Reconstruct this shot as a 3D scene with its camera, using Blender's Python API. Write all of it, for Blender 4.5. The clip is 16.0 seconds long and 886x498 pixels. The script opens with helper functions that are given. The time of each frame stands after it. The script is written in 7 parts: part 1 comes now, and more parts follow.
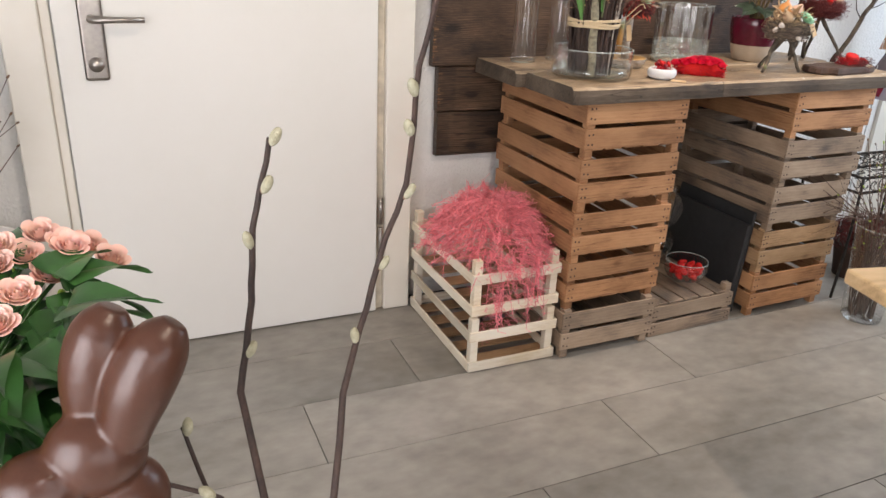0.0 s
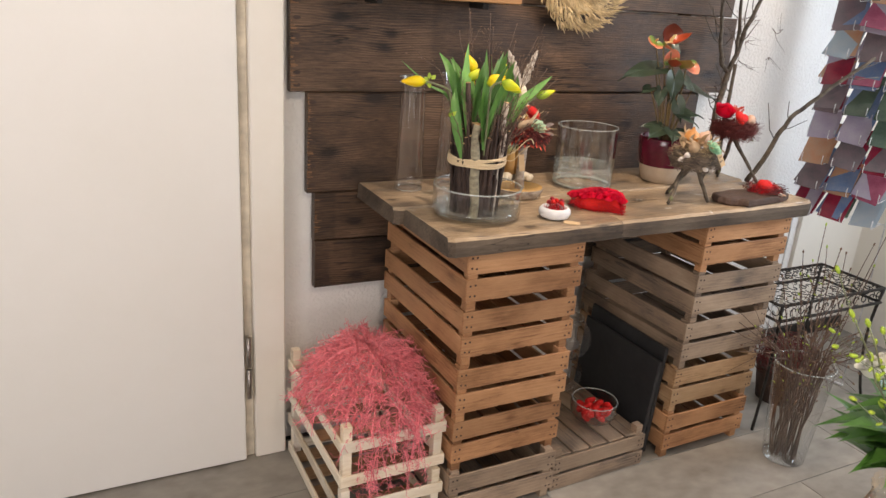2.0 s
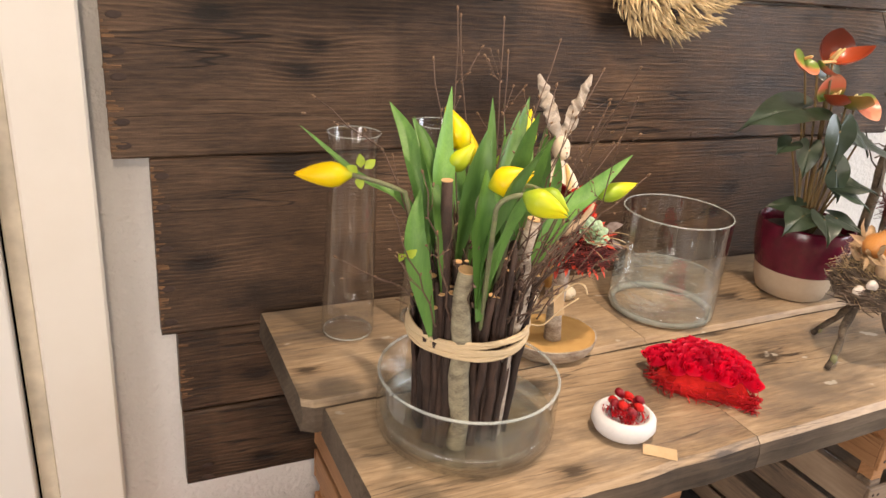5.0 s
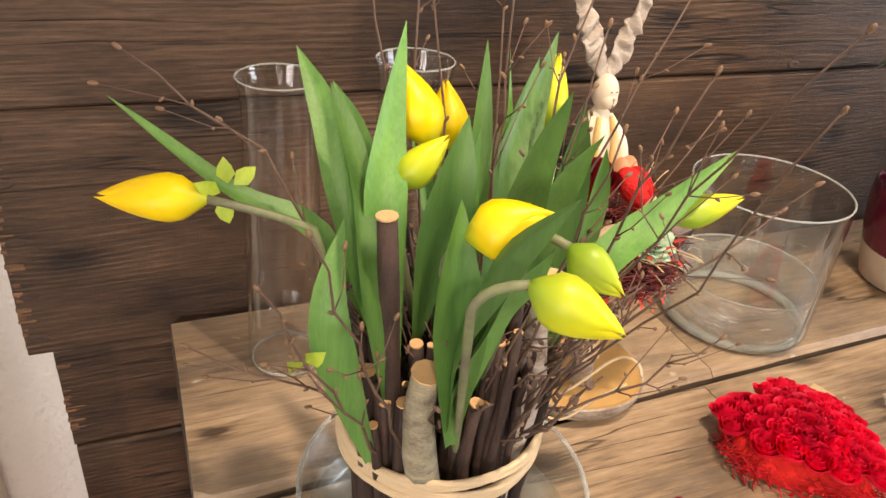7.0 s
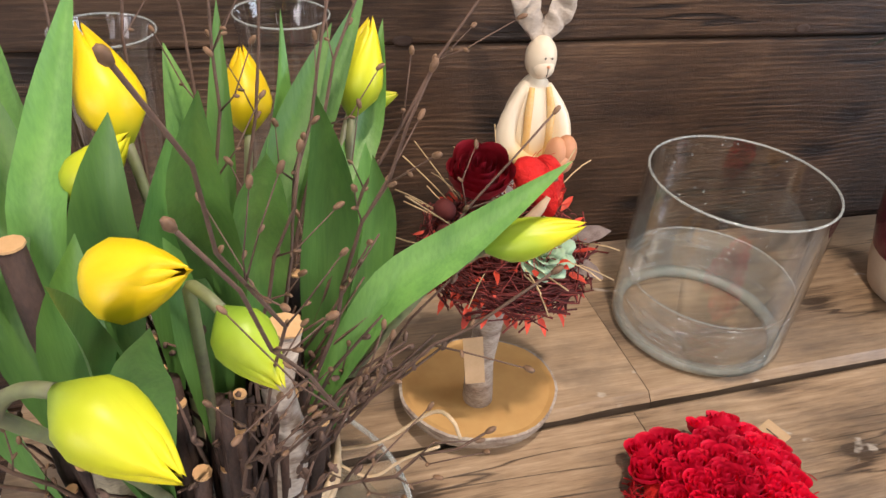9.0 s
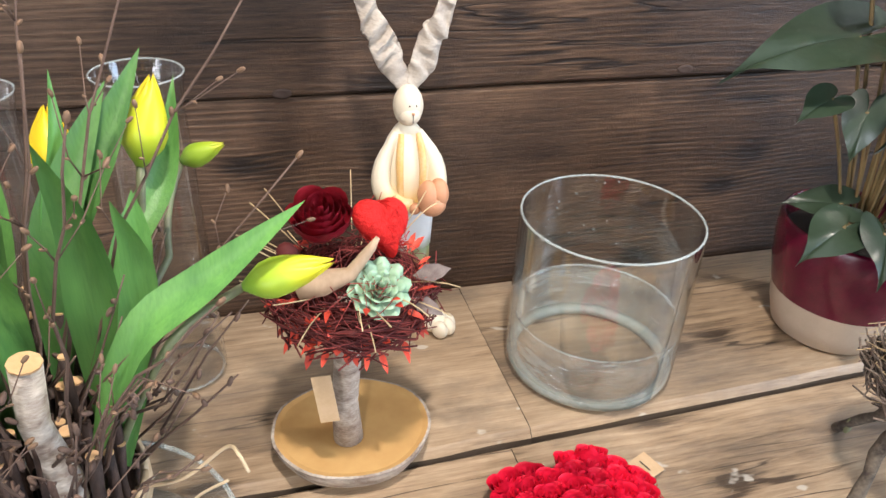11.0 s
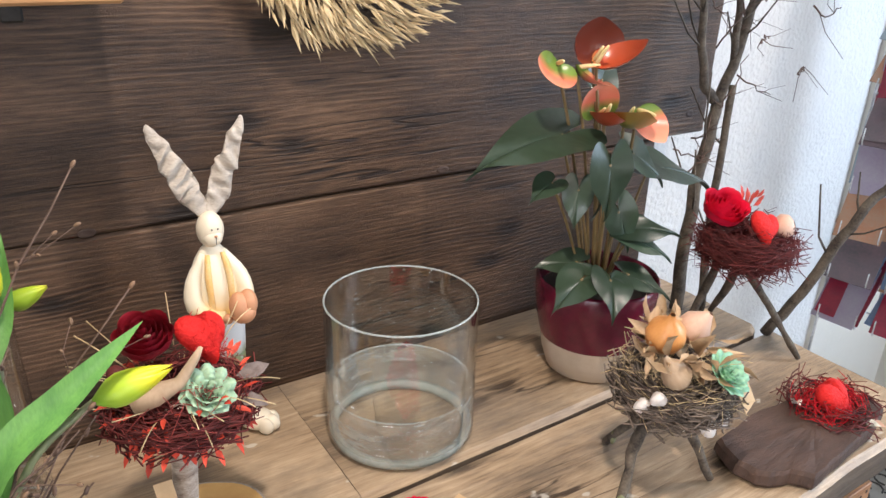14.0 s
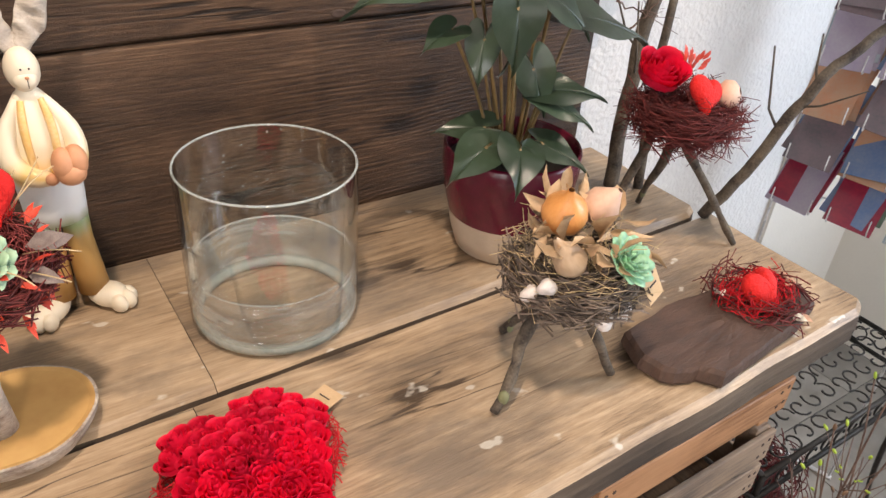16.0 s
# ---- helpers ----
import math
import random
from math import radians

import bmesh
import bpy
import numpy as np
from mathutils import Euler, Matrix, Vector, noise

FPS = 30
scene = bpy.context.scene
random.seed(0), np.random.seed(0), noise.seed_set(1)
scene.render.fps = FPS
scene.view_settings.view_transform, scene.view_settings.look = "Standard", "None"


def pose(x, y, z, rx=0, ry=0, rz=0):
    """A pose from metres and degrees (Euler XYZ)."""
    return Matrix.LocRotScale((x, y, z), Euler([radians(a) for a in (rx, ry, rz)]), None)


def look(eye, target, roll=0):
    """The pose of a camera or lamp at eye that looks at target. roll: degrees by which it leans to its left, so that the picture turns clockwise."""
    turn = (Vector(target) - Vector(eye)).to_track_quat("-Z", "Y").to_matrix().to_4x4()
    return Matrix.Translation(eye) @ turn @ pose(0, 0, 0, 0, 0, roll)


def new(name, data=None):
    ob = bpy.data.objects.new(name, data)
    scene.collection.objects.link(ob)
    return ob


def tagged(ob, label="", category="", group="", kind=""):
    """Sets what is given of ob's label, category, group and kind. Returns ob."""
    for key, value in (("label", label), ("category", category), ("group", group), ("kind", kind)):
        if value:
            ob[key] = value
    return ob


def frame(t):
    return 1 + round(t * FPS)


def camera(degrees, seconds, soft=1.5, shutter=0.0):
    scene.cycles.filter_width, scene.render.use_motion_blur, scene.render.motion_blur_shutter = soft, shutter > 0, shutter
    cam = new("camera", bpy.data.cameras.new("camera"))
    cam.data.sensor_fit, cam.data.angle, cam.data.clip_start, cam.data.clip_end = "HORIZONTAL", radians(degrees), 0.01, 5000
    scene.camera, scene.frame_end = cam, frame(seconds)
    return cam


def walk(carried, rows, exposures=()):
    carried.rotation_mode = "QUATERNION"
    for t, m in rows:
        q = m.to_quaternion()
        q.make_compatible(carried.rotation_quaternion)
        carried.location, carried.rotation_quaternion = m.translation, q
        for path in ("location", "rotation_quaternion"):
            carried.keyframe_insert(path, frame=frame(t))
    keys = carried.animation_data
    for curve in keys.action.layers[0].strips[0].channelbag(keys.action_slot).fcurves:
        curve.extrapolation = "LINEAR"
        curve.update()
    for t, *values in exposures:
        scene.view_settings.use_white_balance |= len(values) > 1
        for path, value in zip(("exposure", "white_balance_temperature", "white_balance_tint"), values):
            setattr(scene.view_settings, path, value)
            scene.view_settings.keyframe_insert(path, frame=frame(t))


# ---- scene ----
cam = camera(61.7, 16.0)
METRES, EYE, TILT, LEAN, TURN = 2.835, 1.269, -22.55, -2.42, -23.44
ROWS = [
    (0.0, 0.0, 0.0, 0.0, 0.0, 0.0, -0.0),
    (0.5, 0.0096, -0.0029, 0.0232, -1.51, 0.67, -0.17),
    (1.0, 0.03, 0.0073, 0.0572, -2.42, 0.8, -0.18),
    (1.5, 0.0604, 0.04, 0.0902, -3.31, 2.25, -0.11),
    (2.0, 0.0879, 0.0897, 0.1148, -3.24, 3.15, -0.14),
    (2.5, 0.1162, 0.1551, 0.1418, -2.32, 4.23, -0.48),
    (3.0, 0.1355, 0.214, 0.1737, -1.72, 4.59, -0.99),
    (3.5, 0.1383, 0.2751, 0.1973, -1.97, 4.46, -1.21),
    (4.0, 0.133, 0.3398, 0.2276, -2.66, 3.73, -1.02),
    (6.5, 0.1572, 0.557, 0.3022, 0.69, -5.91, -2.5),
    (7.0, 0.1585, 0.5866, 0.3121, 0.64, -7.91, -2.69),
    (7.5, 0.1649, 0.6071, 0.3187, 0.71, -9.81, -2.78),
    (8.0, 0.1788, 0.6212, 0.3238, 1.67, -11.21, -3.26),
    (8.5, 0.1979, 0.6306, 0.3261, 3.5, -12.21, -4.18),
    (9.0, 0.2189, 0.6353, 0.3262, 6.36, -12.62, -4.96),
    (11.5, 0.2773, 0.6297, 0.3308, 6.89, -6.82, -2.37),
    (12.0, 0.2835, 0.6241, 0.3325, 4.74, -4.31, -1.16),
    (12.5, 0.2886, 0.615, 0.3331, 2.15, -2.54, 0.13),
    (13.0, 0.2913, 0.6046, 0.3328, -1.13, -1.36, 1.57),
    (13.5, 0.2852, 0.5947, 0.3302, -5.17, -1.05, 3.03),
    (14.0, 0.2737, 0.5878, 0.3312, -8.28, -1.62, 4.26),
    (14.5, 0.2728, 0.5853, 0.3274, -10.41, -2.96, 4.99),
    (15.0, 0.287, 0.5943, 0.3234, -11.44, -5.24, 4.92),
    (15.5, 0.3056, 0.6119, 0.322, -10.97, -8.02, 4.01),
    (16.0, 0.3212, 0.6272, 0.3213, -9.4, -11.3, 2.4),
]
walk(cam, [(t, pose(0, 0, EYE, TILT, LEAN, TURN) @ pose(METRES * x, METRES * y, METRES * z, 90 + pitch, roll, yaw)) for t, x, y, z, yaw, pitch, roll in ROWS],
     exposures=[(0.0, -0.2, 6750, 16), (2.5, -0.36, 7350, 19), (4.0, -0.27, 7700, 20), (6.5, 0.0, 7800, 22), (9.0, -0.32, 6700, 21), (11.5, 0.17, 6000, 13), (13.5, -0.07, 6100, 14), (16.0, -0.1, 6900, 19)])

# ---- light ----
world = bpy.data.worlds.new("world")
world.use_nodes = True
scene.world = world
sky = world.node_tree.nodes.new("ShaderNodeTexSky")
sky.sky_type, sky.sun_disc, sky.sun_elevation, sky.sun_rotation = "NISHITA", False, radians(35), radians(200)
back = world.node_tree.nodes["Background"]
world.node_tree.links.new(sky.outputs[0], back.inputs[0])
back.inputs[1].default_value = 0.1


def lamp(name, kind, power, colour, m, **more):
    data = bpy.data.lights.new(name, kind)
    data.energy, data.color = power, colour
    for key, value in more.items():
        if key == "size":
            data.size = value
        elif key == "size_y":
            data.shape, data.size_y = "RECTANGLE", value
        elif key == "radius":
            data.shadow_soft_size = value
        elif key == "cone":
            data.spot_size, data.spot_blend = radians(value), 0.6
    ob = new(name, data)
    ob.matrix_world = m
    return ob


# daylight through the shop window behind the start, and through the east side window
lamp("window_light", "AREA", 52, (0.88, 0.94, 1.0), look((0.8, -2.9, 1.25), (0.6, 2.0, 0.3)), size=3.2, size_y=1.6)
# added fill from an unseen west side, for door wall and crate flanks
lamp("west_window_light", "AREA", 56, (0.92, 0.95, 1.0), look((-1.24, -0.45, 1.25), (0.9, 2.1, 0.15)), size=1.3, size_y=1.3)
lamp("side_window_light", "AREA", 36, (0.66, 0.83, 1.0), look((3.70, 1.0, 1.6), (2.4, 2.2, 1.3)), size=0.9, size_y=1.1)
# ceiling spots over the sales floor; the third is added fill for door and crates
SPOTS = [((1.60, 1.62, 2.55), (1.86, 1.96, 0.9), 92, 62), ((3.25, 1.75, 2.45), (2.0, 2.1, 0.9), 40, 80), ((0.75, -0.2, 2.55), (0.8, 1.9, 0.1), 85, 85)]
for spot_eye, spot_aim, spot_power, spot_cone in SPOTS:
    lamp("spot_light", "SPOT", spot_power, (1.0, 0.87, 0.71), look(spot_eye, spot_aim), radius=0.035, cone=spot_cone)


# ---- materials ----
def mat(name, colour, rough=0.6, dark=None, scale=8.0, stretch=(1, 1, 1), amount=0.5, bump=0.0, bump_scale=None, metal=0.0, vary=0.0, spec=0.5,
        coat=0.0, sub=0.0, fine=0.0, hue=0.0):
    """Principled material whose colour wanders between colour and dark by stretched noise at two scales, with relief."""
    m = bpy.data.materials.new(name)
    m.use_nodes = True
    nt = m.node_tree
    n, l = nt.nodes, nt.links
    p = n["Principled BSDF"]
    p.inputs["Roughness"].default_value = rough
    p.inputs["Metallic"].default_value = metal
    p.inputs["Specular IOR Level"].default_value = spec
    p.inputs["Coat Weight"].default_value = coat
    p.inputs["Subsurface Weight"].default_value = sub
    if sub:
        p.inputs["Subsurface Radius"].default_value = (0.004, 0.004, 0.002)
    dark = dark or tuple(c * 0.6 for c in colour)
    tc, mp, info = n.new("ShaderNodeTexCoord"), n.new("ShaderNodeMapping"), n.new("ShaderNodeObjectInfo")
    off = n.new("ShaderNodeVectorMath")
    off.operation = "MULTIPLY_ADD"
    off.inputs[1].default_value = (7.3, 3.1, 5.7)
    l.new(info.outputs["Random"], off.inputs[0])
    l.new(tc.outputs["Object"], off.inputs[2])
    l.new(off.outputs[0], mp.inputs[0])
    mp.inputs["Scale"].default_value = stretch
    a, b = n.new("ShaderNodeTexNoise"), n.new("ShaderNodeTexNoise")
    a.inputs["Scale"].default_value, a.inputs["Detail"].default_value = scale, 6
    b.inputs["Scale"].default_value, b.inputs["Detail"].default_value = scale * 7, 4
    l.new(mp.outputs[0], a.inputs[0])
    l.new(mp.outputs[0], b.inputs[0])
    mixn = n.new("ShaderNodeMix")
    mixn.inputs[0].default_value = 0.35
    l.new(a.outputs[0], mixn.inputs[2])
    l.new(b.outputs[0], mixn.inputs[3])
    ramp = n.new("ShaderNodeValToRGB")
    ramp.color_ramp.elements[0].position, ramp.color_ramp.elements[1].position = 0.5 - amount * 0.3, 0.5 + amount * 0.3
    ramp.color_ramp.elements[0].color, ramp.color_ramp.elements[1].color = (*dark, 1), (*colour, 1)
    if amount <= 0:
        ramp.color_ramp.elements[0].color = (*colour, 1)
        ramp.color_ramp.elements[0].position, ramp.color_ramp.elements[1].position = 0, 1
    l.new(mixn.outputs[0], ramp.inputs[0])
    out = ramp.outputs[0]
    if vary or hue:
        hsv = n.new("ShaderNodeHueSaturation")
        mr = n.new("ShaderNodeMapRange")
        mr.inputs[3].default_value, mr.inputs[4].default_value = 1 - vary, 1 + vary
        l.new(info.outputs["Random"], mr.inputs[0])
        l.new(mr.outputs[0], hsv.inputs["Value"])
        if hue:
            geo = n.new("ShaderNodeNewGeometry")
            mh = n.new("ShaderNodeMapRange")
            mh.inputs[3].default_value, mh.inputs[4].default_value = 1 - hue, 1 + hue
            l.new(geo.outputs["Random Per Island"], mh.inputs[0])
            l.new(mh.outputs[0], hsv.inputs["Value"])
        l.new(out, hsv.inputs["Color"])
        out = hsv.outputs[0]
    l.new(out, p.inputs["Base Color"])
    if bump:
        bp = n.new("ShaderNodeBump")
        bp.inputs["Distance"].default_value = bump
        bp.inputs["Strength"].default_value = 0.8
        if bump_scale:
            c = n.new("ShaderNodeTexNoise")
            c.inputs["Scale"].default_value, c.inputs["Detail"].default_value = bump_scale, 5
            l.new(mp.outputs[0], c.inputs[0])
            l.new(c.outputs[0], bp.inputs["Height"])
        else:
            l.new(mixn.outputs[0], bp.inputs["Height"])
        l.new(bp.outputs[0], p.inputs["Normal"])
    return m


def plank_mat(name, light, mid, dark, grain=60.0, knots=1.0, rough=0.7, bump=0.002, long="x", stain=None, specks=False, ring=0.22, weights=(0.36, 0.72), ghost=0.0, swell_of=16.0):
    """Old timber: long grain, growth rings that swell round knots, stains and cracks."""
    m = bpy.data.materials.new(name)
    m.use_nodes = True
    nt = m.node_tree
    n, l = nt.nodes, nt.links
    p = n["Principled BSDF"]
    p.inputs["Roughness"].default_value = rough
    p.inputs["Specular IOR Level"].default_value = 0.35
    tc, info = n.new("ShaderNodeTexCoord"), n.new("ShaderNodeObjectInfo")
    off = n.new("ShaderNodeVectorMath")
    off.operation = "MULTIPLY_ADD"
    off.inputs[1].default_value = (9.3, 4.1, 6.7)
    l.new(info.outputs["Random"], off.inputs[0])
    l.new(tc.outputs["Object"], off.inputs[2])

    def mapped(sx, s):
        mp = n.new("ShaderNodeMapping")
        mp.inputs["Scale"].default_value = {"x": (sx, s, s), "y": (s, sx, s), "z": (s, s, sx)}[long]
        l.new(off.outputs[0], mp.inputs[0])
        return mp.outputs[0]

    def noise_of(v, scale, detail=5, rough_=0.6):
        t = n.new("ShaderNodeTexNoise")
        t.inputs["Scale"].default_value, t.inputs["Detail"].default_value, t.inputs["Roughness"].default_value = scale, detail, rough_
        l.new(v, t.inputs[0])
        return t.outputs[0]

    def maths(op, x, y, clamp=False):
        t = n.new("ShaderNodeMath")
        t.operation, t.use_clamp = op, clamp
        for i, v in enumerate((x, y)):
            if isinstance(v, (int, float)):
                t.inputs[i].default_value = v
            else:
                l.new(v, t.inputs[i])
        return t.outputs[0]

    sep = n.new("ShaderNodeSeparateXYZ")
    l.new(off.outputs[0], sep.inputs[0])
    along = sep.outputs[long.upper()]
    across = maths("ADD", sep.outputs["Z" if long != "z" else "X"], maths("MULTIPLY", sep.outputs["Y" if long != "y" else "X"], 0.9))
    flat = n.new("ShaderNodeCombineXYZ")
    l.new(maths("MULTIPLY", along, 3.2), flat.inputs[0])
    l.new(maths("MULTIPLY", across, 7.0), flat.inputs[1])
    vor = n.new("ShaderNodeTexVoronoi")
    vor.voronoi_dimensions = "2D"
    vor.inputs["Scale"].default_value, vor.inputs["Randomness"].default_value = 1.0, 1.0
    l.new(flat.outputs[0], vor.inputs["Vector"])
    near = maths("SUBTRACT", 1.0, maths("MULTIPLY", vor.outputs["Distance"], 1.9, True), True)      # 1 at a knot
    swell = maths("MULTIPLY", maths("POWER", near, 2.0), 0.9 * knots)
    wavy = noise_of(mapped(0.5, 2.2), 1.6, 2)
    wide = noise_of(mapped(2.4, 5.5), 1.6, 7, 0.6)
    phase = maths("ADD", maths("MULTIPLY", across, grain * 8.0), maths("ADD", maths("MULTIPLY", wavy, 9.0), maths("MULTIPLY", swell, swell_of)))
    phase = maths("ADD", phase, maths("MULTIPLY", noise_of(mapped(6.0, 40.0), 1.0, 3, 0.6), 5.0))
    rings = maths("POWER", maths("ADD", maths("MULTIPLY", maths("SINE", phase, 0), 0.5), 0.5), 2.5)
    fine = noise_of(mapped(9.0, grain * 2.2), 1.0, 6, 0.75)
    tiny = noise_of(mapped(30.0, 380.0), 1.0, 3, 0.6)
    shown = maths("MULTIPLY", maths("SUBTRACT", noise_of(mapped(2.0, 6.0), 1.7, 3), 0.38), 0.9, True)     # where the rings stand out
    fine = maths("ADD", maths("MULTIPLY", fine, 0.58), maths("MULTIPLY", tiny, 0.42))
    ridge = maths("MULTIPLY", rings, maths("ADD", maths("ADD", 0.02, shown), maths("MULTIPLY", maths("POWER", near, 2.0), 0.40 * knots)))
    value = maths("ADD", maths("MULTIPLY", ridge, ring), maths("ADD", maths("MULTIPLY", fine, weights[0]), maths("MULTIPLY", wide, weights[1])))
    if ghost:      # outlines left where other timbers once crossed
        step = maths("MULTIPLY", maths("SUBTRACT", noise_of(mapped(3.2, 0.05), 1.0, 1, 0.4), 0.5), 60.0)
        value = maths("ADD", value, maths("MULTIPLY", maths("SUBTRACT", maths("ADD", step, 0.5, True), 0.5), ghost))
    rift = maths("ABSOLUTE", maths("SUBTRACT", noise_of(mapped(1.1, 22.0), 1.0, 3, 0.5), 0.5), 0)      # long thin drying cracks
    rift = maths("MULTIPLY", maths("SUBTRACT", 1.0, maths("MULTIPLY", rift, 110.0, True), True), maths("MULTIPLY", maths("SUBTRACT", noise_of(mapped(1.7, 3.0), 1.3, 2), 0.47), 8.0, True))
    value = maths("SUBTRACT", value, maths("MULTIPLY", rift, 0.22))
    value = maths("SUBTRACT", value, maths("MULTIPLY", maths("POWER", near, 9.0), 0.8 * knots))
    ramp = n.new("ShaderNodeValToRGB")
    e = ramp.color_ramp.elements
    e[0].position, e[1].position = 0.40, 0.72
    e[0].color, e[1].color = (*dark, 1), (*light, 1)
    e.new(0.55).color = (*mid, 1)
    l.new(value, ramp.inputs[0])
    hsv = n.new("ShaderNodeHueSaturation")
    mr = n.new("ShaderNodeMapRange")
    mr.inputs[3].default_value, mr.inputs[4].default_value = 0.82, 1.18
    l.new(info.outputs["Random"], mr.inputs[0])
    l.new(mr.outputs[0], hsv.inputs["Value"])
    l.new(ramp.outputs[0], hsv.inputs["Color"])
    out = hsv.outputs[0]
    if stain:
        mx = n.new("ShaderNodeMix")
        mx.data_type = "RGBA"
        sr = n.new("ShaderNodeValToRGB")
        sr.color_ramp.elements[0].position, sr.color_ramp.elements[1].position = 0.47, 0.63
        l.new(noise_of(mapped(1.6, 4.0), 2.2, 6, 0.65), sr.inputs[0])
        l.new(maths("MULTIPLY", sr.outputs[0], 0.8), mx.inputs[0])
        l.new(out, mx.inputs[6])
        mx.inputs[7].default_value = (*stain, 1)
        out = mx.outputs[2]
    if specks:      # drips of old white paint
        mx = n.new("ShaderNodeMix")
        mx.data_type = "RGBA"
        sr = n.new("ShaderNodeValToRGB")
        sr.color_ramp.elements[0].position, sr.color_ramp.elements[1].position = 0.685, 0.715
        l.new(noise_of(mapped(9.0, 14.0), 2.0, 3, 0.5), sr.inputs[0])
        l.new(maths("MULTIPLY", sr.outputs[0], 0.7), mx.inputs[0])
        l.new(out, mx.inputs[6])
        mx.inputs[7].default_value = (0.62, 0.58, 0.50, 1)
        out = mx.outputs[2]
    l.new(out, p.inputs["Base Color"])
    l.new(maths("ADD", rough - 0.22, maths("MULTIPLY", wide, 0.4)), p.inputs["Roughness"])
    bp = n.new("ShaderNodeBump")
    bp.inputs["Distance"].default_value = bump
    l.new(value, bp.inputs["Height"])
    l.new(bp.outputs[0], p.inputs["Normal"])
    return m


def glass_mat(name, tint=(0.99, 0.995, 0.992), gloss=0.03, edge=0.8):
    """Thin clear glass: straight through, with a glossy face that grows at grazing angles."""
    m = bpy.data.materials.new(name)
    m.use_nodes = True
    n, l = m.node_tree.nodes, m.node_tree.links
    n.remove(n["Principled BSDF"])
    tr, gl, lw, mx = n.new("ShaderNodeBsdfTransparent"), n.new("ShaderNodeBsdfGlossy"), n.new("ShaderNodeLayerWeight"), n.new("ShaderNodeMixShader")
    tr.inputs[0].default_value = (*tint, 1)
    gl.inputs["Roughness"].default_value = gloss
    pw_, mr = n.new("ShaderNodeMath"), n.new("ShaderNodeMapRange")
    pw_.operation, pw_.inputs[1].default_value = "POWER", 2.2
    l.new(lw.outputs["Facing"], pw_.inputs[0])
    l.new(pw_.outputs[0], mr.inputs[0])
    mr.inputs[3].default_value, mr.inputs[4].default_value = 0.08, edge
    l.new(mr.outputs[0], mx.inputs[0])
    l.new(tr.outputs[0], mx.inputs[1])
    l.new(gl.outputs[0], mx.inputs[2])
    l.new(mx.outputs[0], n["Material Output"].inputs[0])
    return m


M = {}
M["plaster"] = mat("plaster", (0.80, 0.79, 0.76), 0.9, (0.72, 0.70, 0.67), 3, amount=0.8, bump=0.007, bump_scale=90)
M["smooth_wall"] = mat("smooth_wall", (0.80, 0.76, 0.68), 0.8, (0.74, 0.70, 0.62), 2, amount=0.8, bump=0.001, bump_scale=120)
M["ceiling"] = mat("ceiling_paint", (0.8, 0.79, 0.76), 0.9, (0.76, 0.75, 0.72), 2)
M["door"] = mat("door_paint", (0.80, 0.78, 0.74), 0.38, (0.77, 0.75, 0.70), 2.5, amount=0.8, bump=0.0004, bump_scale=40)
M["frame"] = mat("frame_paint", (0.80, 0.76, 0.69), 0.4, (0.74, 0.69, 0.60), 2.5, amount=0.8, bump=0.0004, bump_scale=40)
M["seal"] = mat("seal", (0.70, 0.62, 0.49), 0.6, scale=4, amount=0.3)
M["steel"] = mat("steel", (0.46, 0.42, 0.38), 0.34, (0.30, 0.27, 0.25), 12, metal=1.0)
M["dark_metal"] = mat("dark_metal", (0.05, 0.045, 0.04), 0.5, (0.02, 0.018, 0.016), 30, metal=0.6)
M["white_wire"] = mat("white_wire", (0.8, 0.8, 0.8), 0.35, scale=20, amount=0.2)
M["floor"] = mat("floor_vinyl", (0.44, 0.405, 0.358), 0.36, (0.14, 0.127, 0.108), 2.2, (1.0, 1.5, 1), amount=0.85, bump=0.0006, vary=0.14)
M["joint"] = mat("floor_joint", (0.05, 0.048, 0.045), 0.8)
M["board"] = plank_mat("old_board", (0.185, 0.112, 0.067), (0.072, 0.042, 0.0255), (0.017, 0.0110, 0.008), 105, 0.55, 0.48, 0.004, ring=0.36, weights=(0.58, 0.46), ghost=0.05, swell_of=20.0)
M["top"] = plank_mat("worn_plank", (0.50, 0.38, 0.255), (0.315, 0.225, 0.142), (0.070, 0.049, 0.033), 60, 0.5, 0.42, 0.0022, stain=(0.165, 0.130, 0.100), specks=True, ring=0.26, weights=(0.58, 0.54))
# weathered edge wood, its colour lowered further against the window light on it
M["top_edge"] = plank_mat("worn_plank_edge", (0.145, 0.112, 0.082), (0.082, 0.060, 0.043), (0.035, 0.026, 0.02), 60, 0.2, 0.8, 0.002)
M["crate"] = plank_mat("crate_pine", (0.54, 0.295, 0.150), (0.42, 0.212, 0.102), (0.22, 0.10, 0.045), 70, 0.25, 0.6, 0.0006)
M["crate_y"] = plank_mat("crate_pine_side", (0.54, 0.295, 0.150), (0.42, 0.212, 0.102), (0.22, 0.10, 0.045), 70, 0.25, 0.6, 0.0006, long="y")
M["grey"] = plank_mat("crate_grey", (0.42, 0.315, 0.225), (0.30, 0.215, 0.15), (0.13, 0.10, 0.08), 70, 0.2, 0.75, 0.0008)
M["grey_y"] = plank_mat("crate_grey_side", (0.42, 0.315, 0.225), (0.30, 0.215, 0.15), (0.13, 0.10, 0.08), 70, 0.2, 0.75, 0.0008, long="y")
M["tan"] = plank_mat("crate_tan", (0.50, 0.33, 0.19), (0.37, 0.225, 0.12), (0.18, 0.105, 0.055), 70, 0.2, 0.7, 0.0007)
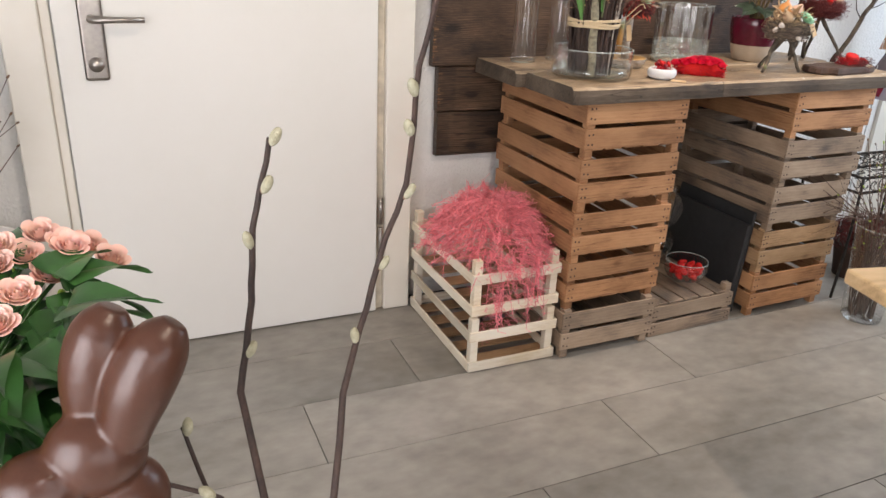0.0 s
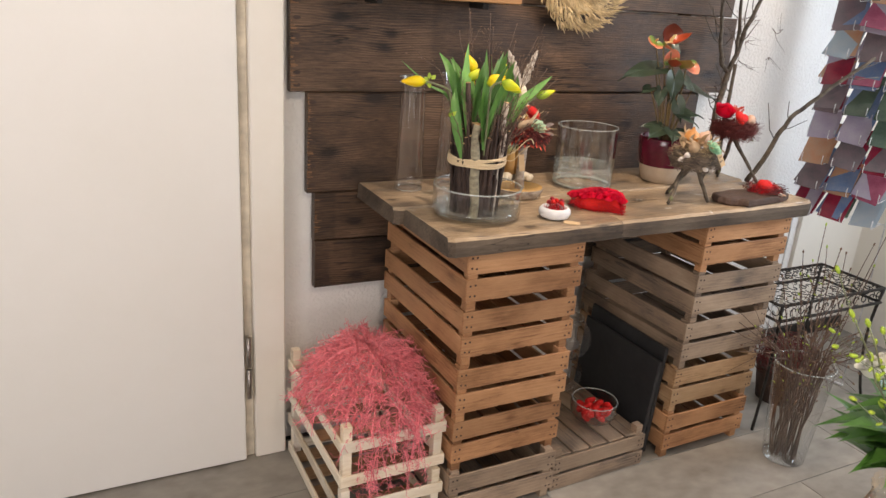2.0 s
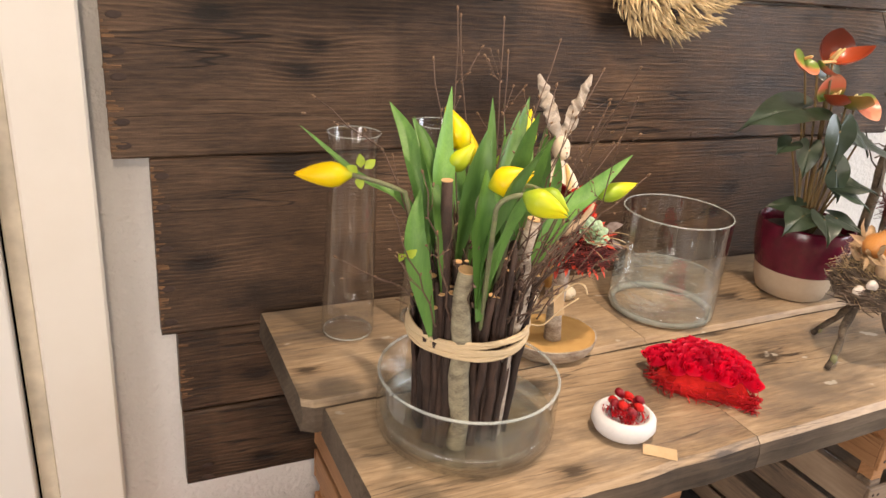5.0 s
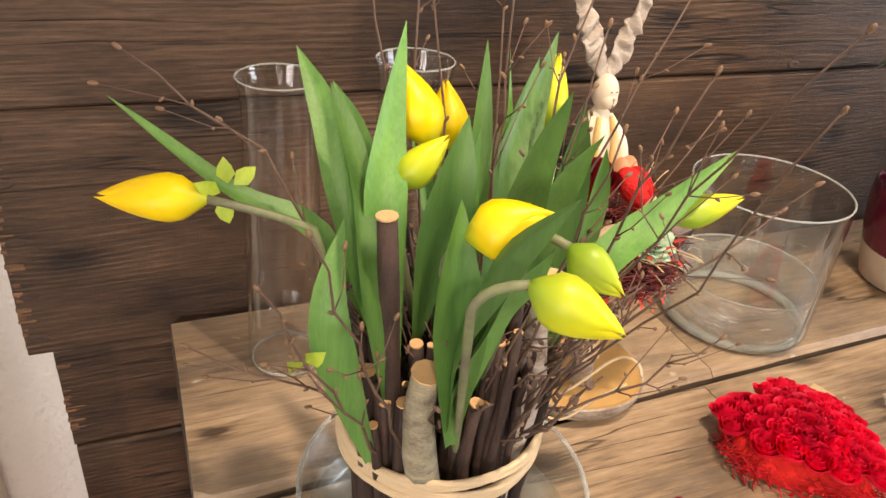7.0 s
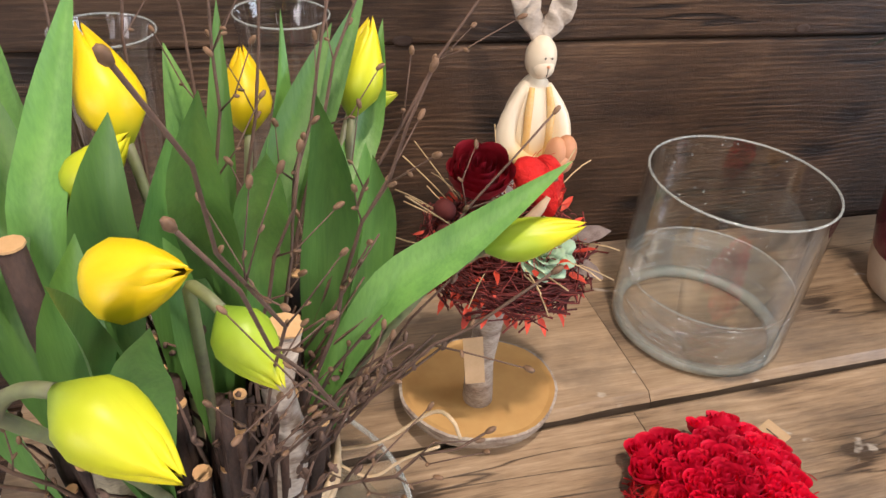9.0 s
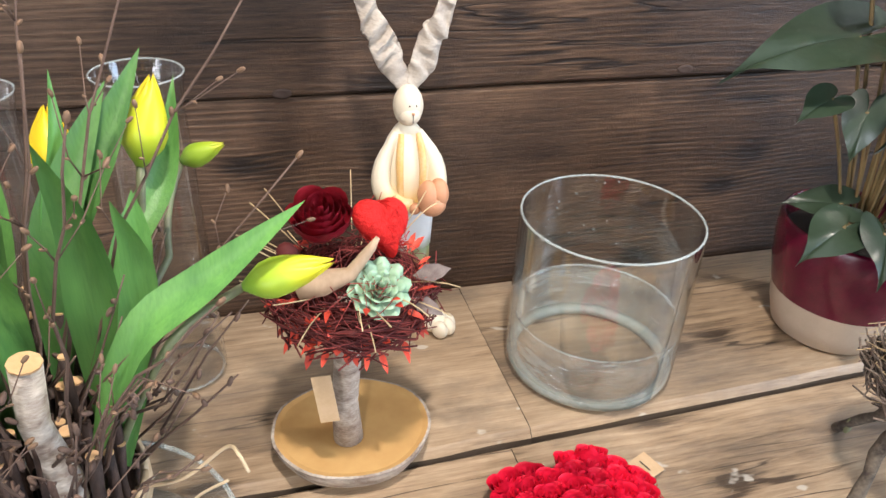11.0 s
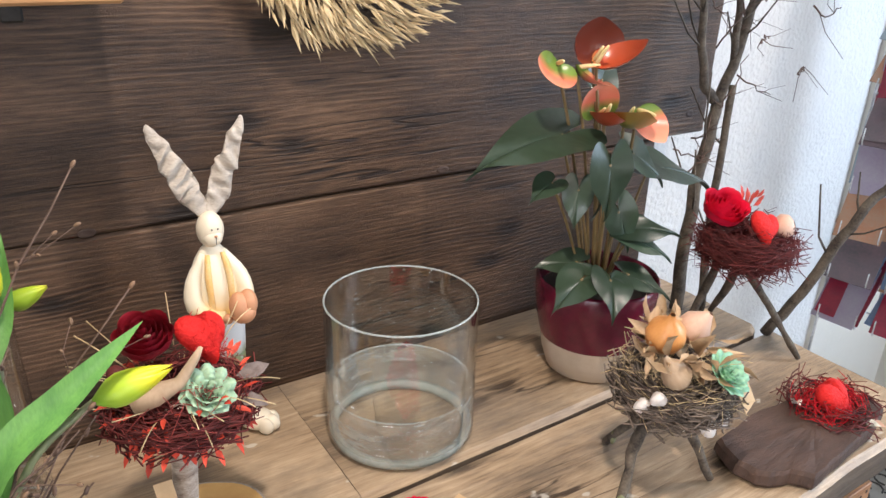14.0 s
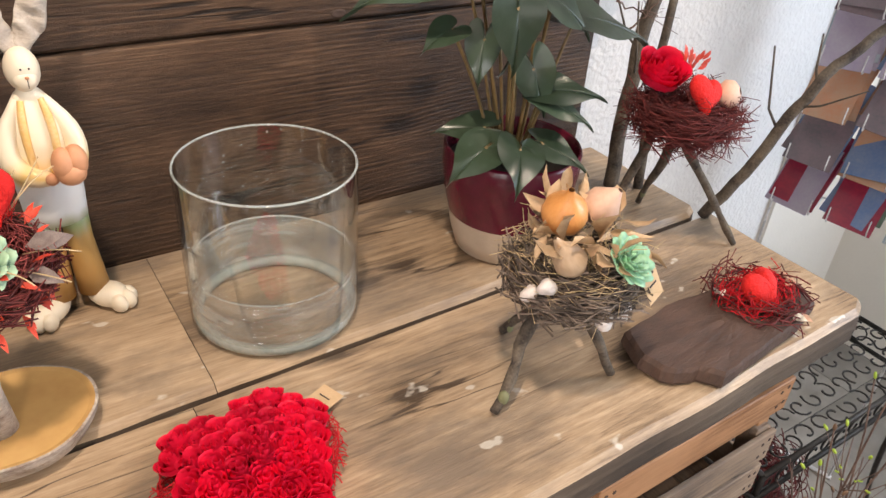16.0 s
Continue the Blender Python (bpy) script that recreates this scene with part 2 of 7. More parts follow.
M["tan_y"] = plank_mat("crate_tan_side", (0.50, 0.33, 0.19), (0.37, 0.225, 0.12), (0.18, 0.105, 0.055), 70, 0.2, 0.7, 0.0007, long="y")
M["pale"] = plank_mat("pale_wood", (0.88, 0.82, 0.71), (0.83, 0.74, 0.60), (0.66, 0.54, 0.38), 60, 0.1, 0.65, 0.0004)
M["pale_y"] = plank_mat("pale_wood_side", (0.88, 0.82, 0.71), (0.83, 0.74, 0.60), (0.66, 0.54, 0.38), 60, 0.1, 0.65, 0.0004, long="y")
M["bench"] = plank_mat("bench_wood", (0.72, 0.53, 0.32), (0.60, 0.41, 0.22), (0.36, 0.22, 0.11), 30, 0.5, 0.5, 0.0004)
M["splinter"] = mat("splinter", (0.26, 0.135, 0.062), 0.8, (0.09, 0.05, 0.028), 60, (0.3, 1, 2), amount=0.8, bump=0.002, hue=0.3)
M["glass"] = glass_mat("clear_glass")
M["rim"] = mat("glass_edge", (0.70, 0.76, 0.74), 0.08, (0.60, 0.68, 0.66), 20, amount=0.5)
M["rim"].node_tree.nodes["Principled BSDF"].inputs["Alpha"].default_value = 0.34
M["thick_glass"] = mat("thick_glass", (0.62, 0.68, 0.65), 0.06, (0.30, 0.36, 0.33), 30, amount=0.9)
M["thick_glass"].node_tree.nodes["Principled BSDF"].inputs["Alpha"].default_value = 0.7
M["nail"] = mat("nail_rust", (0.06, 0.035, 0.025), 0.7)


# ---- building blocks ----
def part(name, bm, material, parent=None, label="", smooth=True, loc=None):
    bmesh.ops.recalc_face_normals(bm, faces=bm.faces)
    me = bpy.data.meshes.new(name)
    bm.to_mesh(me)
    bm.free()
    if smooth:
        for f in me.polygons:
            f.use_smooth = True
    for one in (material if isinstance(material, (list, tuple)) else [material]):
        me.materials.append(one)
    ob = new(name, me)
    ob.parent = parent
    if loc:
        ob.location = loc
    if label:
        ob["label"] = label
    return ob


def twin(ob, parent, loc=(0, 0, 0), rot=(0, 0, 0), scale=(1, 1, 1)):
    """Another object on the same mesh."""
    o = bpy.data.objects.new(ob.name, ob.data)
    scene.collection.objects.link(o)
    o.parent, o.location, o.rotation_euler, o.scale = parent, loc, rot, scale
    return o


def thing(name, label, category, loc=(0, 0, 0), rz=0.0, group="", rx=0.0, ry=0.0):
    ob = new(name)
    ob.empty_display_size = 0.05
    ob.location, ob.rotation_euler = loc, (radians(rx), radians(ry), radians(rz))
    return tagged(ob, label, category, group)


def box(bm, lo, hi, bev=0.0, seg=1, m=None):
    r = bmesh.ops.create_cube(bm, size=1)
    vs = r["verts"]
    for v in vs:
        v.co = Vector([lo[i] + (v.co[i] + 0.5) * (hi[i] - lo[i]) for i in range(3)])
    if bev:
        es = list({e for v in vs for e in v.link_edges})
        r = bmesh.ops.bevel(bm, geom=es, offset=bev, segments=seg, affect="EDGES", profile=0.5)
        vs = list({v for f in r["faces"] for v in f.verts} | {v for v in vs if v.is_valid})
    if m is not None:
        bmesh.ops.transform(bm, matrix=m, verts=vs)
    return bm


def boxbm(lo, hi, bev=0.0, seg=1):
    return box(bmesh.new(), lo, hi, bev, seg)


def tube(bm, pts, radii, n=6, mi=0, cap=True):
    pts = [Vector(p) for p in pts]
    if isinstance(radii, (int, float)):
        radii = [radii] * len(pts)
    t = (pts[1] - pts[0]).normalized()
    side = t.orthogonal().normalized()
    rings = []
    for i, p in enumerate(pts):
        t = (pts[min(i + 1, len(pts) - 1)] - pts[max(i - 1, 0)]).normalized()
        side = (side - t * side.dot(t)).normalized()
        up = t.cross(side)
        rings.append([bm.verts.new(p + radii[i] * (math.cos(a) * side + math.sin(a) * up)) for a in [math.tau * k / n for k in range(n)]])
    for a, b in zip(rings, rings[1:]):
        for k in range(n):
            bm.faces.new((a[k], a[(k + 1) % n], b[(k + 1) % n], b[k])).material_index = mi
    if cap:
        bm.faces.new(rings[0][::-1]).material_index = mi
        bm.faces.new(rings[-1]).material_index = mi
    return rings


def lathe(bm, profile, n=48, centre=(0, 0, 0), mi=0, close=False, wob=0.0):
    c = Vector(centre)
    rings = []
    for r, z in profile:
        if r < 1e-6:
            rings.append([bm.verts.new(c + Vector((0, 0, z)))])
        else:
            rings.append([bm.verts.new(c + Vector((r * math.cos(math.tau * k / n), r * math.sin(math.tau * k / n), z))) for k in range(n)])
    pairs = list(zip(rings, rings[1:])) + ([(rings[-1], rings[0])] if close else [])
    for a, b in pairs:
        for k in range(n):
            j = (k + 1) % n
            if len(a) == 1 and len(b) == 1:
                continue
            if len(a) == 1:
                f = bm.faces.new((a[0], b[j], b[k]))
            elif len(b) == 1:
                f = bm.faces.new((a[k], a[j], b[0]))
            else:
                f = bm.faces.new((a[k], a[j], b[j], b[k]))
            f.material_index = mi
    return bm


def bez(p0, p1, p2, n=8):
    p0, p1, p2 = Vector(p0), Vector(p1), Vector(p2)
    return [(1 - t) ** 2 * p0 + 2 * t * (1 - t) * p1 + t * t * p2 for t in [i / n for i in range(n + 1)]]


def curve_of(pts, n=5):
    """A smooth line through all points."""
    pts = [Vector(p) for p in pts]
    ext = [pts[0] * 2 - pts[1]] + pts + [pts[-1] * 2 - pts[-2]]
    out = []
    for a, b_, c, d in zip(ext, ext[1:], ext[2:], ext[3:]):
        for i in range(n):
            t = i / n
            out.append(0.5 * (2 * b_ + (c - a) * t + (2 * a - 5 * b_ + 4 * c - d) * t * t + (3 * b_ - a - 3 * c + d) * t ** 3))
    return out + [pts[-1]]


def torus(bm, r, tr, n=48, k=8, centre=(0, 0, 0)):
    return lathe(bm, [(r + tr * math.cos(math.tau * i / k), tr * math.sin(math.tau * i / k)) for i in range(k)], n, centre, close=True)


def structure(name, bm, material, label, category, smooth=False):
    return tagged(part(name, bm, material, None, smooth=smooth), label, category, kind="structure")


rnd = random.Random(7)

# ---- the room ----
X0, X1, Y0, Y1, H = -1.3, 3.78, -3.0, 2.40, 2.65
DOOR_L, DOOR_R, DOOR_Y, DOOR_H = -0.13, 0.790, 2.308, 2.05
floor = structure("floor", boxbm((X0 - 0.1, Y0 - 0.1, -0.1), (X1 + 0.1, Y1 + 0.1, -0.004)), M["joint"], "grey vinyl plank floor with worn stains", "floor")
structure("ceiling", boxbm((X0 - 0.1, Y0 - 0.1, H), (X1 + 0.1, Y1 + 0.1, H + 0.1)), M["ceiling"], "plain white ceiling of the shop", "ceiling")
bm = bmesh.new()
box(bm, (X0 - 0.1, Y1, 0), (DOOR_L - 0.14, Y1 + 0.12, H))
box(bm, (DOOR_R + 0.13, Y1, 0), (X1 + 0.1, Y1 + 0.12, H))
box(bm, (DOOR_L - 0.14, Y1, DOOR_H + 0.1), (DOOR_R + 0.13, Y1 + 0.12, H))
structure("wall_north", bm, M["plaster"], "white wall with rough troweled plaster", "wall")
# unseen west wall; its opening is added to carry the fill light
bm = bmesh.new()
box(bm, (X0 - 0.12, Y0, 0), (X0, -1.15, H))
box(bm, (X0 - 0.12, 0.25, 0), (X0, Y1, H))
box(bm, (X0 - 0.12, -1.15, 0), (X0, 0.25, 0.55))
box(bm, (X0 - 0.12, -1.15, 1.95), (X0, 0.25, H))
structure("wall_west", bm, M["plaster"], "white plastered side wall with an opening added for fill light", "wall")
# east wall with its window opening
WY0, WY1, WZ0, WZ1 = 0.3, 1.75, 0.95, 2.2
bm = bmesh.new()
box(bm, (X1, Y0, 0), (X1 + 0.2, WY0, H))
box(bm, (X1, WY1, 0), (X1 + 0.2, Y1, H))
box(bm, (X1, WY0, 0), (X1 + 0.2, WY1, WZ0))
box(bm, (X1, WY0, WZ1), (X1 + 0.2, WY1, H))
structure("wall_east", bm, M["smooth_wall"], "cream painted wall with a window opening", "wall")
# south wall with the shop window
bm = bmesh.new()
box(bm, (X0, Y0 - 0.2, 0), (-0.6, Y0, H))
box(bm, (3.0, Y0 - 0.2, 0), (X1, Y0, H))
box(bm, (-0.6, Y0 - 0.2, 0), (3.0, Y0, 0.45))
box(bm, (-0.6, Y0 - 0.2, 2.45), (3.0, Y0, H))
structure("wall_south", bm, M["smooth_wall"], "cream wall round the wide shop window", "wall")


def window(name, lo, hi, axis, label):
    w = new(name)
    tagged(w, label, "window", kind="structure")
    a, b = (0, 1) if axis == "y" else (1, 0)
    th = 0.05
    def bar(n, l0, h0):
        part(n, boxbm(l0, h0, 0.004), M["frame"], w, smooth=False)
    if axis == "x":      # plane across x
        x = lo[0]
        bar("window_frame", (x, lo[1], lo[2]), (x + 0.06, lo[1] + th, hi[2]))
        bar("window_frame", (x, hi[1] - th, lo[2]), (x + 0.06, hi[1], hi[2]))
        bar("window_frame", (x, lo[1] + th, lo[2]), (x + 0.06, hi[1] - th, lo[2] + th))
        bar("window_frame", (x, lo[1] + th, hi[2] - th), (x + 0.06, hi[1] - th, hi[2]))
        pane = part("pane", boxbm((x + 0.028, lo[1] + th, lo[2] + th), (x + 0.034, hi[1] - th, hi[2] - th)), M["glass"], w)
    else:
        y = lo[1]
        bar("window_frame", (lo[0], y - 0.06, lo[2]), (lo[0] + th, y, hi[2]))
        bar("window_frame", (hi[0] - th, y - 0.06, lo[2]), (hi[0], y, hi[2]))
        bar("window_frame", (lo[0] + th, y - 0.06, lo[2]), (hi[0] - th, y, lo[2] + th))
        bar("window_frame", (lo[0] + th, y - 0.06, hi[2] - th), (hi[0] - th, y, hi[2]))
        pane = part("pane", boxbm((lo[0] + th, y - 0.034, lo[2] + th), (hi[0] - th, y - 0.028, hi[2] - th)), M["glass"], w)
    pane.visible_shadow = False
    return w


window("window_1", (X1 + 0.06, WY0, WZ0), (X1 + 0.06, WY1, WZ1), "x", "white framed window in the side wall")
# the window in the west wall is added around the fill light
window("window_3", (X0 - 0.10, -1.15, 0.55), (X0 - 0.10, 0.25, 1.95), "x", "added white framed window for the west fill light")
window("window_2", (-0.6, Y0 - 0.05, 0.45), (3.0, Y0 - 0.05, 2.45), "y", "wide shop window with a white frame")

# door with frame, hinges and lever handle
door = new("door_1")
tagged(door, "closed white interior door with steel lever handle", "door", kind="structure")
part("leaf", boxbm((DOOR_L, DOOR_Y, 0.005), (DOOR_R, DOOR_Y + 0.04, DOOR_H), 0.003), M["door"], door, smooth=False)
for side, x0, x1 in (("r", DOOR_R + 0.004, DOOR_R + 0.13), ("l", DOOR_L - 0.13, DOOR_L - 0.004)):
    inner0, inner1 = (x0, x0 + 0.028) if side == "r" else (x1 - 0.028, x1)
    outer0, outer1 = (x0 + 0.028, x1) if side == "r" else (x0, x1 - 0.028)
    part("door_frame", boxbm((outer0, DOOR_Y + 0.008, 0), (outer1, Y1 + 0.12, DOOR_H + 0.10), 0.004), M["frame"], door, smooth=False)
    part("seal", boxbm((inner0, DOOR_Y + 0.026, 0), (inner1, Y1 + 0.12, DOOR_H + 0.028), 0.003), M["seal"] if side == "r" else M["frame"], door, "beige seal strip" if side == "r" else "", smooth=False)
part("door_frame", boxbm((DOOR_L - 0.10, DOOR_Y + 0.008, DOOR_H + 0.028), (DOOR_R + 0.10, Y1 + 0.12, DOOR_H + 0.10), 0.004), M["frame"], door, smooth=False)
bm = bmesh.new()
for z0 in (0.235, 0.345):
    tube(bm, [(DOOR_R + 0.012, DOOR_Y - 0.006, z0), (DOOR_R + 0.012, DOOR_Y - 0.006, z0 + 0.098)], 0.008, 10)
part("hinge", bm, M["steel"], door)
HX = -0.035
bm = boxbm((HX - 0.031, DOOR_Y - 0.010, 0.868), (HX + 0.031, DOOR_Y, 1.108), 0.008, 3)
plate = part("escutcheon", bm, M["steel"], door, "long brushed steel handle plate", smooth=False)
bm = bmesh.new()
tube(bm, [(HX, DOOR_Y - 0.008, 1.036), (HX, DOOR_Y - 0.05, 1.036), (HX + 0.012, DOOR_Y - 0.058, 1.036), (HX + 0.06, DOOR_Y - 0.06, 1.036), (HX + 0.135, DOOR_Y - 0.06, 1.036)], [0.010, 0.010, 0.010, 0.0085, 0.0085], 12)
part("lever", bm, M["steel"], plate)
bm = bmesh.new()
tube(bm, [(HX, DOOR_Y - 0.024, 0.912), (HX, DOOR_Y - 0.008, 0.912)], [0.019, 0.021], 20)
part("lock_cylinder", bm, M["steel"], plate)

structure("wall_panel", boxbm((3.33, Y1 - 0.02, 0), (X1, Y1, H)), M["smooth_wall"], "smooth cream painted wall strip", "wall")
# dark skirting along the cream part of the north and east walls
structure("baseboard", boxbm((2.52, Y1 - 0.036, 0), (X1, Y1 - 0.022, 0.07), 0.003), M["dark_metal"], "dark grey skirting board", "baseboard")

# ---- old boards on the wall ----
BY = 2.347          # their face
cladding = thing("board_cladding", "dark weathered barn boards screwed to the wall", "cladding")
cladding["kind"] = "structure"
BOARDS = [(1.09, 2.62, 1.456, 1.80), (0.945, 2.645, 1.180, 1.453), (0.997, 2.52, 0.875, 1.177), (1.022, 2.50, 0.718, 0.872), (1.0, 2.66, 1.803, 2.1), (1.024, 2.50, 0.560, 0.715)]


def old_board(x0, x1, z0, z1, y=BY, th=0.032):
    """A board with a worn, slightly uneven long edge and rough ends."""
    b = bmesh.new()
    nx, w, h = 26, x1 - x0, z1 - z0
    grid = []
    for i in range(nx + 1):
        x = -w / 2 + w * i / nx
        wob0, wob1 = 0.0018 * noise.noise((x * 5 + x0, z0, 1)), 0.0018 * noise.noise((x * 5 + x0, z1, 9))
        ring = []
        for yy, zz in ((th, -h / 2), (0.004, -h / 2), (0, -h / 2 + 0.004), (0, -h / 4), (0, 0), (0, h / 4), (0, h / 2 - 0.004), (0.004, h / 2), (th, h / 2)):
            dx = 0.004 * noise.noise((zz * 14, x0, i)) if i in (0, nx) else 0
            bow = 0.0015 * noise.noise((x * 2, zz * 4, z0 * 7))
            ring.append(b.verts.new((x + dx, yy + bow * (yy < th), zz + (wob0 if zz < 0 else wob1))))
        grid.append(ring)
    for a, c in zip(grid, grid[1:]):
        for k in range(len(a) - 1):
            b.faces.new((a[k], c[k], c[k + 1], a[k + 1]))
    b.faces.new(grid[0])
    b.faces.new(grid[-1][::-1])
    return part("board", b, M["board"], cladding, smooth=False, loc=((x0 + x1) / 2, y, (z0 + z1) / 2))


for i, (x0, x1, z0, z1) in enumerate(BOARDS):
    old_board(x0, x1, z0, z1, BY + (0.0, -0.004, 0.0, 0.004, 0.0, 0.002)[i])
# splintered pale wood along the worn left ends
rs = random.Random(19)
for x0, z0, z1, face_y, cnt_ in ((0.945, 1.185, 1.450, BY - 0.004, 46), (0.997, 0.880, 1.172, BY, 56), (1.022, 0.722, 0.868, BY + 0.004, 20)):
    b = bmesh.new()
    for k in range(cnt_):
        z, h, w = rs.uniform(z0, z1 - 0.006), rs.uniform(0.0010, 0.0045), rs.uniform(0.003, 0.026) * rs.random() + 0.003
        box(b, (x0 + rs.uniform(-0.002, 0.002), face_y - rs.uniform(0.0012, 0.0022), z), (x0 + w, face_y + 0.004, z + h), 0.0008)
    part("splintered_end", b, M["splinter"], cladding, "bare orange-brown splintered wood", smooth=False)
NAILS = [(0.963, z) for z in (1.20, 1.235, 1.30, 1.335, 1.385, 1.43)] + [(1.012, z) for z in (0.90, 0.96, 1.03, 1.10, 1.15)] + [(2.60, 1.22), (2.60, 1.40), (1.06, 0.575), (1.06, 0.60), (1.55, 1.185), (2.05, 1.19)]
nail_proto = None
for x, z in NAILS:
    if nail_proto is None:
        bm = bmesh.new()
        lathe(bm, [(0.0075, 0.0), (0.006, 0.0016), (0.0032, 0.0006), (0, 0.0009)], 10)
        nail_proto = part("nail", bm, M["nail"], cladding, "rusty sunken nail")
        o_ = nail_proto
    else:
        o_ = twin(nail_proto, cladding)
    o_.matrix_basis = Matrix.Translation((x, BY - 0.0045 if z > 1.18 else BY - 0.001, z)) @ Matrix.Rotation(radians(90), 4, "X") @ Matrix.Diagonal((1.5, 0.8, 1, 1))
bm = bmesh.new()
for x in (1.12, 2.40):
    box(bm, (x, BY + 0.034, 0.60), (x + 0.05, Y1, 2.05))
part("batten", bm, M["board"], cladding, smooth=False)

# ---- crates ----
def crate(name, label, w, d, h, wood, wood_y, loc, rz=0.0, flip=False, slat=0.060, th=0.008, floor_n=5, group="fruit crates"):
    """An open slatted fruit crate: two slats a side, corner posts, floor slats."""
    c = thing(name, label, "crate", loc, rz, group)
    sgn = -1 if flip else 1
    def put(n, lo, hi, material, bev=0.0015):
        if flip:
            lo, hi = (lo[0], lo[1], h - hi[2]), (hi[0], hi[1], h - lo[2])
        ctr = [(a + b) / 2 for a, b in zip(lo, hi)]
        return part(n, boxbm([a - k for a, k in zip(lo, ctr)], [b - k for b, k in zip(hi, ctr)], bev), material, c, smooth=False, loc=ctr)
    lows = (0.034, h - slat - 0.002)
    for z in lows:
        for y0 in (0, d - th):
            put("slat", (0, y0, z + rnd.uniform(-.001, .001)), (w, y0 + th, z + slat), wood)
        for x0 in (0.001, w - th - 0.001):
            put("slat", (x0, th + 0.0005, z), (x0 + th, d - th - 0.0005, z + slat), wood_y)
    for x0 in (th + 0.001, w - th - 0.029):
        for y0 in (th + 0.001, d - th - 0.029):
            put("post", (x0, y0, 0), (x0 + 0.028, y0 + 0.028, h + 0.006), wood)
    step = (w - 0.02) / floor_n
    for k in range(floor_n):
        put("floor_slat", (0.012 + k * step, th + 0.001, 0.026), (0.008 + (k + 1) * step - 0.004, d - th - 0.001, 0.033), wood_y)
    b = bmesh.new()
    for z in lows:
        for x in (0.012, 0.026):
            for xx in (x, w - x):
                for dz in (0.016, slat - 0.016):
                    zz = z + dz + rnd.uniform(-.003, .003)
                    lathe(b, [(0.0034, 0), (0.0032, 0.0008), (0, 0.0011)], 6)
                    bmesh.ops.transform(b, matrix=Matrix.Translation((xx, 0.0002, h - zz if flip else zz)) @ Matrix.Rotation(radians(90), 4, "X"), verts=b.verts[-13:])
    part("nailing", b, M["nail"], c, smooth=False)["kind"] = "stuff"
    return c


CH = 0.1705
for k in range(5):
    grey = k == 0
    crate("fruit_crate", "weathered grey slatted fruit crate at the bottom of a stack" if grey else "orange pine slatted fruit crate stacked under the tabletop",
          0.372, 0.53, CH, M["grey"] if grey else M["crate"], M["grey_y"] if grey else M["crate_y"],
          (1.252 + (0.0, 0.006, 0.002, 0.008, 0.005)[k], 1.786 + (0.0, 0.012, 0.004, 0.010, 0.002)[k], k * CH), (0.5, 1.2, 0.2, 0.9, 0.4)[k])
WOODS = [("crate", "bright orange pine slatted fruit crate on the floor"), ("tan", "light tan slatted fruit crate in a stack"), ("grey", "greyed slatted fruit crate in a stack"),
         ("grey", "greyed slatted fruit crate in a stack"), ("crate", "orange pine slatted fruit crate under the tabletop")]
for k in range(5):
    crate("fruit_crate", WOODS[k][1], 0.385, 0.53, CH, M[WOODS[k][0]], M[WOODS[k][0] + "_y"],
          (2.098 + (0.0, 0.008, 0.010, 0.016, 0.022)[k], 1.812 + (0.004, 0.012, 0.006, 0.0, 0.004)[k], k * CH), (1.0, 0.4, 1.4, 0.6, 1.0)[k])
crate("fruit_crate", "upturned grey slatted crate used as a low stand", 0.385, 0.50, 0.15, M["grey"], M["grey_y"], (1.632, 1.808, 0.0), 2.0, flip=True, slat=0.052)

# ---- plank tabletop ----
table = thing("plank_tabletop", "worn wooden plank tabletop lying on two crate stacks", "tabletop")
TZ = 0.905


def top_plank(x0, x1, yl0, yl1, yr0, yr1):
    b = bmesh.new()
    nx, th = 40, 0.048
    cx, cy = (x0 + x1) / 2, (yl0 + yr1) / 2
    grid = []
    for i in range(nx + 1):
        f = i / nx
        a0, a1 = yl0 + (yr0 - yl0) * f, yl1 + (yr1 - yl1) * f
        a0 += 0.003 * noise.noise((f * 9, x0, a0)) - (0.02 * max(0, 1 - f * 30) if i == 0 else 0) * 0
        ring = []
        pad = 0.010 if (i == 0 and x0 < 1.3) or (i == nx and x1 > 2.0) else 0.0
        for y, z in ((a0 + pad, -th), (a0 - 0.001 + pad, -th / 2), (a0 + 0.002 + pad, -0.008), (a0 + 0.010 + pad, 0.0), ((a0 * 2 + a1) / 3, 0), ((a0 + a1 * 2) / 3, 0), (a1 - 0.008, 0), (a1 - 0.001, -0.007), (a1, -th)):
            dx = 0.006 * noise.noise((y * 9, z * 30, f + x0)) if (i == 0 and x0 < 1.3) or (i == nx and x1 > 2.0) else 0
            ring.append(b.verts.new((x0 + (x1 - x0) * f + dx - cx, y - cy, z + 0.0008 * noise.noise((f * 7, y * 6, 3)))))
        grid.append(ring)
    for a, c in zip(grid, grid[1:]):
        for k in range(len(a)):
            j = (k + 1) % len(a)
            b.faces.new((a[k], c[k], c[j], a[j]))
    b.faces.new(grid[0])
    b.faces.new(grid[-1][::-1])
    bmesh.ops.recalc_face_normals(b, faces=b.faces)
    b.normal_update()
    # faces not looking up get the edge wood: wear plus painted-in shade
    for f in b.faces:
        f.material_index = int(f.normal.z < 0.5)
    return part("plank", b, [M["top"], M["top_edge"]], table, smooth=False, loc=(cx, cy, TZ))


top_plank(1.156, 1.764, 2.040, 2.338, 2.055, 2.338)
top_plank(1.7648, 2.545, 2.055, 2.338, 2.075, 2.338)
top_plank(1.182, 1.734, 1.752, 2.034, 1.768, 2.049)
